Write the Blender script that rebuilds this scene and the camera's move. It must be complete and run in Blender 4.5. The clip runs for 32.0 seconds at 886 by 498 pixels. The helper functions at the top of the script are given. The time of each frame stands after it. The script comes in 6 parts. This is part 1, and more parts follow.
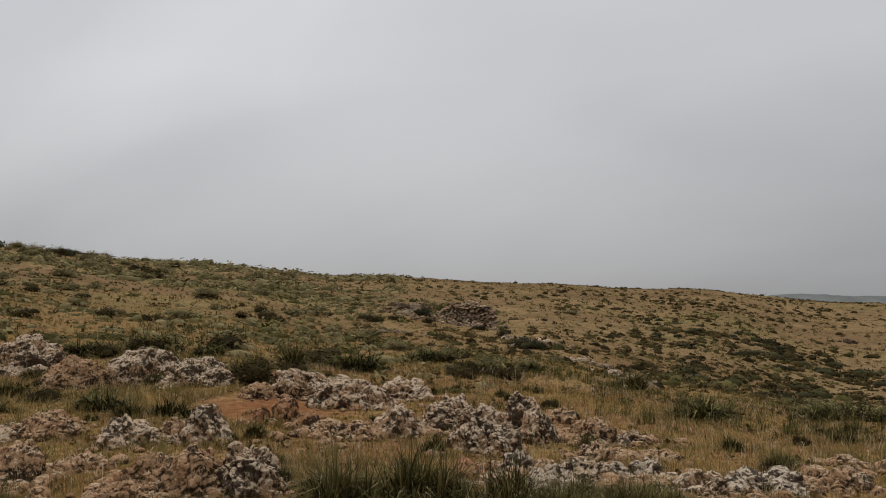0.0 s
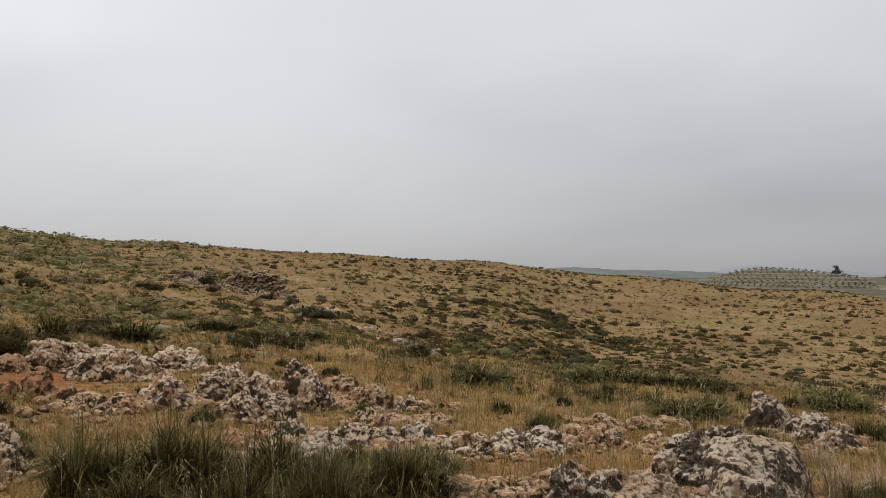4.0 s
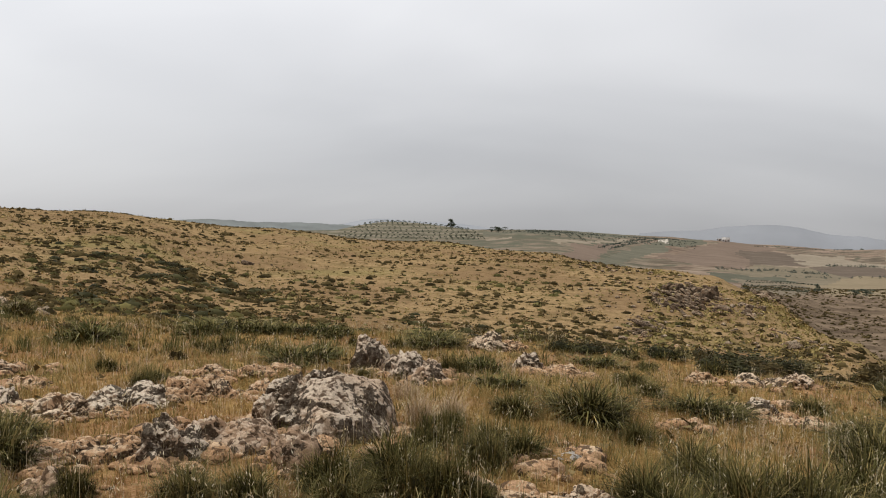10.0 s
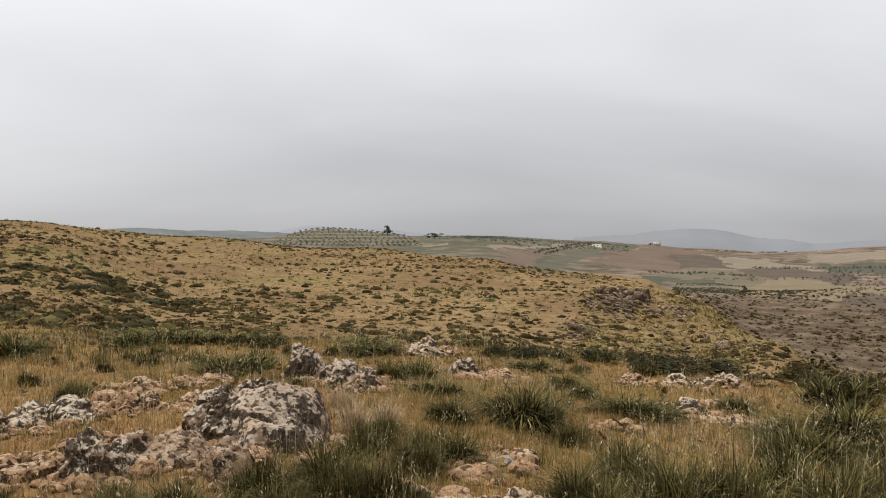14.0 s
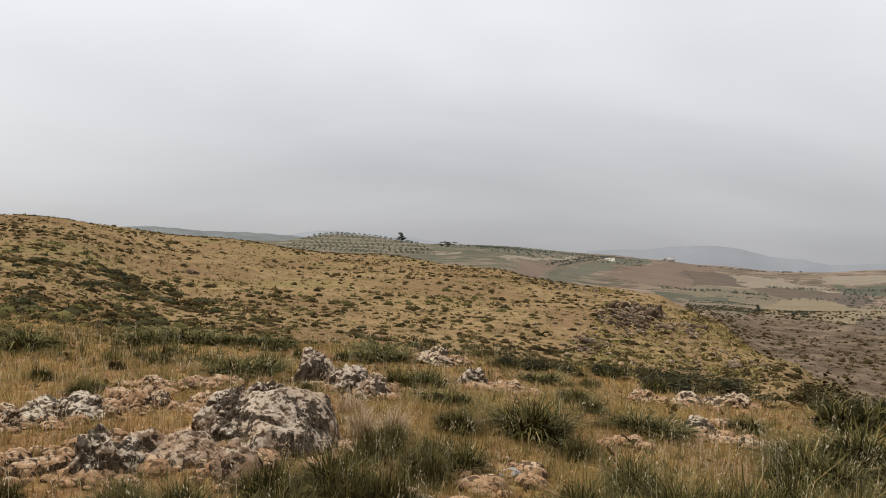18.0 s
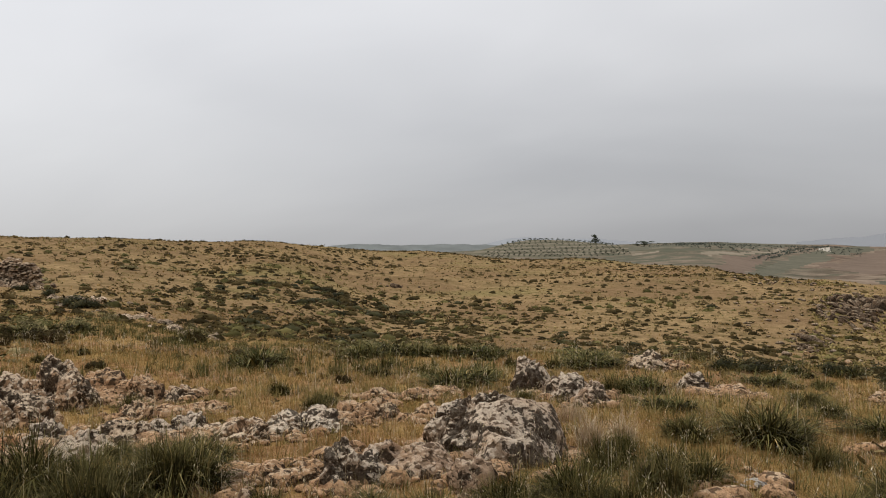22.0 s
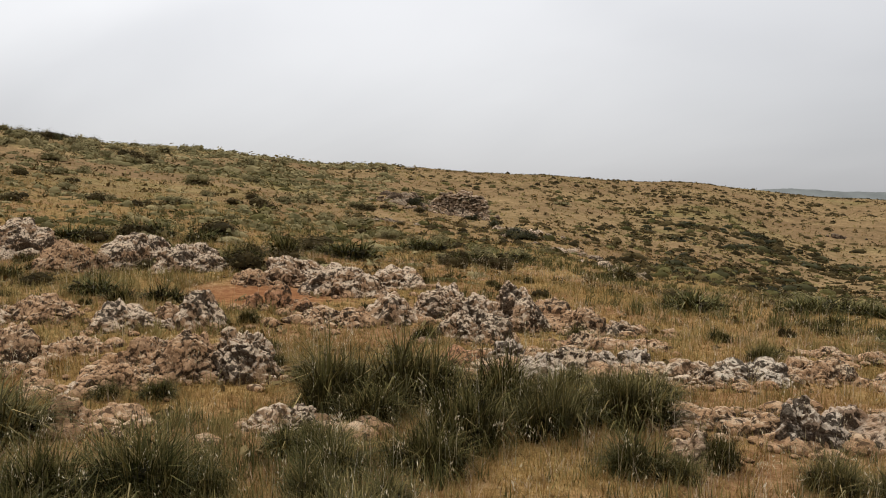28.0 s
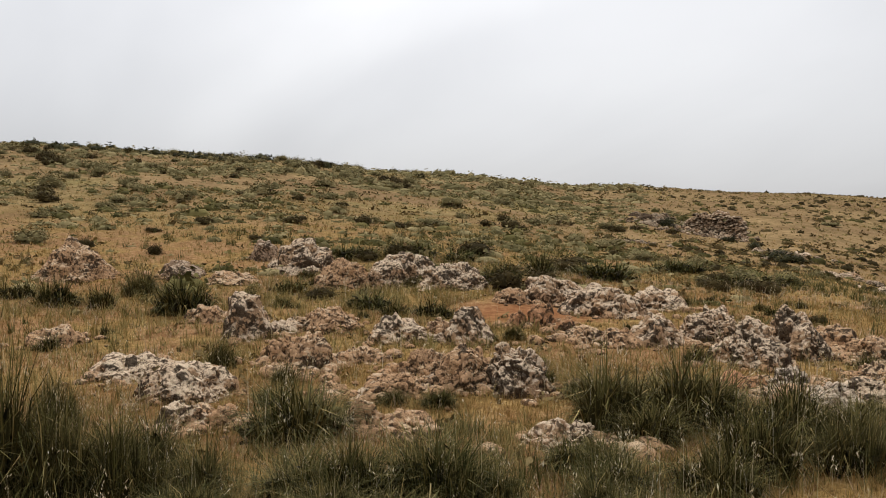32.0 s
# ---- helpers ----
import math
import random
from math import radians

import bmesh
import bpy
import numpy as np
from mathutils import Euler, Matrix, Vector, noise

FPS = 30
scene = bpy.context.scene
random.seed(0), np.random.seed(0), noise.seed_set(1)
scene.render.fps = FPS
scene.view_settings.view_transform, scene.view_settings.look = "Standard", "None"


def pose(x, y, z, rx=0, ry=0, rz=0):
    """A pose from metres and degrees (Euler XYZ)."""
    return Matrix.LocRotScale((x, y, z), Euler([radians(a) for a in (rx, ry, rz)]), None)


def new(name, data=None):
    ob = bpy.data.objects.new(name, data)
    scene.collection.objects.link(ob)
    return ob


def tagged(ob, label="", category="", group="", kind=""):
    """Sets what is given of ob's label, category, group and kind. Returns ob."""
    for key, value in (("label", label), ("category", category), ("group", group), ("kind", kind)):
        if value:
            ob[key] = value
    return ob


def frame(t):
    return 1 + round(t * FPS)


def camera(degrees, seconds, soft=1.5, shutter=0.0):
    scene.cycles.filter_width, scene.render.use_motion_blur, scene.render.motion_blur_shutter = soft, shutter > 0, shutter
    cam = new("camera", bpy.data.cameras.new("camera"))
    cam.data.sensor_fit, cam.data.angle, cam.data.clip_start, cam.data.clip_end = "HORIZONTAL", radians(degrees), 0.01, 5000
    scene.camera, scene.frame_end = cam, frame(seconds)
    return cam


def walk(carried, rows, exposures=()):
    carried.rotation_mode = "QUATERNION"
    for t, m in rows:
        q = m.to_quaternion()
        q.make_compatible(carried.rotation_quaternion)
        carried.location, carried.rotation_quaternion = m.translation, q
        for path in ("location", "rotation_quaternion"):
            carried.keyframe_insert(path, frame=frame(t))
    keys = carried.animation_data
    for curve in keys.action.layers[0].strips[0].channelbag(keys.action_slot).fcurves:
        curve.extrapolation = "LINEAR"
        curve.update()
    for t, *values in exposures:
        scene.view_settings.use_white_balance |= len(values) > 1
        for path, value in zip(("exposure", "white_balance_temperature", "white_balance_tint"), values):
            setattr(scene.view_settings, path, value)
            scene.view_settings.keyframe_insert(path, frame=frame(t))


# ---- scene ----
# camera: seconds, eye (m), heading clockwise from north, tilt, lean (degrees)
EYE = 1.6
cam = camera(55.63, 32.0, soft=1.0)


def view(x, y, z, heading, tilt, lean):
    return pose(x, y, z + EYE, 90 + tilt, 0, -heading) @ pose(0, 0, 0, 0, 0, lean)


EXPOSURES = ((0, -0.74), (1, -0.58), (2, -0.68), (3, -0.5), (6, -0.32), (7.5, -0.2), (9, -0.11), (14, -0.03), (17, -0.14), (19, 0.05), (20.5, 0.03), (22, -0.27), (22.8, -0.23), (24, -0.1), (26, -0.06), (29, -0.15), (32, -0.1))
PATH = (
    (0, -0.320, -0.259, 0.064, -43.22, 3.57, -0.01),
    (0.5, -0.339, -0.253, 0.051, -44.60, 3.70, -0.24),
    (1, -0.333, -0.208, 0.037, -44.96, 3.61, -0.84),
    (1.5, -0.321, -0.176, 0.031, -44.31, 3.21, -1.32),
    (2, -0.296, -0.160, 0.025, -41.16, 2.89, -1.51),
    (2.5, -0.279, -0.133, 0.025, -37.58, 2.29, -1.26),
    (3, -0.286, -0.087, 0.028, -33.99, 1.95, -0.42),
    (3.5, -0.307, -0.017, 0.015, -31.17, 1.84, 0.21),
    (5.5, -0.226, -0.036, 0.020, -24.33, 0.88, 1.05),
    (6, -0.195, -0.033, 0.022, -22.12, 0.89, 0.90),
    (6.5, -0.185, -0.015, 0.020, -20.31, 0.90, 0.68),
    (7, -0.164, -0.003, 0.012, -19.26, 0.90, 0.38),
    (7.5, -0.133, 0.005, 0.006, -17.64, 0.35, 0.13),
    (8, -0.116, 0.020, 0.007, -15.54, -0.05, 0.05),
    (8.5, -0.102, 0.011, 0.009, -12.70, -0.17, 0.13),
    (9, -0.083, 0.011, 0.013, -10.08, -0.41, 0.50),
    (9.5, -0.047, -0.008, 0.006, -7.29, -0.53, 0.61),
    (10, -0.029, 0.002, 0.003, -4.60, -1.34, 0.77),
    (10.5, -0.005, 0.006, 0.007, -2.26, -1.65, 0.90),
    (11, 0.021, 0.012, 0.006, 0.13, -1.72, 0.52),
    (11.5, 0.021, 0.009, -0.000, 1.00, -1.68, 0.10),
    (12, 0.004, 0.017, -0.004, 1.10, -1.56, -0.17),
    (12.5, -0.003, 0.003, 0.000, 0.35, -1.35, -0.16),
    (13, 0.000, 0.000, -0.000, 0.00, -1.12, 0.01),
    (13.5, 0.002, 0.004, -0.004, -0.17, -1.00, -0.02),
    (14, 0.004, -0.005, 0.002, -0.29, -0.86, 0.21),
    (14.5, 0.004, 0.006, 0.000, -0.23, -0.96, 0.84),
    (16.5, -0.027, -0.013, 0.006, 0.10, -0.57, 1.86),
    (17, -0.032, -0.026, 0.017, -0.69, -0.45, 2.00),
    (17.5, -0.028, -0.027, 0.016, -1.30, -0.30, 2.13),
    (18, -0.007, -0.020, 0.011, -1.19, -0.30, 2.13),
    (18.5, -0.001, -0.011, 0.002, -0.40, -1.03, 1.86),
    (19, -0.016, -0.016, -0.002, -0.04, -1.90, 1.29),
    (19.5, -0.023, 0.013, 0.002, -0.59, -2.29, 0.95),
    (20, -0.066, -0.010, 0.000, -2.93, -2.41, 0.67),
    (20.5, -0.110, -0.015, -0.001, -7.96, -2.38, 0.30),
    (21, -0.116, -0.032, 0.016, -11.85, -2.06, -0.23),
    (21.5, -0.162, -0.021, 0.043, -13.10, -0.95, -0.59),
    (22, -0.193, -0.025, 0.037, -14.33, 0.00, -1.35),
    (22.5, -0.164, -0.042, 0.047, -16.64, 0.29, -0.68),
    (23, -0.158, -0.054, 0.056, -18.04, -0.55, 0.92),
    (23.5, -0.183, -0.048, 0.049, -19.19, -0.76, 1.17),
    (24, -0.217, -0.032, 0.042, -22.29, -1.73, 1.38),
    (24.5, -0.214, -0.048, 0.042, -25.18, -2.52, 1.39),
    (25, -0.253, -0.026, 0.043, -27.49, -3.18, 1.58),
    (25.5, -0.271, -0.062, 0.047, -30.18, -3.50, 1.80),
    (26, -0.309, -0.092, 0.042, -34.17, -3.87, 1.77),
    (26.5, -0.321, -0.127, 0.050, -37.94, -4.12, 1.56),
    (28.5, -0.431, -0.232, 0.059, -44.00, -3.68, 0.84),
    (29, -0.453, -0.261, 0.057, -46.38, -3.36, 1.06),
    (29.5, -0.460, -0.301, 0.063, -49.61, -3.02, 1.15),
    (30, -0.485, -0.331, 0.059, -53.07, -2.95, 0.98),
    (30.5, -0.501, -0.354, 0.045, -55.90, -2.89, 0.60),
    (31, -0.498, -0.364, 0.035, -57.00, -2.94, 0.27),
    (31.5, -0.498, -0.411, 0.032, -57.32, -2.74, 0.23),
    (32, -0.507, -0.449, 0.029, -59.16, -2.60, 0.31),
)
walk(cam, [(t, view(*row)) for t, *row in PATH], exposures=EXPOSURES)

# ---- overcast sky and a weak, broad sun behind the cloud ----
world = bpy.data.worlds.new("overcast_sky")
scene.world = world
world.use_nodes = True
nt = world.node_tree
nt.nodes.clear()
N, L = nt.nodes, nt.links


def node(tree, kind, **values):
    n = tree.nodes.new(kind)
    for key, v in values.items():
        n.inputs[key.replace("_", " ")].default_value = v
    return n


SUN_HEADING, SUN_HEIGHT = -75, 58
sky = N.new("ShaderNodeTexSky")
sky.sky_type, sky.sun_disc = "NISHITA", False
sky.sun_elevation, sky.sun_rotation = radians(SUN_HEIGHT), radians(SUN_HEADING)
way = N.new("ShaderNodeTexCoord")
split = N.new("ShaderNodeSeparateXYZ")
L.new(way.outputs["Generated"], split.inputs[0])
# cloud layer as a flat sheet overhead: direction divided by its rise
lift = node(nt, "ShaderNodeMath")
lift.operation = "ADD"
lift.inputs[1].default_value = 0.42
rise = N.new("ShaderNodeMath")
rise.operation = "MAXIMUM"
rise.inputs[1].default_value = 0.0
L.new(split.outputs["Z"], rise.inputs[0])
L.new(rise.outputs[0], lift.inputs[0])
sheet = N.new("ShaderNodeVectorMath")
sheet.operation = "DIVIDE"
comb = N.new("ShaderNodeCombineXYZ")
for k in range(3):
    L.new(lift.outputs[0], comb.inputs[k])
L.new(way.outputs["Generated"], sheet.inputs[0])
L.new(comb.outputs[0], sheet.inputs[1])
turned = N.new("ShaderNodeMapping")
turned.inputs["Rotation"].default_value = (0, 0, radians(35))
turned.inputs["Scale"].default_value = (0.55, 1.1, 1)
L.new(sheet.outputs[0], turned.inputs[0])
broad = node(nt, "ShaderNodeTexNoise", Scale=0.9, Detail=3.0, Roughness=0.45, Distortion=0.6)
fine = node(nt, "ShaderNodeTexNoise", Scale=2.6, Detail=4.0, Roughness=0.5, Distortion=0.4)
L.new(turned.outputs[0], broad.inputs["Vector"])
L.new(turned.outputs[0], fine.inputs["Vector"])
puffs = N.new("ShaderNodeMix")
puffs.inputs[0].default_value = 0.2
L.new(broad.outputs["Fac"], puffs.inputs[2])
L.new(fine.outputs["Fac"], puffs.inputs[3])
tone = N.new("ShaderNodeValToRGB")
tone.color_ramp.elements[0].position, tone.color_ramp.elements[0].color = 0.34, (0.745, 0.755, 0.785, 1)
tone.color_ramp.elements[1].position, tone.color_ramp.elements[1].color = 0.66, (1.01, 1.015, 1.035, 1)
L.new(puffs.outputs[0], tone.inputs[0])
# an overcast sky grows brighter towards the zenith
climb = N.new("ShaderNodeValToRGB")
cr = climb.color_ramp
cr.elements[0].position, cr.elements[0].color = 0.0, (0.57, 0.567, 0.565, 1)
cr.elements[1].position, cr.elements[1].color = 1.0, (1.2, 1.2, 1.2, 1)
for p, c in ((0.035, (0.67, 0.667, 0.665, 1)), (0.12, (0.82, 0.82, 0.82, 1)), (0.26, (1.03, 1.03, 1.035, 1)), (0.5, (1.15, 1.15, 1.16, 1))):
    e = cr.elements.new(p)
    e.color = c
L.new(rise.outputs[0], climb.inputs[0])
cloud = N.new("ShaderNodeMix")
cloud.data_type, cloud.blend_type = "RGBA", "MULTIPLY"
cloud.inputs[0].default_value = 1.0
L.new(climb.outputs[0], cloud.inputs[6])
L.new(tone.outputs[0], cloud.inputs[7])
# the side of the sky that the sun is on is a little lighter
side = N.new("ShaderNodeVectorMath")
side.operation = "DOT_PRODUCT"
side.inputs[1].default_value = (math.sin(radians(SUN_HEADING)), math.cos(radians(SUN_HEADING)), 0)
L.new(way.outputs["Generated"], side.inputs[0])
glow = N.new("ShaderNodeMapRange")
glow.inputs["From Min"].default_value, glow.inputs["From Max"].default_value = 0.2, 1.0
glow.inputs["To Min"].default_value, glow.inputs["To Max"].default_value = 0.94, 1.16
L.new(side.outputs["Value"], glow.inputs["Value"])
lit = N.new("ShaderNodeVectorMath")
lit.operation = "SCALE"
L.new(cloud.outputs[2], lit.inputs[0])
L.new(glow.outputs[0], lit.inputs["Scale"])
clear = N.new("ShaderNodeVectorMath")
clear.operation = "SCALE"
clear.inputs["Scale"].default_value = 0.08
L.new(sky.outputs[0], clear.inputs[0])
veil = N.new("ShaderNodeMix")
veil.data_type = "RGBA"
veil.inputs[0].default_value = 0.95
L.new(clear.outputs[0], veil.inputs[6])
L.new(lit.outputs[0], veil.inputs[7])
back = N.new("ShaderNodeBackground")
L.new(veil.outputs[2], back.inputs["Color"])
done = N.new("ShaderNodeOutputWorld")
L.new(back.outputs[0], done.inputs[0])

sun = new("sun", bpy.data.lights.new("sun", "SUN"))
sun.data.energy, sun.data.angle, sun.data.color = 2.1, radians(16), (1.0, 0.97, 0.92)
sun.rotation_euler = (radians(90 - SUN_HEIGHT), 0, radians(180 - SUN_HEADING))

# ---- the lie of the land ----
def value_noise(x, y, seed=0):
    """Smooth noise over the plan, about -1 to 1."""
    x, y = np.asarray(x, float), np.asarray(y, float)
    xi, yi = np.floor(x), np.floor(y)
    u, v = x - xi, y - yi
    u, v = u * u * u * (u * (u * 6 - 15) + 10), v * v * v * (v * (v * 6 - 15) + 10)

    def rnd(a, b):
        h = np.sin(a * 127.1 + b * 311.7 + seed * 74.7) * 43758.5453
        return (h - np.floor(h)) * 2 - 1
    return ((rnd(xi, yi) * (1 - u) + rnd(xi + 1, yi) * u) * (1 - v)
            + (rnd(xi, yi + 1) * (1 - u) + rnd(xi + 1, yi + 1) * u) * v)


def fractal(x, y, seed=0, octaves=4):
    s, a = 0, 0.5
    for k in range(octaves):
        s = s + a * value_noise(x * 2 ** k + 17.3 * k, y * 2 ** k - 9.1 * k, seed + k)
        a *= 0.5
    return s


REACH = np.log(np.array([1.0, 3, 6, 10, 14, 18, 25, 35, 50, 70, 95, 135, 200, 300, 450, 700, 1100]))
# ground height below or above the eye along each heading, at the distances of REACH
RISE = {}
RISE[-180] = (-1.6, -1.6, -1.5, -1.4, -1.3, -1.2, -1.0, -0.5, 0.5, 2.0, 3.5, 6.0, 8, 8, 4, 0, 0)
RISE[-120] = (-1.6, -1.6, -1.6, -1.6, -1.6, -1.5, -1.0, 0.0, 2.0, 4.2, 6.0, 6.0, 4, 0, -4, -8, -8)
RISE[-85] = (-1.6, -1.62, -1.7, -1.8, -1.75, -1.6, -1.0, 0.0, 1.65, 4.0, 6.2, 5.6, 2, -4, -8, -10, -10)
RISE[-72] = (-1.6, -1.62, -1.68, -1.7, -1.6, -1.5, -0.9, 0.05, 1.4, 3.6, 5.2, 4.6, 1, -5, -9, -10, -10)
RISE[-60] = (-1.6, -1.6, -1.65, -1.65, -1.5, -1.35, -1.1, -0.5, 0.6, 2.2, 3.8, 3.2, 0, -6, -10, -11, -11)
RISE[-48] = (-1.6, -1.6, -1.6, -1.65, -1.6, -1.65, -1.6, -1.4, -0.55, 0.9, 2.6, 2.6, 0, -7, -12, -12, -12)
RISE[-38] = (-1.6, -1.58, -1.55, -1.7, -1.75, -1.85, -2.0, -2.0, -1.4, 0.0, 1.7, 2.6, 1, -6, -13, -13, -12)
RISE[-28] = (-1.6, -1.58, -1.58, -1.75, -1.9, -2.1, -2.6, -3.1, -2.7, -1.4, 0.3, 1.75, 0, -6, -14, -13, -12)
RISE[-17] = (-1.6, -1.6, -1.6, -1.75, -1.95, -2.2, -3.1, -4.3, -4.45, -3.9, -2.3, -0.35, -1.8, -5, -13, -12, -12)
RISE[-7] = (-1.6, -1.6, -1.62, -1.8, -2.05, -2.3, -3.7, -5.0, -5.1, -4.4, -3.1, -2.3, -4.8, -6, -12, -9, -4)
RISE[2] = (-1.6, -1.62, -1.68, -1.85, -2.2, -2.4, -4.1, -5.6, -5.5, -4.6, -3.3, -3.8, -7.4, -10.5, -9, -3.5, -1.0)
RISE[10] = (-1.6, -1.64, -1.8, -2.05, -2.3, -2.5, -4.3, -6.1, -6.1, -4.4, -4.05, -8, -14, -16, -19, -11.5, -5.5)
RISE[13] = (-1.6, -1.65, -1.83, -2.08, -2.3, -2.7, -4.45, -6.35, -6.3, -4.4, -4.75, -10.5, -15.5, -17, -20.5, -15.2, -10)
RISE[16] = (-1.6, -1.66, -1.85, -2.1, -2.3, -2.9, -4.6, -6.6, -6.55, -4.75, -7.0, -13, -17, -18, -22, -19, -14.5)
RISE[21] = (-1.6, -1.68, -1.9, -2.1, -2.35, -3.2, -4.8, -6.8, -6.2, -8.3, -13.5, -20.5, -22.5, -18.5, -24, -22, -20)
RISE[28] = (-1.6, -1.7, -1.9, -2.1, -2.4, -3.3, -5.0, -7.4, -10.0, -14, -19, -24, -24, -16.5, -23, -20, -11)
RISE[45] = (-1.6, -1.7, -1.95, -2.2, -2.6, -3.6, -5.5, -8.5, -12, -16, -21, -25, -25, -18, -22, -20, -15)
RISE[100] = (-1.6, -1.7, -1.9, -2.2, -2.6, -3.2, -4.6, -7, -10, -14, -18, -20, -20, -20, -22, -20, -15)
RISE[180] = RISE[-180]
HEADS = sorted(RISE)
TABLE = np.array([RISE[h] for h in HEADS], float)


def hermite(a, b, c, d, u):
    """Smooth step from b to c through four neighbours."""
    m0, m1 = (c - a) / 2, (d - b) / 2
    return b + m0 * u + (3 * (c - b) - 2 * m0 - m1) * u * u + (2 * (b - c) + m0 + m1) * u ** 3


def land(x, y):
    """Height of the broad ground in the world at the plan points x, y."""
    x, y = np.asarray(x, float), np.asarray(y, float)
    r = np.maximum(np.hypot(x, y), 1.0)
    head = np.degrees(np.arctan2(x, y))
    lr = np.clip(np.log(r), REACH[0], REACH[-1] - 1e-6)
    j = np.clip(np.searchsorted(REACH, lr, side="right") - 1, 0, len(REACH) - 2)
    u = (lr - REACH[j]) / (REACH[j + 1] - REACH[j])
    i = np.clip(np.searchsorted(HEADS, head, side="right") - 1, 0, len(HEADS) - 2)
    hs = np.array(HEADS, float)
    v = (head - hs[i]) / (hs[i + 1] - hs[i])
    m = len(REACH)
    rows = []
    for di in (0, 1):
        row = TABLE[i + di]
        pick = lambda jj: np.take_along_axis(row, np.clip(jj, 0, m - 1)[..., None], -1)[..., 0]
        rows.append(hermite(pick(j - 1), pick(j), pick(j + 1), pick(j + 2), u))
    w = v * v * (3 - 2 * v)
    z = rows[0] * (1 - w) + rows[1] * w + EYE
    # beyond a kilometre the country rises gently to the foot of the hills
    far = np.clip((r - 1150) / 1200, 0, 1)
    z = z + far * np.interp(head, (-180, 4, 12, 40, 100, 180), (6, 2, -45, -45, 0, 6))
    # the orchard hill
    d2 = ((x + 90) / 64) ** 2 + ((y - 655) / 75) ** 2
    z = z + 14.5 * np.exp(-d2)
    d3 = ((x + 30) / 48) ** 2 + ((y - 670) / 60) ** 2
    z = z + 1.2 * np.exp(-d3)
    return z


def relief(x, y):
    """Land with its unevenness."""
    r = np.maximum(np.hypot(x, y), 1.0)
    z = land(x, y)
    near = np.clip((r - 1.5) / 3, 0.15, 1)
    z = z + near * (0.10 * fractal(x * 0.45, y * 0.45, 3, 4))
    far = np.clip((r - 20) / 40, 0, 1)
    z = z + far * 0.45 * fractal(x * 0.07, y * 0.07, 9, 4)
    mid = np.clip((r - 85) / 60, 0, 1) * np.clip((420 - r) / 120, 0, 1)
    z = z + mid * 1.1 * fractal(x * 0.03, y * 0.03, 51, 3)
    vfar = np.clip((r - 160) / 250, 0, 1)
    z = z + vfar * 3.0 * fractal(x * 0.006, y * 0.006, 21, 4)
    return z


def height(x, y):
    return float(relief(np.array([x]), np.array([y]))[0])


# ---- materials ----
def material(name, rough=0.9):
    m = bpy.data.materials.new(name)
    m.use_nodes = True
    t = m.node_tree
    b = t.nodes["Principled BSDF"]
    b.inputs["Roughness"].default_value = rough
    b.inputs["Specular IOR Level"].default_value = 0.25
    return m, t, b


def noise_tex(t, scale, detail=4.0, rough=0.55, vec=None, distort=0.0):
    n = node(t, "ShaderNodeTexNoise", Scale=scale, Detail=detail, Roughness=rough, Distortion=distort)
    if vec is not None:
        t.links.new(vec, n.inputs["Vector"])
    return n


def ramp(t, fac, stops, constant=False):
    r = t.nodes.new("ShaderNodeValToRGB")
    if constant:
        r.color_ramp.interpolation = "CONSTANT"
    el = r.color_ramp.elements
    while len(el) < len(stops):
        el.new(0.5)
    for e, (p, c) in zip(el, stops):
        e.position = p
        e.color = (*c, 1) if len(c) == 3 else c
    t.links.new(fac, r.inputs[0])
    return r.outputs[0]


def grey(a):
    return (a, a, a)


def mixed(t, fac, a, b, kind="MIX"):
    m = t.nodes.new("ShaderNodeMix")
    m.data_type, m.blend_type = "RGBA", kind
    for sock, v in ((m.inputs[0], fac), (m.inputs[6], a), (m.inputs[7], b)):
        if isinstance(v, (int, float)):
            sock.default_value = v
        elif isinstance(v, tuple):
            sock.default_value = (*v, 1)
        else:
            t.links.new(v, sock)
    return m.outputs[2]


def calc(t, op, a, b=0.0, clamp=False):
    m = t.nodes.new("ShaderNodeMath")
    m.operation, m.use_clamp = op, clamp
    for sock, v in zip(m.inputs, (a, b)):
        if isinstance(v, (int, float)):
            sock.default_value = v
        else:
            t.links.new(v, sock)
    return m.outputs[0]


def band(t, value, low, high, a=0.0, b=1.0):
    m = t.nodes.new("ShaderNodeMapRange")
    m.interpolation_type = "SMOOTHSTEP"
    for k, v in zip(("From Min", "From Max", "To Min", "To Max"), (low, high, a, b)):
        m.inputs[k].default_value = v
    t.links.new(value, m.inputs["Value"])
    return m.outputs[0]


def bumped(t, b, fac, strength, distance):
    n = t.nodes.new("ShaderNodeBump")
    n.inputs["Strength"].default_value, n.inputs["Distance"].default_value = strength, distance
    t.links.new(fac, n.inputs["Height"])
    t.links.new(n.outputs[0], b.inputs["Normal"])


def place_of(t):
    g = t.nodes.new("ShaderNodeNewGeometry")
    return g.outputs["Position"], g


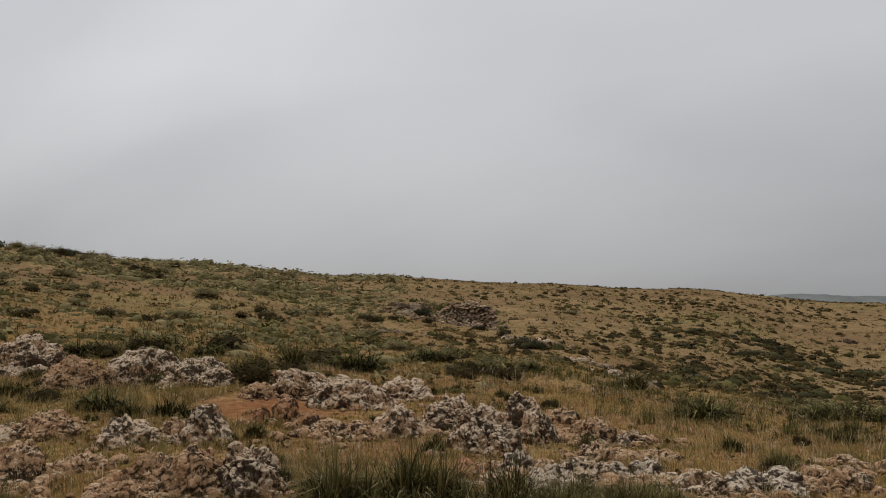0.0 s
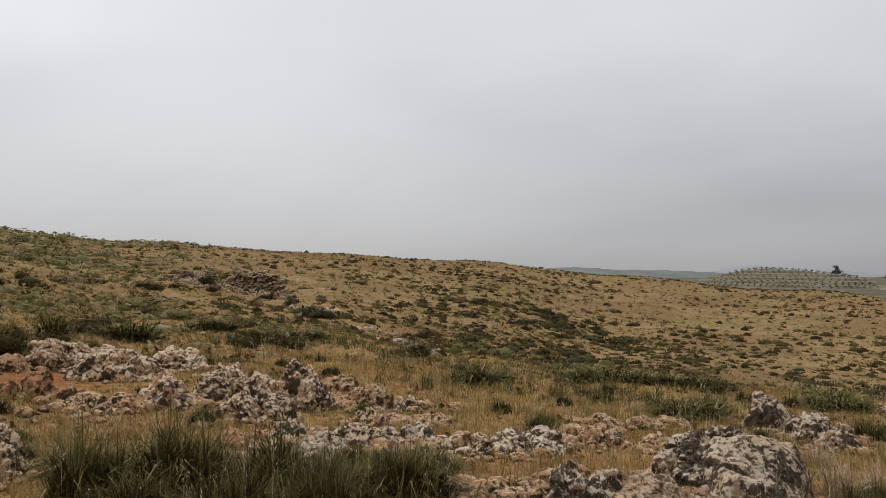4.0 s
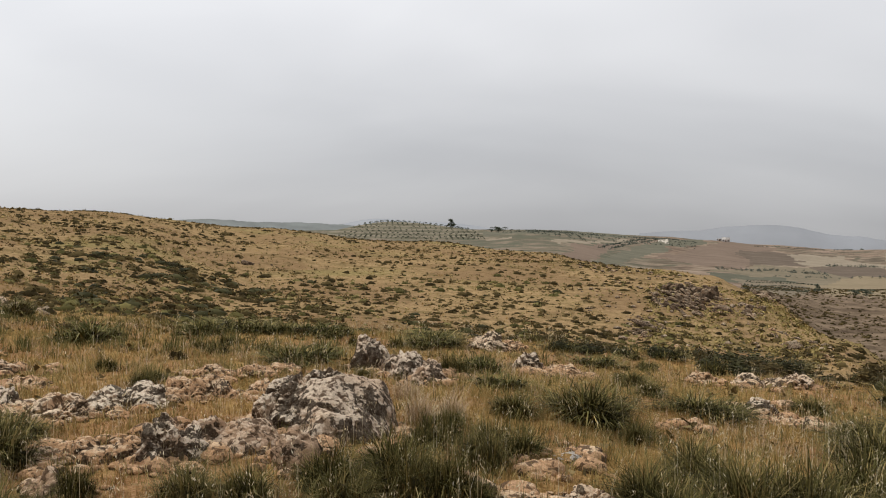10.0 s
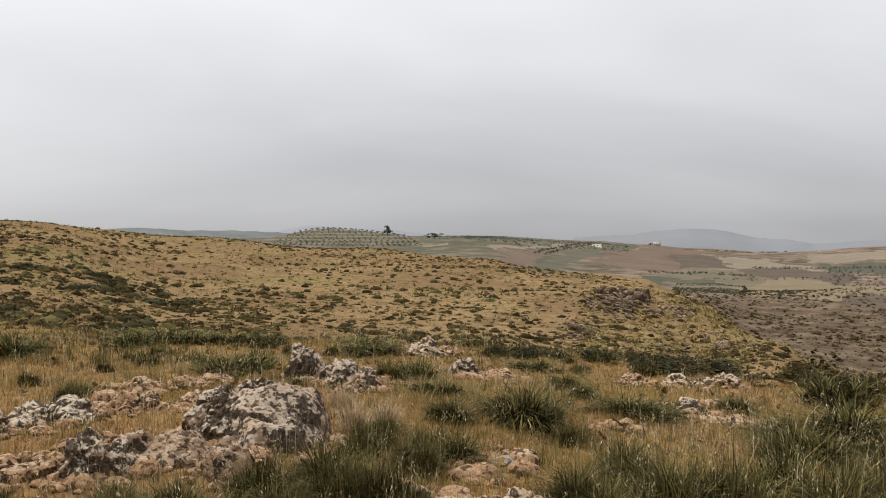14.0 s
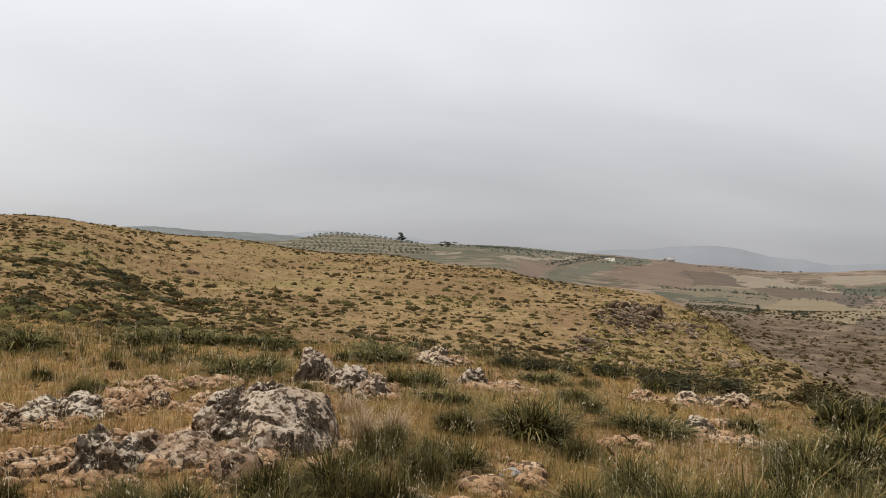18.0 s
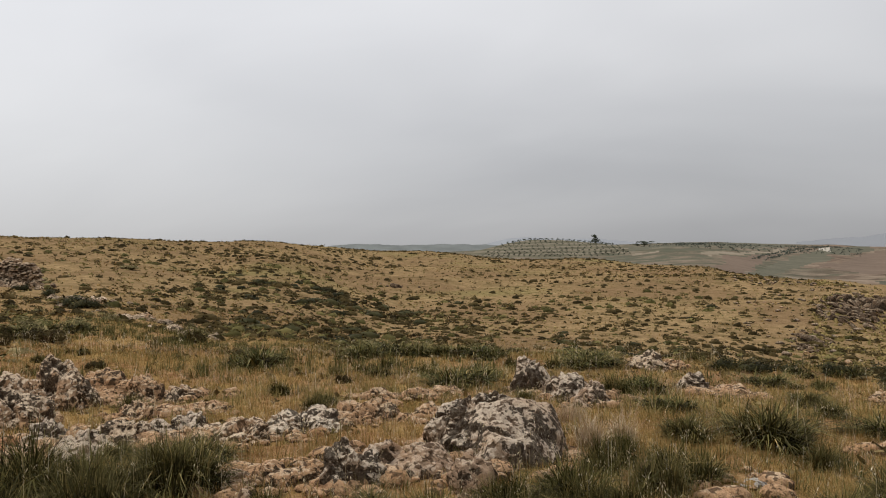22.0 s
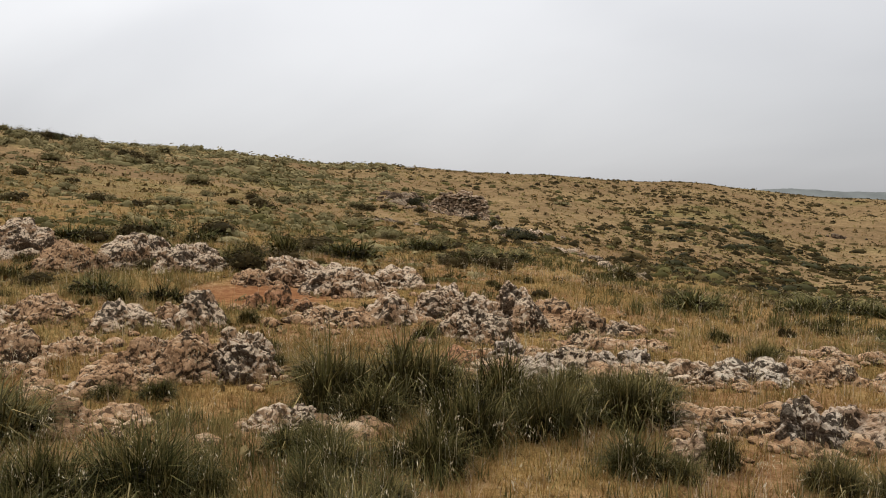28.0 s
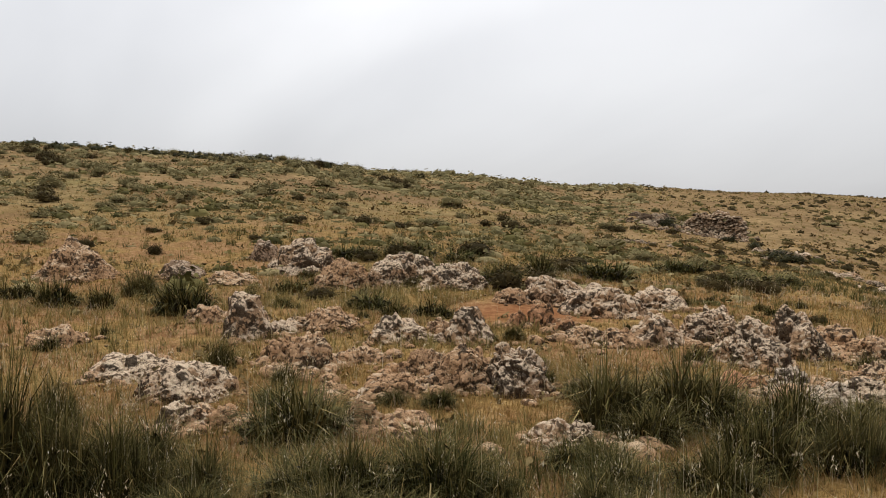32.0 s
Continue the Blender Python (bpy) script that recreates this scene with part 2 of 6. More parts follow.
def ground_material():
    m, t, b = material("dry_hill_ground", 1.0)
    b.inputs["Specular IOR Level"].default_value = 0.0
    pos, geo = place_of(t)
    flat = t.nodes.new("ShaderNodeVectorMath")
    flat.operation = "MULTIPLY"
    flat.inputs[1].default_value = (1, 1, 0)
    t.links.new(pos, flat.inputs[0])
    span = t.nodes.new("ShaderNodeVectorMath")
    span.operation = "LENGTH"
    t.links.new(flat.outputs[0], span.inputs[0])
    r = span.outputs["Value"]
    xyz = t.nodes.new("ShaderNodeSeparateXYZ")
    t.links.new(pos, xyz.inputs[0])
    # straw, litter and reddish earth
    n1 = noise_tex(t, 0.55, 5, 0.6, pos)
    n2 = noise_tex(t, 7.0, 6, 0.65, pos)
    n3 = noise_tex(t, 45.0, 3, 0.6, pos)
    grit = calc(t, "ADD", calc(t, "MULTIPLY", n2.outputs[0], 0.55), calc(t, "MULTIPLY", n3.outputs[0], 0.45))
    straw = ramp(t, grit, ((0.36, (0.10, 0.061, 0.023)), (0.5, (0.285, 0.175, 0.064)), (0.62, (0.42, 0.285, 0.12))))
    earth = ramp(t, grit, ((0.36, (0.125, 0.06, 0.026)), (0.5, (0.28, 0.152, 0.07)), (0.62, (0.41, 0.268, 0.143))))
    bare = band(t, n1.outputs[0], 0.43, 0.58)
    near = mixed(t, bare, straw, earth)
    # bare red hollow between the ledges
    hollow = t.nodes.new("ShaderNodeVectorMath")
    hollow.operation = "DISTANCE"
    hollow.inputs[1].default_value = (-11.0, 7.35, 0.05)
    t.links.new(pos, hollow.inputs[0])
    wob = calc(t, "ADD", hollow.outputs["Value"], calc(t, "MULTIPLY", n2.outputs[0], 0.7))
    red = band(t, wob, 1.0, 1.9, 0.85, 0.0)
    near = mixed(t, red, near, ramp(t, n2.outputs[0], ((0.3, (0.19, 0.075, 0.032)), (0.7, (0.33, 0.155, 0.072)))))
    # the open golden slope
    s1 = noise_tex(t, 0.09, 5, 0.6, pos, 0.4)
    s2 = noise_tex(t, 1.3, 8, 0.78, pos)
    s4 = noise_tex(t, 6.0, 5, 0.7, pos)
    mott = calc(t, "ADD", calc(t, "MULTIPLY", s2.outputs[0], 0.6), calc(t, "MULTIPLY", s4.outputs[0], 0.4))
    gold = ramp(t, mott, ((0.36, (0.140, 0.097, 0.050)), (0.5, (0.278, 0.187, 0.091)), (0.62, (0.39, 0.275, 0.145))))
    dull = ramp(t, mott, ((0.36, (0.135, 0.084, 0.043)), (0.55, (0.25, 0.163, 0.085)), (0.7, (0.32, 0.222, 0.122))))
    slope = mixed(t, band(t, s1.outputs[0], 0.4, 0.6), gold, dull)
    s3 = noise_tex(t, 0.32, 6, 0.72, pos, 0.3)
    slope = mixed(t, band(t, s3.outputs[0], 0.50, 0.64, 0.0, 0.55), slope, (0.115, 0.085, 0.037))
    # sheets of yellow-green growth and of bare reddish soil
    s5 = noise_tex(t, 0.055, 6, 0.62, pos, 0.5)
    slope = mixed(t, band(t, s5.outputs[0], 0.52, 0.66, 0.0, 0.6), slope, ramp(t, mott, ((0.36, (0.10, 0.085, 0.033)), (0.62, (0.30, 0.25, 0.10)))))
    slope = mixed(t, band(t, s5.outputs[0], 0.30, 0.44, 0.5, 0.0), slope, ramp(t, mott, ((0.36, (0.15, 0.088, 0.045)), (0.62, (0.33, 0.21, 0.115)))))
    col = mixed(t, band(t, r, 18, 45), near, slope)
    # far fields: ploughed, fallow, stubble and scrub, desaturated in colour for haze
    warp = noise_tex(t, 0.006, 3, 0.5, pos)
    sway = t.nodes.new("ShaderNodeVectorMath")
    sway.operation = "MULTIPLY_ADD"
    sway.inputs[1].default_value = (50, 50, 0)
    t.links.new(warp.outputs["Color"], sway.inputs[0])
    t.links.new(flat.outputs[0], sway.inputs[2])
    stretch = t.nodes.new("ShaderNodeMapping")
    stretch.inputs["Scale"].default_value = (0.0125, 0.0085, 1)
    stretch.inputs["Rotation"].default_value = (0, 0, radians(-14))
    t.links.new(sway.outputs[0], stretch.inputs[0])
    cells = t.nodes.new("ShaderNodeTexVoronoi")
    cells.inputs["Scale"].default_value = 1.0
    t.links.new(stretch.outputs[0], cells.inputs["Vector"])
    tint = t.nodes.new("ShaderNodeSeparateColor")
    t.links.new(cells.outputs["Color"], tint.inputs[0])
    field = ramp(t, tint.outputs[0], ((0.0, (0.15, 0.115, 0.085)), (0.2, (0.25, 0.18, 0.135)), (0.38, (0.08, 0.083, 0.06)),
                                      (0.52, (0.28, 0.205, 0.16)), (0.66, (0.17, 0.12, 0.09)), (0.78, (0.10, 0.10, 0.075)), (0.9, (0.36, 0.30, 0.22))), True)
    f2 = noise_tex(t, 0.05, 6, 0.7, pos)
    strip = t.nodes.new("ShaderNodeMapping")
    strip.inputs["Scale"].default_value = (0.03, 0.05, 1)
    strip.inputs["Rotation"].default_value = (0, 0, radians(20))
    t.links.new(sway.outputs[0], strip.inputs[0])
    f3 = noise_tex(t, 1.0, 8, 0.72, strip.outputs[0])
    field = mixed(t, 0.55, field, ramp(t, f3.outputs[0], ((0.40, (0.055, 0.043, 0.033)), (0.49, (0.19, 0.128, 0.094)), (0.60, (0.36, 0.28, 0.205)))))
    field = mixed(t, 0.4, field, ramp(t, f2.outputs[0], ((0.40, (0.06, 0.055, 0.04)), (0.5, (0.19, 0.145, 0.105)), (0.6, (0.34, 0.27, 0.2)))))
    edge = t.nodes.new("ShaderNodeTexVoronoi")
    edge.feature = "DISTANCE_TO_EDGE"
    edge.inputs["Scale"].default_value = 1.0
    t.links.new(stretch.outputs[0], edge.inputs["Vector"])
    hedge = calc(t, "MULTIPLY", band(t, edge.outputs["Distance"], 0.015, 0.045, 0.8, 0.0), band(t, f2.outputs[0], 0.45, 0.58))
    field = mixed(t, hedge, field, (0.075, 0.08, 0.055))
    # the brown stony side of the valley
    b2 = noise_tex(t, 0.16, 7, 0.7, pos, 0.4)
    brown = ramp(t, b2.outputs[0], ((0.36, (0.07, 0.05, 0.034)), (0.5, (0.135, 0.099, 0.067)), (0.64, (0.215, 0.158, 0.108))))
    valley = mixed(t, band(t, r, 250, 330), brown, field)
    east = t.nodes.new("ShaderNodeMath")
    east.operation = "ARCTAN2"
    t.links.new(xyz.outputs["X"], east.inputs[0])
    t.links.new(xyz.outputs["Y"], east.inputs[1])
    # olive ground covers the plateau to the north, bare brown fields the east
    grove = calc(t, "MULTIPLY", band(t, east.outputs[0], radians(6.5), radians(10.5), 1.0, 0.0), band(t, r, 270, 340))
    grove = calc(t, "MULTIPLY", grove, band(t, f2.outputs[0], 0.40, 0.56, 0.9, 0.35))
    valley = mixed(t, grove, valley, (0.105, 0.11, 0.078))
    # the slope gives way to the valley farther out, sooner towards the east
    limit = calc(t, "MULTIPLY_ADD", band(t, east.outputs[0], radians(8), radians(22)), -110)
    t.nodes[-1].inputs[2].default_value = 185
    out = calc(t, "SUBTRACT", r, limit)
    col = mixed(t, band(t, calc(t, "ADD", out, calc(t, "MULTIPLY", s1.outputs[0], 40)), -8, 34), col, valley)
    # pale terrace banks round the orchard hill
    hill = t.nodes.new("ShaderNodeVectorMath")
    hill.operation = "DISTANCE"
    hill.inputs[1].default_value = (-80, 655, 0)
    t.links.new(flat.outputs[0], hill.inputs[0])
    on_hill = band(t, hill.outputs["Value"], 74, 100, 1.0, 0.0)
    step = calc(t, "FRACT", calc(t, "MULTIPLY", calc(t, "ADD", xyz.outputs["Z"], calc(t, "MULTIPLY", f2.outputs[0], 1.6)), 0.42))
    bank = mixed(t, band(t, step, 0.58, 0.8), ramp(t, f2.outputs[0], ((0.35, (0.095, 0.088, 0.06)), (0.6, (0.17, 0.15, 0.105)))), (0.215, 0.186, 0.138))
    col = mixed(t, on_hill, col, bank)
    t.links.new(col, b.inputs["Base Color"])
    mixb = calc(t, "ADD", calc(t, "MULTIPLY", n2.outputs[0], 0.7), calc(t, "MULTIPLY", n3.outputs[0], 0.3))
    bumped(t, b, mixb, 0.8, 0.06)
    return m


def rock_material(name, warm, pale, dark, crust, iron=0.45, grain=10.0):
    """Karst limestone: bare stone, black lichen in ragged patches, pale crust on upper sides that paints a top-lit
    look.
    dark and crust are the shares of lichen and crust, about 0 to 1."""
    m, t, b = material(name, 0.95)
    b.inputs["Specular IOR Level"].default_value = 0.1
    pos, geo = place_of(t)
    info = t.nodes.new("ShaderNodeObjectInfo")
    big = noise_tex(t, 3.0, 4, 0.6, pos)
    mid = noise_tex(t, 13.0, 5, 0.58, pos, 0.6)
    fine_n = noise_tex(t, 60.0, 3, 0.6, pos)
    bare = ramp(t, mid.outputs[0], ((0.34, tuple(0.55 * c for c in warm)), (0.5, warm), (0.66, tuple(min(1, 1.2 * c) for c in warm))))
    bare = mixed(t, 0.3, bare, ramp(t, fine_n.outputs[0], ((0.35, tuple(0.6 * c for c in warm)), (0.5, warm), (0.65, tuple(min(1, 1.25 * c) for c in warm)))))
    crusty = ramp(t, fine_n.outputs[0], ((0.34, tuple(0.72 * c for c in pale)), (0.46, pale), (0.70, tuple(min(0.85, 1.1 * c) for c in pale))))
    face = t.nodes.new("ShaderNodeSeparateXYZ")
    t.links.new(geo.outputs["Normal"], face.inputs[0])
    shift = calc(t, "MULTIPLY_ADD", info.outputs["Random"], 0.16)
    t.nodes[-1].inputs[2].default_value = -0.08
    # upward faces take more pale crust, painting in light from above
    grown = calc(t, "ADD", calc(t, "ADD", big.outputs[0], shift), calc(t, "MULTIPLY", face.outputs["Z"], 0.55))
    grown = calc(t, "ADD", grown, calc(t, "MULTIPLY", mid.outputs[0], 0.6))
    edge = 1.36 - 0.55 * crust
    col = mixed(t, band(t, grown, edge, edge + 0.09), bare, crusty)
    # iron stains
    rust = noise_tex(t, 2.1, 6, 0.65, pos, 0.6)
    col = mixed(t, band(t, rust.outputs[0], 0.48, 0.66, 0.0, iron), col, (0.40, 0.22, 0.10))
    # small holes between rosettes of crust, their inner shade painted dark brown
    bend = t.nodes.new("ShaderNodeVectorMath")
    bend.operation = "MULTIPLY_ADD"
    bend.inputs[1].default_value = (0.07, 0.07, 0.07)
    t.links.new(mid.outputs["Color"], bend.inputs[0])
    t.links.new(pos, bend.inputs[2])
    knobs = t.nodes.new("ShaderNodeTexVoronoi")
    knobs.inputs["Scale"].default_value = 19.0
    t.links.new(bend.outputs[0], knobs.inputs["Vector"])
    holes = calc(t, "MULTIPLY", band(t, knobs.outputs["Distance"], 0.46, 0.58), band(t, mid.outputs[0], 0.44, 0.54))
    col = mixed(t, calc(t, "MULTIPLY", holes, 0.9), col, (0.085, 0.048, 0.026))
    # black lichen, thicker in some places than in others
    speck = noise_tex(t, grain, 5, 0.62, pos, 0.9)
    spots = calc(t, "ADD", calc(t, "ADD", speck.outputs[0], calc(t, "MULTIPLY", big.outputs[0], 0.95)), calc(t, "MULTIPLY", shift, 0.3))
    # side faces get more black: their shade is put into the lichen mask
    spots = calc(t, "SUBTRACT", spots, calc(t, "MULTIPLY", face.outputs["Z"], 0.20))
    from_ = 1.035 - 0.22 * dark
    black = band(t, spots, from_, from_ + 0.03)
    lichen = ramp(t, fine_n.outputs[0], ((0.40, (0.024, 0.016, 0.010)), (0.56, (0.06, 0.042, 0.027)), (0.68, (0.16, 0.125, 0.09))))
    col = mixed(t, calc(t, "MULTIPLY", black, 0.88), col, lichen)
    # earth brown in the clefts, painted near black to stand in for contact shade
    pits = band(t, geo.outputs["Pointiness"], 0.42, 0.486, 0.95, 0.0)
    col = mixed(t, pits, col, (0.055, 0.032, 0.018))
    t.links.new(col, b.inputs["Base Color"])
    rough_h = calc(t, "ADD", calc(t, "MULTIPLY", mid.outputs[0], 0.6), calc(t, "MULTIPLY", fine_n.outputs[0], 0.4))
    rough_h = calc(t, "SUBTRACT", rough_h, calc(t, "MULTIPLY", knobs.outputs["Distance"], 0.2))
    bumped(t, b, calc(t, "SUBTRACT", rough_h, calc(t, "MULTIPLY", black, 0.15)), 1.0, 0.05)
    return m


def leaf_material(name, stops, rough=0.8, tips=None, gloss=0.06):
    """Blades and leaves, each of its own shade; tips: dry colour towards the ends."""
    m, t, b = material(name, rough)
    b.inputs["Specular IOR Level"].default_value = gloss
    pos, geo = place_of(t)
    col = ramp(t, geo.outputs["Random Per Island"], stops)
    patch = noise_tex(t, 0.8, 3, 0.5, pos)
    col = mixed(t, 0.22, col, ramp(t, patch.outputs[0], ((0.35, stops[0][1]), (0.65, stops[-1][1]))))
    if tips:
        co = t.nodes.new("ShaderNodeTexCoord")
        z = t.nodes.new("ShaderNodeSeparateXYZ")
        t.links.new(co.outputs["Generated"], z.inputs[0])
        top = calc(t, "ADD", z.outputs["Z"], calc(t, "MULTIPLY", geo.outputs["Random Per Island"], 0.4))
        col = mixed(t, band(t, top, 0.6, 1.2), col, tips)
    t.links.new(col, b.inputs["Base Color"])
    return m


def plain(name, colour, rough=0.9, wear=0.25, scale=1.5):
    m, t, b = material(name, rough)
    pos, geo = place_of(t)
    n = noise_tex(t, scale, 5, 0.6, pos)
    t.links.new(ramp(t, n.outputs[0], ((0.3, tuple(c * (1 - wear) for c in colour)), (0.7, tuple(min(1, c * (1 + wear)) for c in colour)))),
                b.inputs["Base Color"])
    return m


def field_material(name, low, high, streak=0.0):
    """A far field: soil or stubble in two shades with haze blended in, and faint furrows."""
    m, t, b = material(name, 1.0)
    b.inputs["Specular IOR Level"].default_value = 0.0
    pos, geo = place_of(t)
    n1 = noise_tex(t, 0.045, 5, 0.6, pos, 0.3)
    n2 = noise_tex(t, 0.4, 7, 0.75, pos)
    lines = t.nodes.new("ShaderNodeMapping")
    lines.inputs["Scale"].default_value = (0.02, 0.22, 0.1)
    lines.inputs["Rotation"].default_value = (0, 0, radians(-18))
    t.links.new(pos, lines.inputs[0])
    n3 = noise_tex(t, 1.0, 4, 0.6, lines.outputs[0])
    mix_ = calc(t, "ADD", calc(t, "MULTIPLY", n1.outputs[0], 0.35), calc(t, "MULTIPLY", n2.outputs[0], 0.65 - streak))
    mix_ = calc(t, "ADD", mix_, calc(t, "MULTIPLY", n3.outputs[0], streak))
    t.links.new(ramp(t, mix_, ((0.38, low), (0.62, high))), b.inputs["Base Color"])
    return m


GROUND = ground_material()
# soil and crop colours, with distance haze blended into each
FIELDS = {
    "grove": field_material("olive_grove_ground", (0.105, 0.103, 0.074), (0.165, 0.15, 0.112), 0.25),
    "stubble": field_material("pale_stubble_field", (0.20, 0.165, 0.12), (0.30, 0.25, 0.185), 0.3),
    "plough": field_material("reddish_ploughed_field", (0.145, 0.108, 0.082), (0.215, 0.162, 0.124), 0.3),
    "tilled": field_material("dark_tilled_field", (0.10, 0.08, 0.062), (0.17, 0.134, 0.103), 0.3),
    "fallow": field_material("olive_fallow_field", (0.145, 0.122, 0.085), (0.22, 0.183, 0.128), 0.2),
    "green": field_material("dark_green_field", (0.082, 0.082, 0.06), (0.14, 0.133, 0.097), 0.25),
    "orchard": field_material("bare_orchard_soil", (0.15, 0.122, 0.088), (0.21, 0.175, 0.125), 0.2),
    "straw": field_material("golden_straw_field", (0.18, 0.143, 0.092), (0.275, 0.22, 0.145), 0.25),
    "track": field_material("pale_dirt_track", (0.38, 0.34, 0.28), (0.5, 0.45, 0.37), 0.1),
}
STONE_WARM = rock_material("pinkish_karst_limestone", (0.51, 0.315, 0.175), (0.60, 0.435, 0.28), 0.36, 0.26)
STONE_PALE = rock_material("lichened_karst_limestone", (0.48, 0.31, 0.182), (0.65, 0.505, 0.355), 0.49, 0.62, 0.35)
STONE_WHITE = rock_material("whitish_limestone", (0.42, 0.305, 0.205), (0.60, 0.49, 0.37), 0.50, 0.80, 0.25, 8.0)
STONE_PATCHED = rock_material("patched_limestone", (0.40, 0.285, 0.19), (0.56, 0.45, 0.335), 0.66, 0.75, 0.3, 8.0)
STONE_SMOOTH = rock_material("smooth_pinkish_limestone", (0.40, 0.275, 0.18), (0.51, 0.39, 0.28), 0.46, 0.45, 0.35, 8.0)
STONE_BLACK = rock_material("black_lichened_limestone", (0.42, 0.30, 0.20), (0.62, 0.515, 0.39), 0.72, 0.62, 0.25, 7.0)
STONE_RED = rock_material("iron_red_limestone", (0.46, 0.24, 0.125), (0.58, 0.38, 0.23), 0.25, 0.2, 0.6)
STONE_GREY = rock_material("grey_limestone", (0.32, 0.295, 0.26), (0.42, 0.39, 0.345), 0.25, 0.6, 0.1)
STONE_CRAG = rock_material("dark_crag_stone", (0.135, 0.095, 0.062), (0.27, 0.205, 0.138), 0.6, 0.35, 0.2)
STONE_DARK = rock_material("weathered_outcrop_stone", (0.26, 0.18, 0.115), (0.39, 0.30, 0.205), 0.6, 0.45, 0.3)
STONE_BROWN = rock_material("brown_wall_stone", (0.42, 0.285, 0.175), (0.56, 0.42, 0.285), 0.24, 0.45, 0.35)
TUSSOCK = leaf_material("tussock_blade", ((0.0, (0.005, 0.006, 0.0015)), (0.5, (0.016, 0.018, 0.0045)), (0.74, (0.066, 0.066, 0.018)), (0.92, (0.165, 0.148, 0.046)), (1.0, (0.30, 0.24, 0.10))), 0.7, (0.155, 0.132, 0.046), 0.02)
# dead sheaths coloured near black, the shade inside a tussock put into colour
SHADE_THATCH = leaf_material("shade_dark_sheath", ((0.0, (0.010, 0.009, 0.004)), (0.6, (0.024, 0.021, 0.009)), (1.0, (0.06, 0.048, 0.02))), 0.95)
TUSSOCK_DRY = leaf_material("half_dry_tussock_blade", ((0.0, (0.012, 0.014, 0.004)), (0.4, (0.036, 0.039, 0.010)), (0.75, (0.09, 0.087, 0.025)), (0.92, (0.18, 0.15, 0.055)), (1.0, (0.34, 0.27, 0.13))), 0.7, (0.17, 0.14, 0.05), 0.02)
MEADOW = leaf_material("meadow_blade", ((0.0, (0.026, 0.029, 0.009)), (0.5, (0.066, 0.070, 0.021)), (0.85, (0.13, 0.125, 0.042)), (1.0, (0.27, 0.23, 0.10))), 0.75, (0.17, 0.15, 0.055), 0.02)
STRAW = leaf_material("dry_straw", ((0.0, (0.17, 0.090, 0.032)), (0.35, (0.345, 0.205, 0.068)), (0.8, (0.52, 0.345, 0.132)), (1.0, (0.23, 0.18, 0.062))), 0.85)
FLUFF = leaf_material("bleached_grass", ((0.0, (0.30, 0.19, 0.10)), (0.5, (0.48, 0.35, 0.22)), (1.0, (0.62, 0.50, 0.36))), 0.9)
OAT = leaf_material("bleached_oat", ((0.0, (0.46, 0.35, 0.18)), (0.6, (0.66, 0.55, 0.36)), (1.0, (0.78, 0.70, 0.54))), 0.7)
GRASS = leaf_material("fresh_grass", ((0.0, (0.034, 0.040, 0.011)), (0.5, (0.088, 0.088, 0.028)), (1.0, (0.21, 0.175, 0.068))), 0.8)
DRY_TUFT = leaf_material("dead_tuft", ((0.0, (0.07, 0.048, 0.02)), (0.5, (0.15, 0.105, 0.045)), (1.0, (0.27, 0.20, 0.09))), 0.95)
STRAW_GREEN = leaf_material("half_dry_grass", ((0.0, (0.112, 0.097, 0.031)), (0.5, (0.262, 0.203, 0.070)), (1.0, (0.46, 0.34, 0.142))), 0.75)
SHRUB_DARK = leaf_material("blackish_shrub_leaf", ((0.0, (0.012, 0.012, 0.005)), (0.5, (0.035, 0.034, 0.013)), (1.0, (0.085, 0.076, 0.031))), 0.7)
SHRUB = leaf_material("shrub_leaf", ((0.0, (0.017, 0.013, 0.005)), (0.5, (0.050, 0.037, 0.014)), (1.0, (0.125, 0.09, 0.036))), 0.95)
SHRUB_GREY = leaf_material("grey_shrub_leaf", ((0.0, (0.085, 0.075, 0.031)), (0.5, (0.205, 0.172, 0.078)), (1.0, (0.37, 0.295, 0.145))), 0.95)
SHRUB_OLIVE = leaf_material("olive_shrub_leaf", ((0.0, (0.038, 0.036, 0.012)), (0.5, (0.096, 0.086, 0.029)), (1.0, (0.20, 0.165, 0.062))), 0.95)
OLIVE = leaf_material("olive_leaf", ((0.0, (0.035, 0.045, 0.028)), (0.5, (0.07, 0.08, 0.05)), (1.0, (0.13, 0.14, 0.10))), 0.7)
# olive leaf greyed and lightened in colour to imitate distance haze
HAZED = leaf_material("hazed_leaf", ((0.0, (0.07, 0.078, 0.06)), (0.5, (0.11, 0.118, 0.092)), (1.0, (0.17, 0.175, 0.14))), 0.9)
BARK = plain("grey_bark", (0.12, 0.095, 0.07))
TWIG = plain("dry_twig", (0.17, 0.12, 0.08))
PLASTER = plain("white_plaster", (0.62, 0.58, 0.54), 0.9, 0.08)
TILE = plain("faded_roof", (0.42, 0.27, 0.2))
DOORWOOD = plain("brown_paint", (0.12, 0.07, 0.045))
GLASS = plain("dark_pane", (0.03, 0.035, 0.04), 0.15, 0.1)
# far and pale ridges have the haze of distance mixed into their base colour
RIDGE_FAR = plain("haze_tinted_ridge", (0.245, 0.252, 0.264), 1.0, 0.06, 0.004)
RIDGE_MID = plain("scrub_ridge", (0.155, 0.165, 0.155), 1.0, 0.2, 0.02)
RIDGE_PALE = plain("haze_paled_ridge", (0.285, 0.295, 0.31), 1.0, 0.04, 0.004)

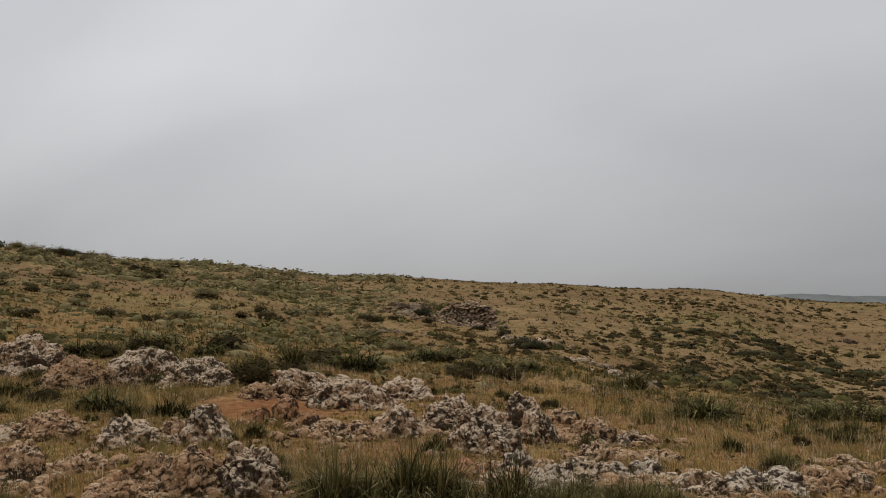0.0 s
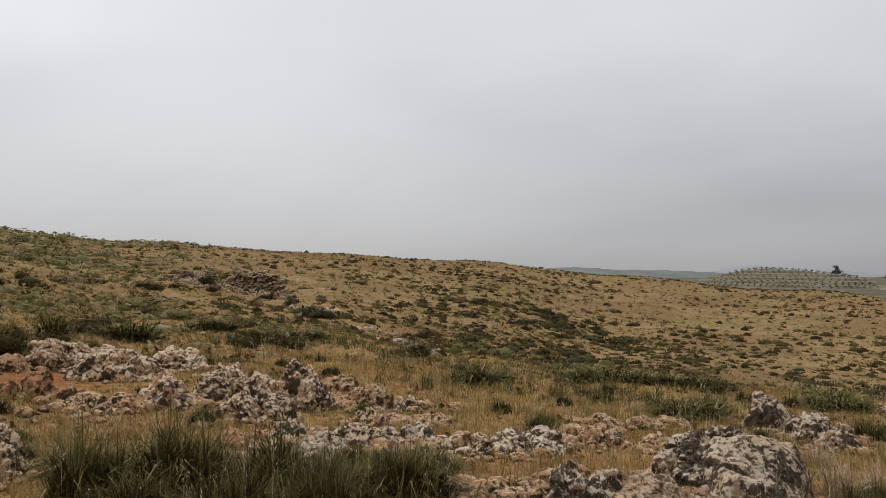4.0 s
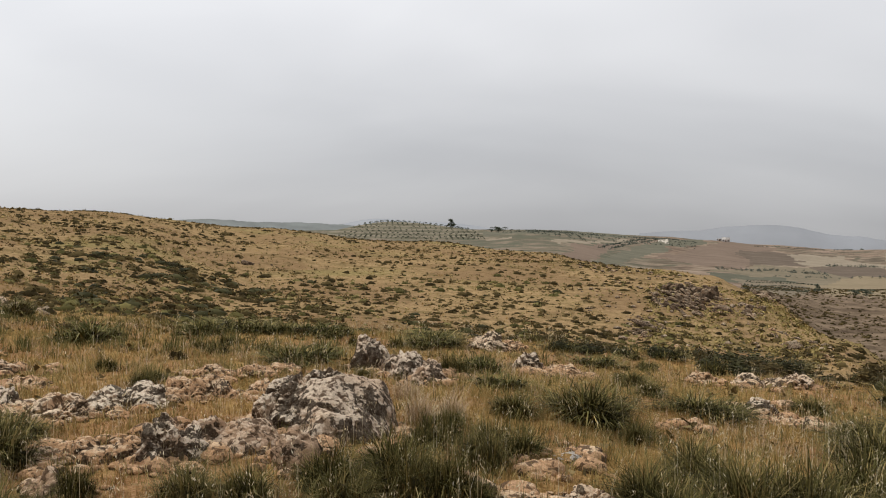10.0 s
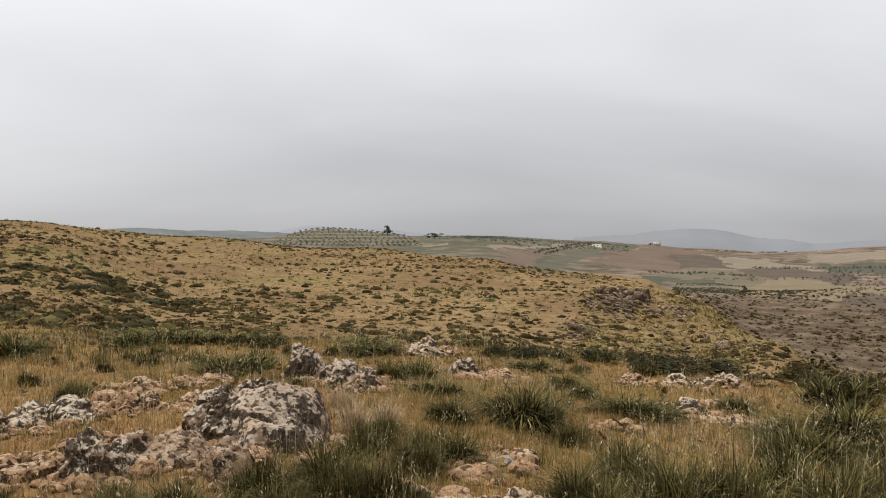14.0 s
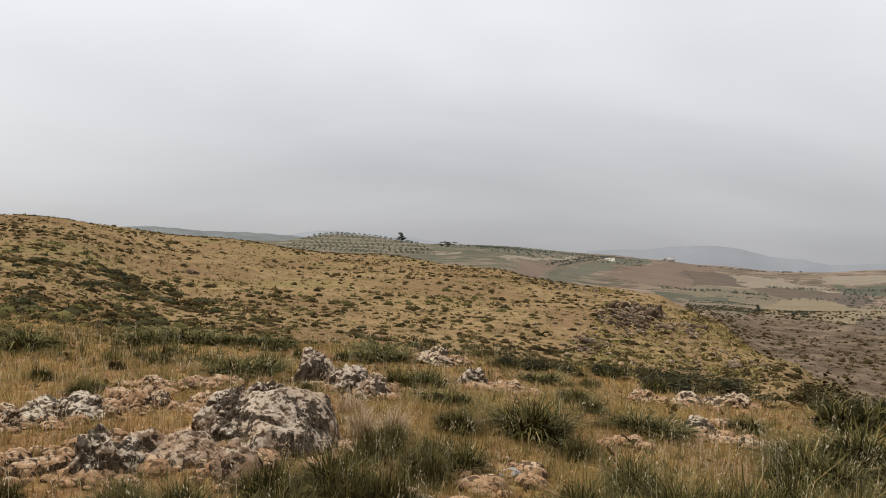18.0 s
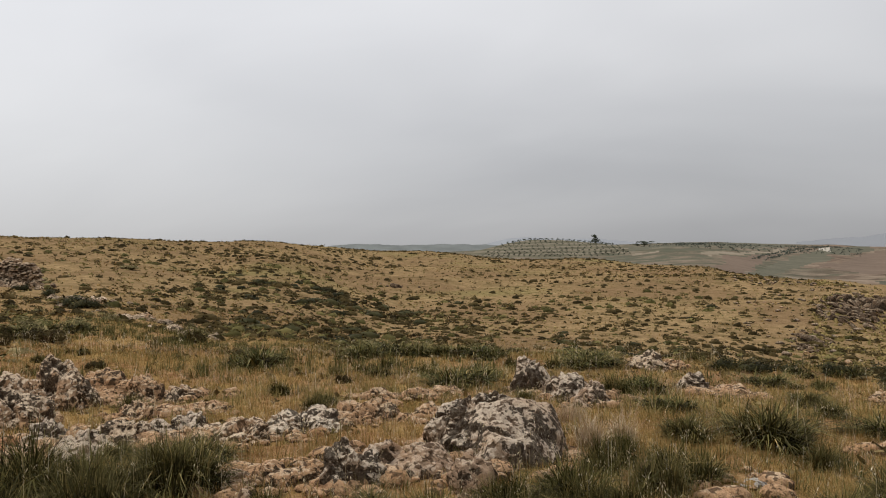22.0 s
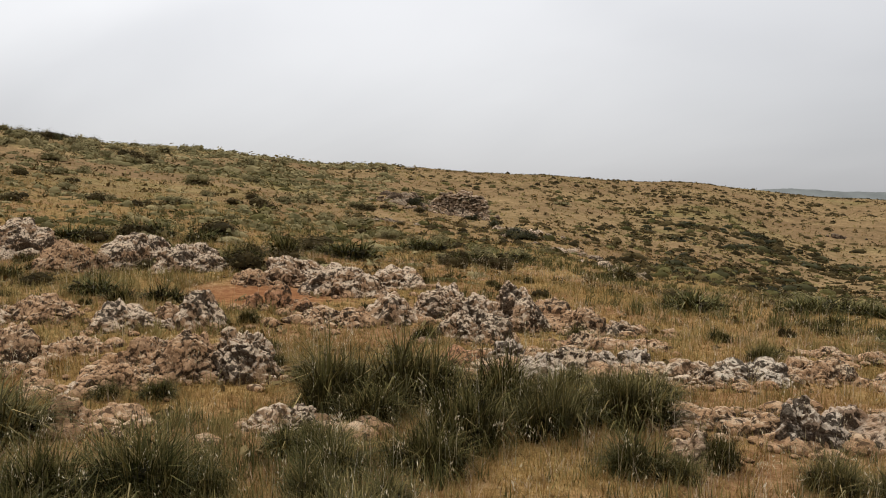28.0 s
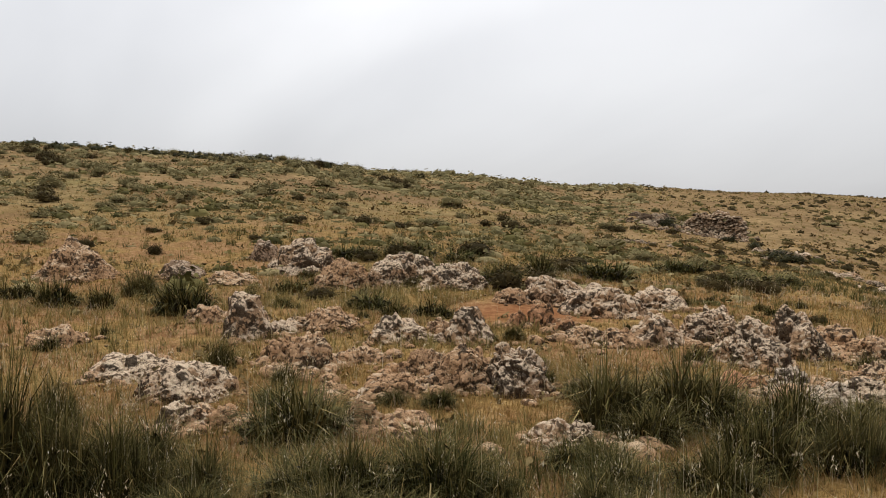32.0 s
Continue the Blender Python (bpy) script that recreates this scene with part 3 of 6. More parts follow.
# ---- building helpers ----
def make_mesh(name, verts, *faces, smooth=False):
    """A mesh from an array of points and arrays of triangles or quads."""
    me = bpy.data.meshes.new(name)
    verts = np.asarray(verts, np.float32).reshape(-1, 3)
    me.vertices.add(len(verts))
    me.vertices.foreach_set("co", verts.ravel())
    loops = np.concatenate([np.asarray(f, np.int32).ravel() for f in faces])
    sizes = np.concatenate([np.full(len(f), np.asarray(f).shape[1], np.int32) for f in faces])
    me.loops.add(len(loops))
    me.loops.foreach_set("vertex_index", loops)
    me.polygons.add(len(sizes))
    me.polygons.foreach_set("loop_start", (np.cumsum(sizes) - sizes).astype(np.int32))
    if smooth:
        me.polygons.foreach_set("use_smooth", np.ones(len(sizes), bool))
    me.update(calc_edges=True)
    return me


def put(name, me, mat=None, parent=None, m=None, label=""):
    if mat is not None and not me.materials:
        me.materials.append(mat)
    ob = new(name, me)
    ob.parent = parent
    if m is not None:
        ob.matrix_basis = m
    return tagged(ob, label)


def new_empty(name, x, y, z, turn=0.0):
    ob = new(name)
    ob.empty_display_size = 0.1
    ob.matrix_basis = pose(x, y, z, 0, 0, turn)
    return ob


def grid_faces(rows, cols, wrap=False):
    a = np.arange(rows * cols).reshape(rows, cols)
    if wrap:
        a = np.concatenate([a, a[:, :1]], 1)
    return np.stack([a[:-1, :-1], a[:-1, 1:], a[1:, 1:], a[1:, :-1]], -1).reshape(-1, 4)


# ---- the ground, one sheet from the feet to the horizon ----
# far plots of land: kind of field, then its corners as heading and distance
PLOTS = (
    ("grove", (-2.2, 629), (2.2, 1250), (7.6, 1250), (7.6, 828), (-2.2, 599)),
    ("stubble", (-1.2, 595), (0.4, 595), (0.4, 564), (-1.9, 569)),
    ("stubble", (2.7, 556), (8.0, 800), (8.0, 745), (3.3, 517)),
    ("plough", (3.9, 523), (7.5, 683), (6.1, 486), (5.0, 330), (4.0, 407)),
    ("grove", (5.5, 380), (7.6, 586), (9.8, 839), (12.8, 1250), (12.7, 837), (10.6, 668), (9.1, 554), (6.6, 398)),
    ("track", (9.5, 868), (10.5, 908), (10.1, 746), (9.8, 789)),
    ("plough", (10.5, 559), (12.6, 782), (14.2, 1250), (17.2, 1011), (15.3, 525), (12.6, 502), (9.5, 524)),
    ("tilled", (14.6, 833), (18.2, 860), (19.3, 637), (15.4, 537)),
    ("stubble", (18.1, 855), (20.9, 884), (21.9, 724), (24.9, 598), (21.9, 560), (18.5, 640)),
    ("tilled", (18.8, 605), (21.9, 640), (26.0, 574), (26.5, 482), (22.9, 463), (19.6, 525)),
    ("fallow", (13.0, 451), (18.5, 601), (22.0, 470), (21.9, 323), (18.6, 410), (14.7, 441)),
    ("green", (13.2, 434), (15.0, 442), (18.6, 417), (16.9, 335), (13.5, 346)),
    ("orchard", (14.5, 391), (19.3, 400), (19.0, 285), (16.1, 264)),
    ("straw", (18.8, 346), (21.6, 545), (24.2, 484), (34.0, 355), (34.0, 267), (24.5, 264), (22.0, 284), (19.5, 285)),
    ("stubble", (23.1, 948), (34.0, 1015), (34.0, 794), (23.5, 767)),
    ("green", (23.1, 721), (34.0, 769), (34.0, 538), (24.8, 588)),
    ("tilled", (25.1, 293), (34.0, 267), (34.0, 235), (25.1, 258)),
)
FIELD_KINDS = ("ground", "grove", "stubble", "plough", "tilled", "fallow", "green", "orchard", "straw", "track")


def inside(px, py, corners):
    """Which of the points px, py lie within the polygon."""
    odd = np.zeros(px.shape, bool)
    for (ax, ay), (bx, by) in zip(corners, corners[1:] + corners[:1]):
        if ay != by:
            odd ^= ((ay > py) != (by > py)) & (px < (bx - ax) * (py - ay) / (by - ay) + ax)
    return odd


heads = np.concatenate([np.arange(-100, -14, 0.35), np.arange(-14, 36, 0.22), np.arange(36, 260, 3)])
reach = np.concatenate([[0.02], np.exp(np.linspace(math.log(0.7), math.log(240), 150)), np.exp(np.linspace(math.log(243), math.log(1350), 130)), np.exp(np.linspace(math.log(1400), math.log(4900), 22))])
hh, rr = np.meshgrid(np.radians(heads), reach)
gx, gy = rr * np.sin(hh), rr * np.cos(hh)
gz = relief(gx.ravel(), gy.ravel()).reshape(gx.shape)
ground = put("ground", make_mesh("ground", np.stack([gx, gy, gz], -1), grid_faces(*gx.shape, wrap=True)[:, ::-1], smooth=True), GROUND)
for kind_of in FIELD_KINDS[1:]:
    ground.data.materials.append(FIELDS[kind_of])
fh = np.broadcast_to(heads + 0.1, (len(reach) - 1, len(heads))).ravel()
fr = np.broadcast_to(np.log(reach[1:] * 0.99)[:, None], (len(reach) - 1, len(heads))).ravel()
# plot borders wander a little
wob_h = fh + 0.7 * fractal(fh * 0.9, fr * 9, 3, 4)
wob_r = fr + 0.07 * fractal(fh * 0.8, fr * 7, 4, 4)
plot_of = np.zeros(len(fh), np.int32)
for kind_of, *corners in PLOTS:
    plot_of[inside(wob_h, wob_r, [(h, math.log(r)) for h, r in corners])] = FIELD_KINDS.index(kind_of)
ground.data.polygons.foreach_set("material_index", plot_of)
tagged(ground, "dry golden hillside of straw grass and reddish earth", "ground", kind="structure")


# ---- ridges on the skyline ----
def ridge(name, mat, distance, start, end, crest, label):
    """A range of hills along an arc; crest(u) gives its rise in degrees for u from 0 to 1."""
    u = np.linspace(0, 1, 160)
    head = np.radians(start + (end - start) * u)
    up = np.array([crest(v) for v in u])
    rows = []
    for back_, k in ((-400, 0.0), (-160, 0.6), (0, 1.0), (250, 0.6), (600, 0.0)):
        d = distance + back_
        bump = 0.05 * fractal(u * 31 + back_, u * 0 + distance, 5)
        rise_ = -2.2 + (up + 2.2 + bump) * k
        rows.append(np.stack([d * np.sin(head), d * np.cos(head), EYE + distance * np.tan(np.radians(rise_))], -1))
    return tagged(put(name, make_mesh(name, np.array(rows), grid_faces(5, 160)[:, ::-1], smooth=True), mat), label, "hills", kind="structure")


def hump(u, c, w):
    return math.exp(-((u - c) / w) ** 2)


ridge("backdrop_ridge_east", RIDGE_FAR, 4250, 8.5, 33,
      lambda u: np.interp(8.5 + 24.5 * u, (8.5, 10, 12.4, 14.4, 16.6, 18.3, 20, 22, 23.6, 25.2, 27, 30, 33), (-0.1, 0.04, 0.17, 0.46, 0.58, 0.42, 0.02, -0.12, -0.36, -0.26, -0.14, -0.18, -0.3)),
      "mountain range on the horizon, painted in haze blue-grey")
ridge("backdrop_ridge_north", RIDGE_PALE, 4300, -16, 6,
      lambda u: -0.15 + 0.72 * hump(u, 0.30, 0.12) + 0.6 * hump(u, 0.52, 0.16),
      "mountain range painted pale, as if almost lost in haze")
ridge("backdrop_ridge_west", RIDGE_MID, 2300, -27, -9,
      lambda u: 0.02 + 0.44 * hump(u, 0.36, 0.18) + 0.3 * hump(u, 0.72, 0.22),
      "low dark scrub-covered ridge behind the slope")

# ---- limestone rocks ----
def noise3(p, seed=0):
    """Smooth noise in space, about -1 to 1."""
    i = np.floor(p)
    f = p - i
    w = f * f * (3 - 2 * f)
    total = 0
    for dx in (0, 1):
        for dy in (0, 1):
            for dz in (0, 1):
                h = np.sin((i[:, 0] + dx) * 127.1 + (i[:, 1] + dy) * 311.7 + (i[:, 2] + dz) * 74.7 + seed * 19.19) * 43758.5453
                k = (w[:, 0] if dx else 1 - w[:, 0]) * (w[:, 1] if dy else 1 - w[:, 1]) * (w[:, 2] if dz else 1 - w[:, 2])
                total = total + k * ((h - np.floor(h)) * 2 - 1)
    return total


def cells3(p, seed=0):
    """Distances to the nearest and the second nearest of scattered points, one in each unit cell."""
    i = np.floor(p)
    first, second = np.full(len(p), 9.0), np.full(len(p), 9.0)
    for dx in (-1, 0, 1):
        for dy in (-1, 0, 1):
            for dz in (-1, 0, 1):
                c = i + (dx, dy, dz)
                pt = []
                for k in range(3):
                    h = np.sin(c[:, 0] * 127.1 + c[:, 1] * 311.7 + c[:, 2] * 74.7 + k * 53.3 + seed * 7.7) * 43758.5453
                    pt.append(h - np.floor(h))
                d = np.linalg.norm(c + np.stack(pt, -1) - p, axis=1)
                second = np.minimum(second, np.maximum(first, d))
                first = np.minimum(first, d)
    return first, second


BALLS = {}


def ball(level):
    if level not in BALLS:
        bm = bmesh.new()
        bmesh.ops.create_icosphere(bm, subdivisions=level, radius=1.0)
        BALLS[level] = (np.array([v.co[:] for v in bm.verts]), np.array([[v.index for v in f.verts] for f in bm.faces]))
        bm.free()
    return BALLS[level]


def rock_mesh(w, d, h, seed, level, rugged=1.0, planes=()):
    """A weathered karst block w by d by h: flat-sided with rounded edges, split by clefts and eaten by small pits."""
    p, f = ball(level)
    s = seed * 3.7
    g = np.random.default_rng(seed + 4000)
    q = p / ((np.abs(p) ** 2.8).sum(1) ** (1 / 2.8))[:, None]
    n = g.normal(0, 1, (9, 3))
    n[:, 2] = np.abs(n[:, 2]) * 0.55
    n /= np.linalg.norm(n, axis=1)[:, None]
    n[0] = (g.normal(0, 0.14), g.normal(0, 0.1) - 0.2, 1.0)
    cut = g.uniform(0.82, 1.15, 9)
    cut[0] = 0.88
    if planes:
        n, cut = np.array([k[:3] for k in planes], float), np.array([k[3] for k in planes])
        n /= np.linalg.norm(n, axis=1)[:, None]
    r = np.maximum((((np.clip(q @ n.T, 0, None) / cut) ** 10).sum(1)) ** 0.1, 1.0)
    q = q / r[:, None]
    wide_at = np.percentile(np.abs(q), 97, axis=0)
    out = q * (w / 2 / wide_at[0], d / 2 / wide_at[1], h / np.percentile(q[:, 2], 99))
    # it spreads towards its foot
    up = np.clip(out[:, 2] / h, 0, 1)
    out[:, :2] *= (1.03 + 0.11 * rugged - (0.0 if planes else 0.42 * rugged) * up ** 1.3)[:, None]
    size = (w * d * h) ** (1 / 3)
    out = out + p * (size * (noise3(p * 1.7 + s, seed) * (0.05 if planes else 0.10) + noise3(p * 3.4 - s, seed + 1) * (0.04 if planes else 0.12)))[:, None]
    warp = np.stack([noise3(out * 8 + s, seed + 7), noise3(out * 8 - s, seed + 8), noise3(out * 8 + 2 * s, seed + 9)], -1)
    ease = min(1.0, size / 0.32)
    eaten = np.clip(0.9 + 1.3 * noise3(out * 3.5 - s, seed + 4), 0.25, 1.5)
    move = np.zeros(len(p))
    for cell, deep, crack, wide in ((0.23, 0.030, 0.044, 0.14), (0.09, 0.017, 0.023, 0.2), (0.045, 0.007, 0.010, 0.26)):
        cell = cell * (0.5 + 0.5 * ease)
        crack = crack * (0.45 if planes and cell > 0.15 else 1.0)
        c1, c2 = cells3(out / cell + 0.55 * warp + s, seed + int(cell * 100))
        boss = np.sqrt(np.clip(1 - c1 * c1, 0, 1)) - 0.7
        cleft = np.clip(1 - (c2 - c1) / wide, 0, 1) ** 2
        move = move + ease * rugged * (eaten if cell < 0.1 else 1.0) * (deep * boss - crack * cleft)
    out = out + p * move[:, None]
    for step, amp in ((0.16, 0.026), (0.06, 0.009)):
        push = np.stack([noise3(out / step + s + 11 * k, seed + 20 + k) for k in range(3)], -1)
        out = out + (0.3 + 0.7 * rugged) * amp * ease * push
    out[:, 2] = np.where(out[:, 2] < -0.25 * h, -0.25 * h + 0.15 * (out[:, 2] + 0.25 * h), out[:, 2])
    return make_mesh("rock", out, f, smooth=True)


rock_count = [0]
ROCK_PLAN = []
ROCK_WORDS = {"lichened_karst_limestone": "pale crusted karst limestone rock with black lichen", "pinkish_karst_limestone": "pinkish pitted limestone rock in dry grass",
              "smooth_pinkish_limestone": "smooth rounded pinkish limestone boulder", "patched_limestone": "broad pale limestone block with black lichen patches", "whitish_limestone": "whitish limestone block with dark lichen spots",
              "black_lichened_limestone": "limestone rock almost covered by black lichen", "iron_red_limestone": "reddish iron-stained stone on bare earth",
              "grey_limestone": "flat bluish-grey limestone plate in the grass"}


def rock(x, y, w, d, h, mat, smoothness=0.0, planes=()):
    """A rock about the plan point x, y, its long side across the line of sight from the path."""
    rock_count[0] += 1
    s = rock_count[0]
    rng = random.Random(s * 31 + 5)
    dist = math.hypot(x, y)
    broad = w / dist
    level = 6 if broad > 0.06 else 5 if broad > 0.024 else 4
    away = math.atan2(-x, y)
    me = rock_mesh(w * 1.04, d, h * 0.97, s, level, 1.0 - 0.88 * smoothness, planes)
    ob = put("rock", me, mat, m=pose(x, y, height(x, y) - 0.02, rng.uniform(-5, 5), rng.uniform(-5, 5), math.degrees(away) + rng.uniform(-12, 12)))
    ROCK_PLAN.append((x, y, w))
    # broken pieces about its foot
    for k in range(2 if dist < 14 else 1):
        a = rng.uniform(0, 6.28)
        sx_, sy_ = x + math.cos(a) * w * rng.uniform(0.5, 0.75), y + math.sin(a) * w * rng.uniform(0.5, 0.75)
        sw = w * rng.uniform(0.14, 0.34)
        piece = put("stone", rock_mesh(sw, sw * 0.8, sw * 0.45, s + 500 + 97 * k, 4 if dist < 9 else 3, 0.8), mat if rng.random() < 0.6 else STONE_WARM,
                    m=pose(sx_, sy_, height(sx_, sy_) - 0.01, rng.uniform(-10, 10), rng.uniform(-10, 10), rng.uniform(0, 360)))
        tagged(piece, "small pitted limestone piece lying in dry grass", "stone", "loose stones")
    return tagged(ob, ROCK_WORDS[mat.name], "rock", "limestone ledges")


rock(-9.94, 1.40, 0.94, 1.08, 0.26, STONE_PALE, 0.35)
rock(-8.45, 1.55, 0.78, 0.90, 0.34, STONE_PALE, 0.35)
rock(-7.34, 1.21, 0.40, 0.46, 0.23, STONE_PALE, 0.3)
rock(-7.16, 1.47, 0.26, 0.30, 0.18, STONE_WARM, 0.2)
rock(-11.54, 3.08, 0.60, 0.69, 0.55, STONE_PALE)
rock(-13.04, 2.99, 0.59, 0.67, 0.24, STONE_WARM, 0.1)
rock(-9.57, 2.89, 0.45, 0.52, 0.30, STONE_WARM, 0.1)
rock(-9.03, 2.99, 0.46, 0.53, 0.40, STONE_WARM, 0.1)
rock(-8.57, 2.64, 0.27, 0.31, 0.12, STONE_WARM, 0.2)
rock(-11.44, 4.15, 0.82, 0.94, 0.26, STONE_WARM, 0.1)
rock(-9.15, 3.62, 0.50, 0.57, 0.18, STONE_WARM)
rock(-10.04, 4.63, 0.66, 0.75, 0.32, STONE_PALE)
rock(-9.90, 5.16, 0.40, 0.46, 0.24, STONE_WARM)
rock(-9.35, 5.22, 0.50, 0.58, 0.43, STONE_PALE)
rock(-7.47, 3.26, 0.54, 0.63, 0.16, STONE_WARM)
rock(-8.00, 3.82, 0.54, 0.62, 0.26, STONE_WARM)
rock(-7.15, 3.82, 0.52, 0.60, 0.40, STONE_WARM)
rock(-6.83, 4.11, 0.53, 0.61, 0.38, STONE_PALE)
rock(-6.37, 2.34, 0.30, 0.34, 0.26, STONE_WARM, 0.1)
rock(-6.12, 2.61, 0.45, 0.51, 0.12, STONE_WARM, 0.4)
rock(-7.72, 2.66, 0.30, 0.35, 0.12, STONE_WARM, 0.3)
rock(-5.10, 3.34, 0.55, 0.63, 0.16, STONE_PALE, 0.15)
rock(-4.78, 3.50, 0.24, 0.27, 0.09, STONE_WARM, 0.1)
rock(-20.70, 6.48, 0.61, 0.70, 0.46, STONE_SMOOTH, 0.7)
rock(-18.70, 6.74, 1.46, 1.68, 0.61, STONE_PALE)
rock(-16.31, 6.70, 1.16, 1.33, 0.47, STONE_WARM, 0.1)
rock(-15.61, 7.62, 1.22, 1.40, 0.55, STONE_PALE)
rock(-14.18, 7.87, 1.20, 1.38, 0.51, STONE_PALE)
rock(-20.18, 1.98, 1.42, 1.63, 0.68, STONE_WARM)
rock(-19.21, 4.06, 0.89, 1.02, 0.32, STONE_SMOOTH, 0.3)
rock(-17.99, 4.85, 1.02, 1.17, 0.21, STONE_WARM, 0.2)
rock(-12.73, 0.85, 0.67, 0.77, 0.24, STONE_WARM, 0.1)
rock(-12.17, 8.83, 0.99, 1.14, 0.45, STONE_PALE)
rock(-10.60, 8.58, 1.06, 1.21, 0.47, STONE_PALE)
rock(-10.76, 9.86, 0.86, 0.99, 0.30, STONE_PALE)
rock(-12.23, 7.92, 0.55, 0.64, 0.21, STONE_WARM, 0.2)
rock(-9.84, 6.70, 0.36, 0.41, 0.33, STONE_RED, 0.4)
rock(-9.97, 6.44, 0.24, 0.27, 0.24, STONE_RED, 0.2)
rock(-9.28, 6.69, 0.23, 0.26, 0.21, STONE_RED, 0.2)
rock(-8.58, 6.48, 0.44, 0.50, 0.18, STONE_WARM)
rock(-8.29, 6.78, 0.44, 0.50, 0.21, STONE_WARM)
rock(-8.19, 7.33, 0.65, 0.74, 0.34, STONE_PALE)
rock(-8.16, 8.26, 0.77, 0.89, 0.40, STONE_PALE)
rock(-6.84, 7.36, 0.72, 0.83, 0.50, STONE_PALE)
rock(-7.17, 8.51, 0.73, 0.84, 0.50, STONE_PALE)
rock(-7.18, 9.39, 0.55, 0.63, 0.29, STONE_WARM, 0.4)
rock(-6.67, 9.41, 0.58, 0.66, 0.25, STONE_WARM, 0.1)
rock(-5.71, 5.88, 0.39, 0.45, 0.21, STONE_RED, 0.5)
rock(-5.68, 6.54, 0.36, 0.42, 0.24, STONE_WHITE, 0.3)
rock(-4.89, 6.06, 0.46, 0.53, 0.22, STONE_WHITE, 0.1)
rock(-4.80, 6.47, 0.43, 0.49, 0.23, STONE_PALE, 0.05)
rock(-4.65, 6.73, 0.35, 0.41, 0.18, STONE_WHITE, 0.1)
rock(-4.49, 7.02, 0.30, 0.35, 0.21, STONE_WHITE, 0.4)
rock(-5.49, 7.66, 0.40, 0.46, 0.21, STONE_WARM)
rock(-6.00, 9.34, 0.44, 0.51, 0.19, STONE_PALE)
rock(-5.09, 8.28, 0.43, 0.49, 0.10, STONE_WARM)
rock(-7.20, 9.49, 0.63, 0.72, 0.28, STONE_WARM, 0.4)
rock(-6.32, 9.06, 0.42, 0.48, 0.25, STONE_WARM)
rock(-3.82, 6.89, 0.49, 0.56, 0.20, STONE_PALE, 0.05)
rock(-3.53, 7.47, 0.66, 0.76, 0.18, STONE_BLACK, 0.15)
rock(-3.16, 8.11, 0.63, 0.73, 0.17, STONE_WARM)
rock(-3.48, 9.52, 0.39, 0.44, 0.13, STONE_WARM)
rock(-3.02, 9.62, 0.34, 0.39, 0.15, STONE_WARM, 0.1)
rock(-2.84, 10.31, 0.37, 0.43, 0.13, STONE_WARM, 0.1)
rock(-2.55, 8.43, 0.35, 0.41, 0.12, STONE_WARM, 0.1)
rock(-3.18, 5.41, 0.47, 0.51, 0.09, STONE_SMOOTH, 0.5)
rock(-2.95, 5.52, 0.25, 0.29, 0.16, STONE_WARM, 0.2)
rock(-2.75, 4.72, 0.26, 0.26, 0.17, STONE_SMOOTH, 0.5)
rock(-1.88, 6.82, 0.48, 0.43, 0.39, STONE_WHITE, 0.1)
rock(-1.74, 6.70, 0.46, 0.50, 0.40, STONE_BLACK, 0.15)
rock(-1.24, 6.80, 0.36, 0.42, 0.27, STONE_BLACK, 0.05)
rock(-1.86, 10.88, 0.45, 0.31, 0.48, STONE_WHITE, 0.1)
rock(-1.35, 10.46, 0.51, 0.58, 0.32, STONE_WHITE, 0.1)
rock(-0.96, 9.80, 0.38, 0.44, 0.27, STONE_SMOOTH, 0.4)
rock(-0.71, 10.42, 0.20, 0.23, 0.14, STONE_WARM, 0.2)
rock(-0.43, 15.61, 0.69, 0.79, 0.27, STONE_PALE, 0.05)
rock(0.05, 15.68, 0.40, 0.46, 0.20, STONE_WARM, 0.1)
rock(0.27, 12.58, 0.34, 0.39, 0.29, STONE_WHITE, 0.1)
rock(0.76, 12.26, 0.50, 0.57, 0.14, STONE_WARM, 0.1)
rock(-0.50, 16.27, 0.39, 0.45, 0.11, STONE_WARM, 0.2)
rock(0.65, 12.02, 0.58, 0.66, 0.14, STONE_WARM, 0.1)
rock(2.79, 12.52, 0.46, 0.53, 0.15, STONE_WARM, 0.1)
rock(3.40, 12.38, 0.40, 0.46, 0.17, STONE_PALE, 0.1)
rock(3.85, 12.66, 0.43, 0.49, 0.12, STONE_PALE, 0.1)
rock(4.18, 12.58, 0.34, 0.39, 0.24, STONE_PALE, 0.1)
rock(2.87, 9.93, 0.29, 0.34, 0.20, STONE_BLACK, 0.1)
rock(3.25, 10.41, 0.18, 0.20, 0.12, STONE_WARM, 0.2)
rock(1.82, 8.58, 0.24, 0.27, 0.10, STONE_WARM, 0.3)
rock(2.97, 9.42, 0.32, 0.37, 0.07, STONE_WARM, 0.3)
rock(3.23, 9.23, 0.29, 0.34, 0.11, STONE_WARM, 0.3)
rock(0.48, 5.28, 0.32, 0.37, 0.13, STONE_PALE, 0.1)
rock(0.47, 6.52, 0.35, 0.41, 0.04, STONE_GREY, 0.5)
rock(0.14, 6.42, 0.12, 0.13, 0.10, STONE_WARM, 0.2)
rock(0.24, 5.86, 0.16, 0.19, 0.06, STONE_WARM, 0.2)
rock(-0.18, 5.35, 0.13, 0.15, 0.05, STONE_WARM, 0.2)
rock(0.10, 5.26, 0.14, 0.16, 0.08, STONE_WARM, 0.2)
rock(-2.35, 5.44, 0.28, 0.25, 0.32, STONE_BLACK, 0.2)
rock(-2.24, 5.59, 0.26, 0.23, 0.23, STONE_WHITE, 0.3)
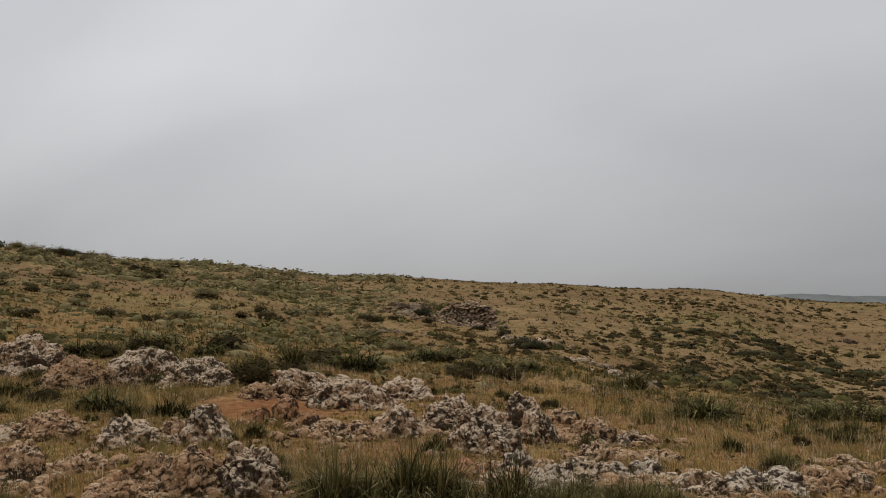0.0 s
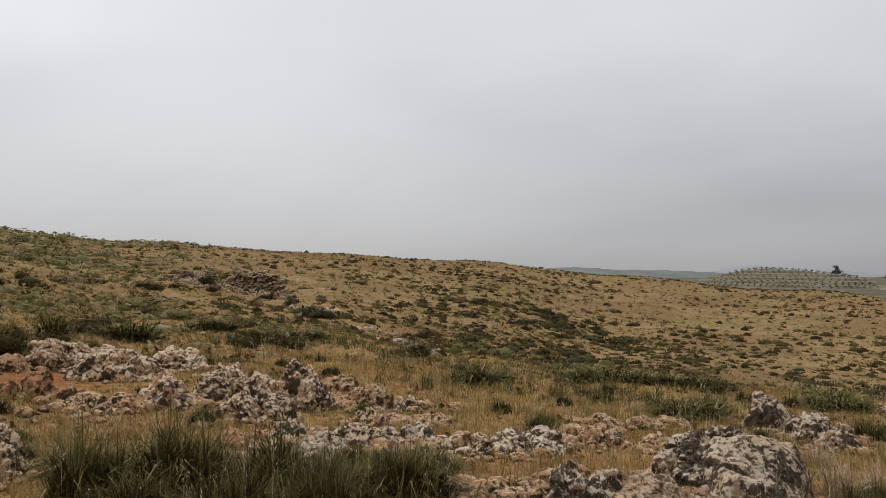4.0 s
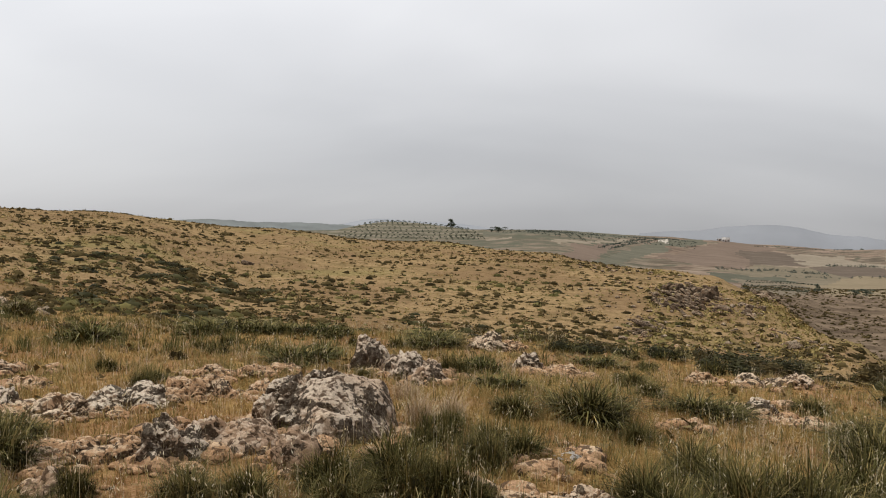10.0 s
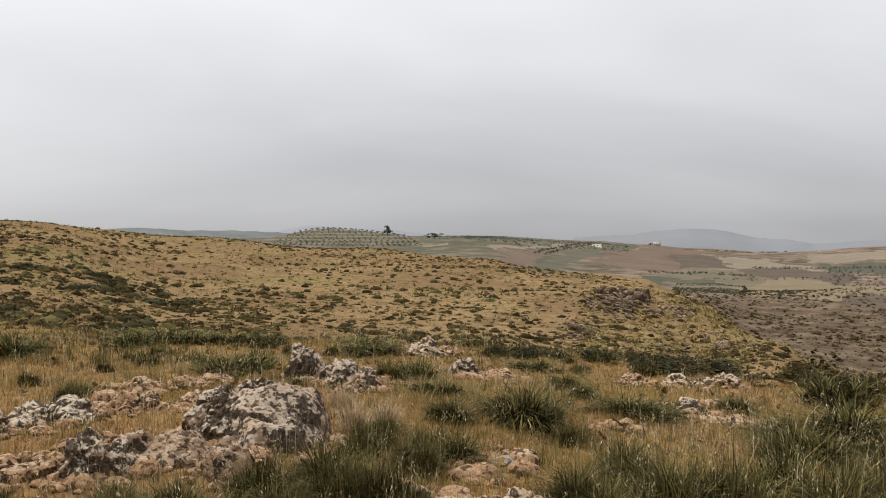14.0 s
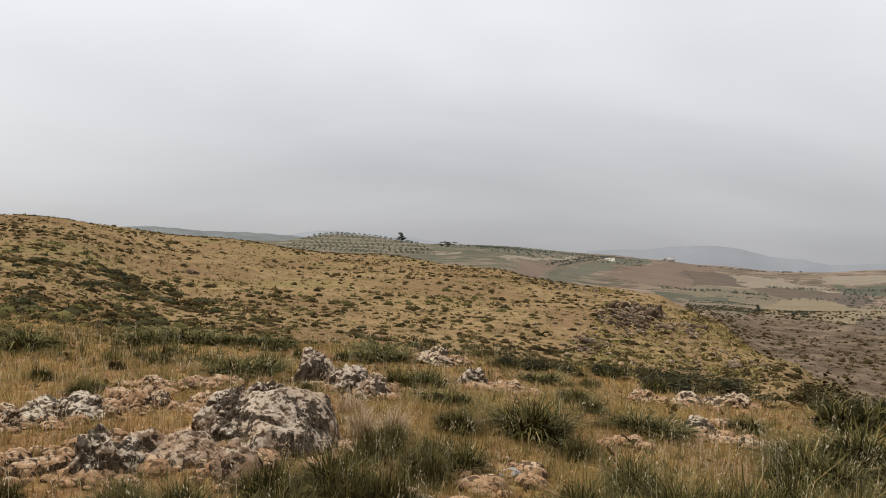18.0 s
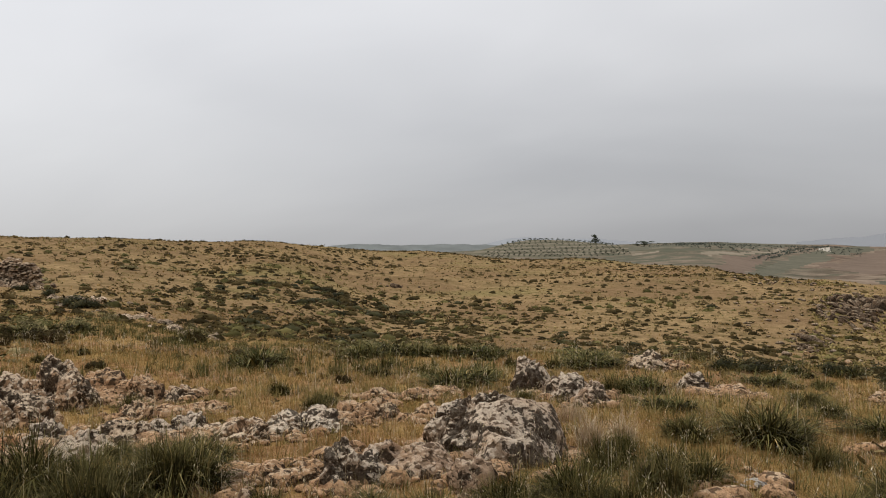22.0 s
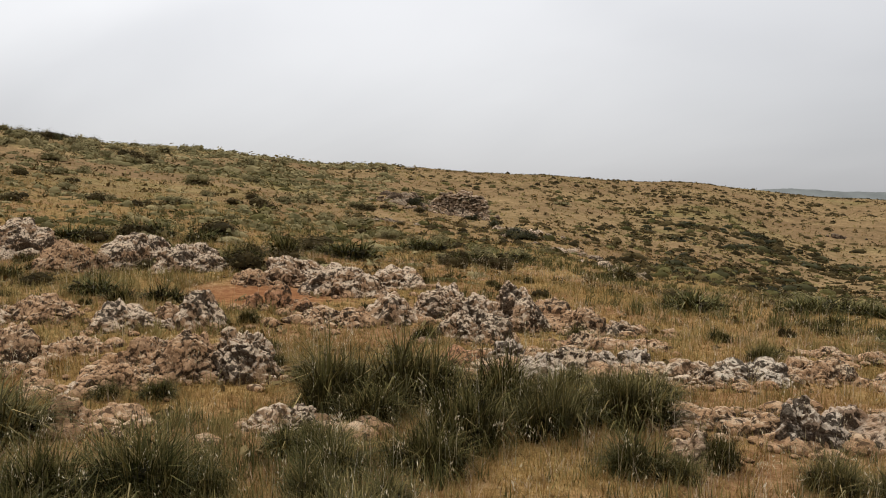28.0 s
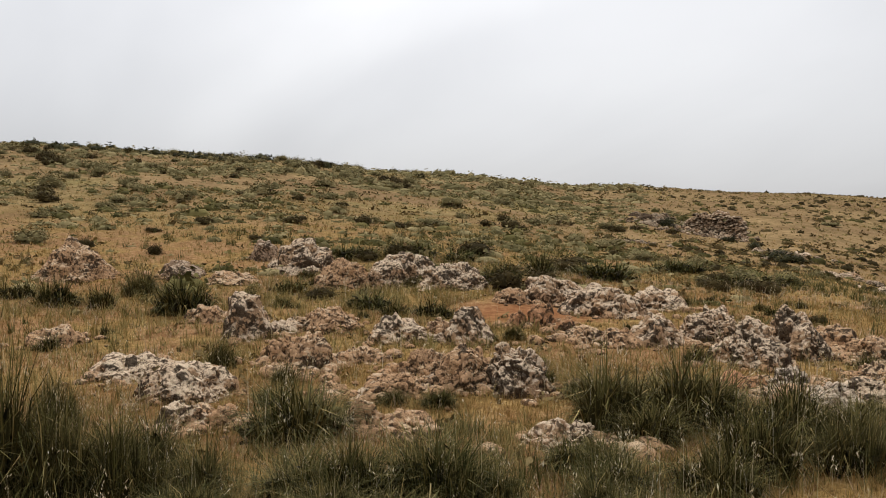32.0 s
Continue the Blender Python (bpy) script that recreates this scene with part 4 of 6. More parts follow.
rock(-2.64, 6.22, 0.27, 0.24, 0.14, STONE_SMOOTH, 0.5)
rock(-2.22, 5.99, 0.36, 0.33, 0.20, STONE_SMOOTH, 0.7)
rock(-1.95, 6.02, 0.44, 0.56, 0.22, STONE_SMOOTH, 0.85, ((0.5, -0.5, 0.75, 0.72), (-0.5, -0.3, 0.8, 0.76), (0.0, -0.9, 0.4, 0.85), (0.0, 0.6, 0.8, 0.8)))
rock(-1.47, 5.58, 0.29, 0.23, 0.29, STONE_SMOOTH, 0.55)
rock(-2.64, 5.57, 0.35, 0.40, 0.15, STONE_WARM, 0.2)
rock(-1.42, 6.72, 0.98, 0.95, 0.47, STONE_PATCHED, 0.45, ((0.28, -0.32, 0.9, 0.66), (-0.45, -0.5, 0.7, 0.70), (0.1, -0.95, 0.3, 0.80), (0.8, -0.35, 0.55, 0.68), (-0.85, 0.0, 0.4, 0.86), (-0.1, 0.5, 0.8, 0.8)))
rock(-1.40, 6.24, 0.36, 0.26, 0.26, STONE_WHITE, 0.6, ((0.3, -0.8, 0.5, 0.7), (-0.6, -0.3, 0.7, 0.75), (0.2, 0.0, 1.0, 0.8)))
rock(-1.76, 7.81, 0.44, 0.22, 0.38, STONE_BLACK, 0.1)


# lower lumps that join neighbouring rocks into broken ledges
whole = list(ROCK_PLAN)
joins = 0
for i_, (ax, ay, aw) in enumerate(whole):
    for bx, by, bw in whole[i_ + 1:]:
        gap = math.hypot(ax - bx, ay - by)
        if ax < -3 and 0.5 * (aw + bw) * 0.7 < gap < 0.5 * (aw + bw) + 0.45 and joins < 45 and math.hypot(ax, ay) < 17:
            joins += 1
            rng = random.Random(joins * 7)
            k = rng.uniform(0.4, 0.6)
            x, y = ax + (bx - ax) * k, ay + (by - ay) * k
            w = max(0.2, min(0.6, gap * rng.uniform(0.45, 0.7)))
            me = rock_mesh(w, w * rng.uniform(0.6, 1.0), w * rng.uniform(0.14, 0.26), 800 + joins, 4, 1.0)
            ob = put("rock", me, rng.choice((STONE_WARM, STONE_WARM, STONE_PALE, STONE_SMOOTH)), m=pose(x, y, height(x, y) - 0.02, rng.uniform(-8, 8), rng.uniform(-8, 8), rng.uniform(0, 360)))
            tagged(ob, "low knobbly limestone lump joining a broken ledge", "rock", "limestone ledges")
            ROCK_PLAN.append((x, y, w))


# ---- outcrops on the slopes ----
BOULDERS = [rock_mesh(1.0, 0.8, 0.55, 300 + k, 3, 1.6) for k in range(8)]
for k, me in enumerate(BOULDERS):
    me.materials.append(STONE_DARK if k < 7 else STONE_WARM)
CRAGS = [rock_mesh(1.0, 0.6, 0.6, 330 + k, 2, 0.3) for k in range(6)]
for me in CRAGS:
    me.materials.append(STONE_CRAG)
    me.polygons.foreach_set("use_smooth", np.zeros(len(me.polygons), bool))


SLABS = [rock_mesh(1.0, 0.62, 0.36, 345 + k, 2, 0.25) for k in range(7)]
for k, me in enumerate(SLABS):
    me.materials.append(STONE_CRAG if k < 4 else STONE_DARK)
    me.polygons.foreach_set("use_smooth", np.zeros(len(me.polygons), bool))
WALLING = [rock_mesh(1.0, 0.7, 0.45, 370 + k, 2, 0.35) for k in range(6)]
for k, me in enumerate(WALLING):
    me.materials.append(STONE_BROWN if k < 5 else STONE_DARK)
    me.polygons.foreach_set("use_smooth", np.zeros(len(me.polygons), bool))
WHITISH = [rock_mesh(1.0, 0.8, 0.5, 360 + k, 2, 0.5) for k in range(3)]
for me in WHITISH:
    me.materials.append(STONE_PALE)
DARK_STONES, MIXED_STONES, PALE_STONES = CRAGS * 3 + BOULDERS[:6], CRAGS + BOULDERS[:7] + SLABS, BOULDERS + WHITISH * 2 + SLABS


def outcrop(head, r, width, depth, count, size, label, seed, kinds):
    """Weathered stones lying thick about a point of the slope."""
    rng = random.Random(seed)
    a = radians(head)
    cx, cy = r * math.sin(a), r * math.cos(a)
    base = tagged(new_empty("rock_outcrop", cx, cy, height(cx, cy)), label, "outcrop", "outcrops")
    for k in range(count):
        u, v = rng.gauss(0, 0.46) * width, rng.gauss(0, 0.46) * depth
        x, y = cx + u * math.cos(a) + v * math.sin(a), cy - u * math.sin(a) + v * math.cos(a)
        s = size * (0.35 + 2.0 * rng.random() ** 3) * (1 - 0.3 * abs(u) / width)
        ob = put("boulder", rng.choice(kinds), parent=base)
        ob.matrix_basis = pose(x - cx, y - cy, height(x, y) - height(cx, cy) - 0.16 * s, rng.uniform(-25, 25), rng.uniform(-25, 25), rng.uniform(0, 360)) @ Matrix.Diagonal((s * 1.2, s, s * 0.8, 1))
    return base


def crag(head, r, width, depth, count, size, dip, label, seed):
    """A ledge of tilted slabs in parallel beds that dip across the slope, thickest in its middle."""
    rng = random.Random(seed)
    a = radians(head)
    cx, cy = r * math.sin(a), r * math.cos(a)
    base = tagged(new_empty("rock_outcrop", cx, cy, height(cx, cy)), label, "outcrop", "outcrops")
    for k in range(count):
        e, q = 6.283 * rng.random(), rng.random() ** 0.6
        u, v = width * q * math.cos(e), depth * q * math.sin(e)
        x, y = cx + u * math.cos(a) + v * math.sin(a), cy - u * math.sin(a) + v * math.cos(a)
        s = size * (0.55 + 1.1 * rng.random() ** 2) * (1.15 - 0.5 * q)
        ob = put("slab", rng.choice(SLABS), parent=base)
        ob.matrix_basis = (pose(x - cx, y - cy, height(x, y) - height(cx, cy) + (0.12 - 0.1 * q) * s, rng.uniform(-15, 15), dip + rng.uniform(-14, 14), -head + rng.uniform(-18, 18))
                           @ Matrix.Diagonal((s * 1.25, s, s * rng.uniform(0.7, 1.2), 1)))
    return base


big_crag = crag(11.7, 65.5, 2.55, 8.8, 290, 0.5, 36, "dark broken limestone crag of tilted slabs on the golden slope", 1)
for head, r, w, h, turn in ((13.0, 64.6, 1.35, 1.05, 12), (12.3, 65.5, 0.95, 0.9, -20), (11.1, 68.5, 0.9, 0.85, 30), (10.4, 69.5, 0.7, 0.65, 5), (11.9, 60.5, 0.8, 0.5, -8)):
    x, y = r * math.sin(radians(head)), r * math.cos(radians(head))
    block = put("block", CRAGS[int(w * 10) % 6], parent=big_crag, label="large brown block standing in the crag")
    block.matrix_basis = pose(x - big_crag.location[0], y - big_crag.location[1], height(x, y) - big_crag.location[2] - 0.1, 6, 10, -head + turn) @ Matrix.Diagonal((w, w, h / 0.6, 1))
crag(9.0, 53.3, 1.15, 3.0, 90, 0.36, 26, "low scatter of dark slabs on the slope", 2)
outcrop(15.5, 60.5, 1.1, 3.0, 40, 0.42, "weathered stones along the slope edge", 3, MIXED_STONES)
outcrop(16.6, 72, 1.2, 3.0, 26, 0.6, "dark stones on the rim of the slope", 12, DARK_STONES)
outcrop(14.1, 60.8, 0.5, 0.4, 3, 0.62, "two or three dark stones beside the crag", 13, DARK_STONES)
outcrop(16.2, 44, 2.6, 1.5, 26, 0.55, "dark stony bank above the gully", 4, MIXED_STONES)
outcrop(-45.7, 52.5, 1.9, 3.0, 80, 0.5, "brown and pale stones heaped beside the ruined wall", 6, MIXED_STONES)
outcrop(-43.9, 48.0, 0.45, 0.7, 12, 0.42, "whitish stones at the broken end of the wall", 14, WHITISH)
outcrop(-47.3, 37, 1.6, 2.0, 34, 0.36, "dark blocky stones among shrubs", 7, MIXED_STONES)
outcrop(-38.0, 40, 1.9, 2.2, 80, 0.38, "pale stones spilled below the ruined wall", 8, PALE_STONES)
outcrop(-34.5, 34, 2.4, 1.6, 60, 0.34, "pale rubble in the dry grass", 15, PALE_STONES)
outcrop(-31.5, 29, 2.4, 0.8, 18, 0.36, "low line of stones in the grass", 9, PALE_STONES)
outcrop(-17.6, 76, 2.2, 1.2, 12, 0.6, "stones round a dead bush on the slope", 10, DARK_STONES)
outcrop(18.4, 54, 2.4, 6.0, 30, 0.42, "stones on the shoulder of the slope", 11, MIXED_STONES)


def ruined_wall(x0, y0, x1, y1, tall, label):
    """A drystone wall of rough courses, broken down towards both ends, with an apron of fallen stones."""
    rng = random.Random(606)
    long = math.hypot(x1 - x0, y1 - y0)
    turn = math.degrees(math.atan2(y1 - y0, x1 - x0))
    base = tagged(new_empty("drystone_wall", x0, y0, height(x0, y0), turn), label, "stone wall")
    ux, uy = (x1 - x0) / long, (y1 - y0) / long
    under = lambda u, v: height(x0 + u * ux - v * uy, y0 + u * uy + v * ux) - height(x0, y0)
    up = 0.0
    while up < tall + 0.15:
        course = rng.uniform(0.10, 0.15)
        u = rng.uniform(-0.1, 0.1)
        while u < long:
            w = rng.uniform(0.14, 0.4)
            top = tall * (1.0 - 0.10 * math.sin(u * 2.3) - 0.07 * math.sin(u * 5.1 + 1)) * min(1, 0.55 + 1.1 * u, 0.6 + 1.0 * (long - u))
            if up < top and rng.random() > 0.04:
                kind = rng.choice(WALLING)
                ob = put("stone", kind, parent=base)
                ob.matrix_basis = (pose(u + w / 2, rng.uniform(-0.07, 0.07) + 0.16 * up, under(u + w / 2, 0) + up, rng.uniform(-8, 8), rng.uniform(-9, 9), rng.uniform(-12, 12))
                                   @ Matrix.Diagonal((w * 1.08, rng.uniform(0.55, 0.8), course / 0.45, 1)))
            u += w
        up += course * 0.92
    for k in range(120):
        u, v = rng.uniform(-0.3, long + 0.9), -0.25 - abs(rng.gauss(0, 0.9))
        s = rng.uniform(0.14, 0.4)
        ob = put("fallen_stone", rng.choice(WALLING + BOULDERS), parent=base)
        ob.matrix_basis = pose(u, v, under(u, v) - 0.04 + max(0, 0.3 + 0.35 * v), rng.uniform(-25, 25), rng.uniform(-25, 25), rng.uniform(0, 360)) @ Matrix.Diagonal((s, s, s, 1))
    return base


ruined_wall(-33.4, 34.8, -30.0, 35.4, 1.12, "ruined drystone wall of brown limestone on the hillside")


# ---- grass and shrubs ----
def blades(root, head, lean, length, width, bend=0.6):
    """Tapered blades of two joints: points and faces. All arguments are arrays."""
    n = len(root)
    out = np.stack([np.sin(head), np.cos(head), 0 * head], -1)
    across = np.stack([np.cos(head), -np.sin(head), 0 * head], -1)
    up = np.array([0, 0, 1.0])
    l1, l2 = lean * bend, lean * (2 - bend)
    mid = root + (0.55 * length)[:, None] * (np.sin(l1)[:, None] * out + np.cos(l1)[:, None] * up)
    tip = mid + (0.45 * length)[:, None] * (np.sin(l2)[:, None] * out + np.cos(l2)[:, None] * up)
    w = (width / 2)[:, None] * across
    v = np.stack([root - w, root + w, mid - w * 0.8, mid + w * 0.8, tip], 1).reshape(-1, 3)
    k = (np.arange(n) * 5)[:, None]
    return v, k + np.array([0, 1, 3, 2]), k + np.array([2, 3, 4])


def bush_cloud(centres, wide, tall, per, leaf, rng):
    """Leaf sprays over low domes, in one array: points and quads."""
    n = len(centres)
    c = np.repeat(centres, per, 0)
    w, h = np.repeat(wide, per), np.repeat(tall, per)
    d = rng.normal(0, 1, (n * per, 3))
    d /= np.linalg.norm(d, axis=1)[:, None]
    d[:, 2] = np.abs(d[:, 2])
    shell = rng.uniform(0.55, 1.0, n * per) * (1 + 0.25 * np.sin(np.arctan2(d[:, 0], d[:, 1]) * 3 + c[:, 0] * 9))
    p = c + d * np.stack([w / 2, w / 2, h], -1) * shell[:, None]
    a = rng.normal(0, 1, (n * per, 3))
    b = np.cross(d, a)
    b /= np.linalg.norm(b, axis=1)[:, None] + 1e-9
    a = np.cross(b, d) * 0.6 + d * rng.uniform(0.1, 0.6, (n * per, 1))
    s = (leaf * w * rng.uniform(0.6, 1.4, n * per))[:, None]
    v = np.stack([p - a * s * 0.5 - b * s * 0.35, p - a * s * 0.4 + b * s * 0.35, p + a * s + b * s * 0.18, p + a * s * 0.9 - b * s * 0.2], 1)
    return v.reshape(-1, 3), np.arange(n * per * 4).reshape(-1, 4)


def tussock_meshes(seed, many, wide, green):
    """A clump one metre wide and one high, of uneven crowns: green blades, dead blades and oat sprays."""
    rng = np.random.default_rng(seed)
    out = []
    k = 9
    turn = rng.uniform(0, 2 * np.pi, k)
    far = 0.30 * np.sqrt(rng.uniform(0.02, 1, k))
    crown = np.stack([far * np.sin(turn), far * np.cos(turn)], -1)
    vigour = rng.uniform(0.6, 1.05, k) * (1.1 - 0.9 * far)
    for n, wid, low in ((many, wide, 0.45), (many // 8, wide * 0.8, 0.0)):
        c = rng.integers(0, k, n)
        off = rng.normal(0, 0.06, (n, 2))
        root = np.concatenate([crown[c] + off, np.full((n, 1), -0.06)], 1)
        # each crown fans out round itself, pushed away from the middle of the clump
        face = off * 11 + crown[c] * 1.6 + rng.normal(0, 0.5, (n, 2))
        head = np.arctan2(face[:, 0], face[:, 1])
        lean = np.clip(0.52 * np.hypot(face[:, 0], face[:, 1]) + rng.normal(0.16, 0.22, n), 0.0, 1.4)
        tall = vigour[c] * np.clip(rng.normal(0.68, 0.26, n), 0.12, 1.15)
        # many short inner blades close the foot of the clump
        tall *= np.where(rng.uniform(0, 1, n) < low, rng.uniform(0.35, 0.75, n), 1.0)
        out.append(make_mesh("blades", *blades(root, head, lean, tall, wid * rng.uniform(0.6, 1.4, n), 0.42)))
    v, q, tri = oats(np.concatenate([rng.normal(0, 0.26, (4, 2)), np.full((4, 1), -0.05)], 1), rng.uniform(0.65, 1.1, 4), wide * 0.3, 0.026, rng)
    out.append(make_mesh("oat_sprays", v, q, tri))
    # a near-black dome of dead sheaths in each crown stands in for inner shade
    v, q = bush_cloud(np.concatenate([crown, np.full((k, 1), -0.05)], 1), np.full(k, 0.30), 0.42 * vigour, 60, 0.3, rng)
    out.append(make_mesh("shade_thatch", v, q))
    for me, mat in zip(out, (green, STRAW_GREEN, OAT, SHADE_THATCH)):
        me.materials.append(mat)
    return out


def oats(root, tall, wide, grain, rng):
    """Thin stems with a few drooping spikelets each: points, quads and triangles."""
    n = len(root)
    head, lean = rng.uniform(0, 2 * np.pi, n), np.abs(rng.normal(0.16, 0.14, n))
    v, q, tri = blades(root, head, lean, tall, np.full(n, wide), 0.5)
    tip = v.reshape(n, 5, 3)[:, 4]
    per = 6
    c = np.repeat(tip, per, 0) + np.stack([rng.normal(0, 0.75 * grain, n * per), rng.normal(0, 0.75 * grain, n * per), -rng.uniform(0.0, 0.26, n * per) * np.repeat(tall, per)], -1)
    d = np.stack([rng.normal(0, 0.45, n * per), rng.normal(0, 0.45, n * per), -np.ones(n * per)], -1) * (grain * rng.uniform(0.35, 0.75, n * per))[:, None]
    a = rng.uniform(0, np.pi, n * per)
    s = np.stack([np.cos(a), np.sin(a), 0.2 * np.sin(3 * a)], -1) * grain * 0.16
    v2 = np.stack([c - d, c + s, c + d, c - s], 1).reshape(-1, 3)
    q2 = np.arange(n * per * 4).reshape(-1, 4) + len(v)
    return np.concatenate([v, v2]), np.concatenate([q, q2]), tri


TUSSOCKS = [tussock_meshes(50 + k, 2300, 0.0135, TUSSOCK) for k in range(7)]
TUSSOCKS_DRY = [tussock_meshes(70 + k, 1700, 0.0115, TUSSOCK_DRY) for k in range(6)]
TUSSOCKS_FAR = [tussock_meshes(150 + k, 620, 0.02, TUSSOCK) for k in range(5)]
TUSSOCKS_GREEN = [tussock_meshes(190 + k, 620, 0.016, MEADOW) for k in range(4)]
TUSSOCKS_FLUFF = [tussock_meshes(170 + k, 900, 0.008, FLUFF) for k in range(2)]
tussock_count = [0]


def tussock(x, y, w, h, label="dark green tussock of stiff grass with dry tips", kinds=None):
    tussock_count[0] += 1
    rng = random.Random(tussock_count[0] * 17)
    dist = math.hypot(x, y)
    ob = tagged(new_empty("grass_tussock", x, y, height(x, y), rng.uniform(0, 360)), label, "grass tussock", "tussocks")
    broad = 1.18 if x > 0.3 else 1.08
    ob.scale = (w * broad, w * broad, h * 1.3)
    kind_of = rng.choice(kinds or (TUSSOCKS_FAR if dist > 11 else TUSSOCKS_DRY if rng.random() < (0.5 if x < -2.4 else 0.1) else TUSSOCKS))
    for name, me in zip(("blade_clump", "dead_clump", "oat_spray", "shade_thatch"), kind_of):
        if (name != "oat_spray" or dist < 9) and (name != "shade_thatch" or kind_of not in TUSSOCKS_FLUFF):
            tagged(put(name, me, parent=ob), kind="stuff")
    return ob


def domes(c, wide, tall, g):
    """Low lumpy cushions, the body of each bush: points and quads."""
    n, k = len(c), 7
    a = np.linspace(0, 2 * np.pi, k, endpoint=False)
    rows = []
    for rad, z in ((1.0, -0.1), (0.92, 0.45), (0.55, 0.85), (0.08, 1.0)):
        jit = g.uniform(0.75, 1.15, (n, k))
        rows.append(np.stack([c[:, :1] + rad * jit * np.cos(a) * wide[:, None] * 0.46, c[:, 1:2] + rad * jit * np.sin(a) * wide[:, None] * 0.46,
                              c[:, 2:] + z * g.uniform(0.75, 1.1, (n, k)) * tall[:, None]], -1))
    v = np.stack(rows, 1).reshape(-1, 3)
    q = (np.arange(n) * 4 * k)[:, None, None] + grid_faces(4, k, True)[None]
    return v, q.reshape(-1, 4)


def shrub_meshes(seed, mat):
    """A shrub one metre wide and one high: foliage and bare stems."""
    rng = np.random.default_rng(seed)
    lobes = np.concatenate([[[0, 0, 0.0]], np.stack([rng.uniform(-0.28, 0.28, 6), rng.uniform(-0.28, 0.28, 6), rng.uniform(0, 0.35, 6)], -1)])
    v, q = bush_cloud(lobes, rng.uniform(0.42, 0.75, 7), rng.uniform(0.4, 0.7, 7), 150, 0.08, rng)
    v2, q2 = domes(lobes, np.full(7, 0.34), np.full(7, 0.33), rng)
    leaves = make_mesh("foliage", np.concatenate([v, v2]), np.concatenate([q, q2 + len(v)]))
    leaves.materials.append(mat)
    n = 26
    a = rng.uniform(0, 2 * np.pi, n)
    root = np.stack([0.08 * np.sin(a), 0.08 * np.cos(a), np.full(n, -0.05)], -1)
    stems = make_mesh("stems", *blades(root, a, rng.uniform(0.2, 1.0, n), rng.uniform(0.4, 0.7, n), np.full(n, 0.02)))
    stems.materials.append(TWIG)
    return leaves, stems


SHRUBS = [shrub_meshes(80 + k, SHRUB) for k in range(5)]
SHRUBS_GREY = [shrub_meshes(90 + k, SHRUB_GREY) for k in range(4)]
SHRUBS_DARK = [shrub_meshes(110 + k, SHRUB_DARK) for k in range(4)]
shrub_count = [0]


def shrub(x, y, w, h, kinds=None, label="low dark green shrub on the dry slope", group="shrubs"):
    shrub_count[0] += 1
    rng = random.Random(shrub_count[0] * 13 + 1)
    ob = tagged(new_empty("shrub", x, y, height(x, y), rng.uniform(0, 360)), label, "shrub", group)
    ob.scale = (w * 0.95, w * 0.85, h)
    for name, me in zip(("foliage", "stem"), rng.choice(kinds or (SHRUBS_GREY if math.hypot(x, y) > 26 else SHRUBS))):
        put(name, me, parent=ob)
    return ob


tussock(-5.37, 3.98, 0.72, 0.60)
tussock(-5.09, 4.49, 0.87, 0.64)
tussock(-3.87, 3.77, 0.56, 0.57)
tussock(-4.89, 3.87, 0.54, 0.35)
tussock(-3.72, 3.29, 0.50, 0.39)
tussock(-4.03, 4.50, 0.45, 0.41)
tussock(-3.55, 4.35, 0.53, 0.54)
tussock(-3.59, 5.00, 0.42, 0.41)
tussock(-6.45, 1.79, 0.88, 0.54)
tussock(-6.59, 2.19, 0.43, 0.24, "half-dry green tussock with bleached blades", TUSSOCKS_DRY)
tussock(-7.82, 0.33, 0.45, 0.60)
tussock(-5.95, 0.20, 0.57, 0.61)
tussock(-6.01, 0.61, 0.54, 0.55)
tussock(-5.45, 0.82, 0.47, 0.44, "half-dry green tussock with bleached blades", TUSSOCKS_DRY)
tussock(-4.97, 1.33, 0.62, 0.31, "half-dry green tussock with bleached blades", TUSSOCKS_DRY)
tussock(-4.63, 1.98, 0.68, 0.47)
tussock(-4.30, 2.21, 0.26, 0.30, "half-dry green tussock with bleached blades", TUSSOCKS_DRY)
tussock(-4.43, 3.02, 0.25, 0.29, "half-dry green tussock with bleached blades", TUSSOCKS_DRY)
tussock(-17.34, 2.78, 0.74, 0.65, "half-dry green tussock with bleached blades", TUSSOCKS_DRY)
tussock(-14.36, 2.93, 1.05, 0.70)
tussock(-16.62, 1.25, 0.67, 0.62)
tussock(-15.90, 1.90, 0.56, 0.52)
tussock(-9.65, 2.18, 0.41, 0.41, "half-dry green tussock with bleached blades", TUSSOCKS_DRY)
tussock(-3.77, 5.98, 0.57, 0.28)
tussock(-3.92, 5.46, 0.32, 0.24)
tussock(-2.86, 4.20, 0.45, 0.31)
tussock(-2.61, 4.29, 0.28, 0.20, "half-dry green tussock with bleached blades", TUSSOCKS_DRY)
tussock(-2.56, 4.69, 0.24, 0.29)
tussock(-1.90, 4.76, 0.40, 0.29, "half-dry green tussock with bleached blades", TUSSOCKS_DRY)
tussock(-1.56, 4.79, 0.40, 0.28)
tussock(-1.12, 5.20, 0.44, 0.30)
tussock(-0.73, 5.28, 0.56, 0.39)
tussock(-0.65, 6.38, 0.33, 0.31)
tussock(-0.49, 6.74, 0.23, 0.34, "half-dry green tussock with bleached blades", TUSSOCKS_DRY)
tussock(-0.21, 5.89, 0.37, 0.42, "half-dry green tussock with bleached blades", TUSSOCKS_DRY)
tussock(-0.73, 10.56, 0.46, 0.36, "half-dry green tussock with bleached blades", TUSSOCKS_DRY)
tussock(0.74, 8.16, 0.85, 0.37)
tussock(0.01, 8.02, 0.50, 0.24)
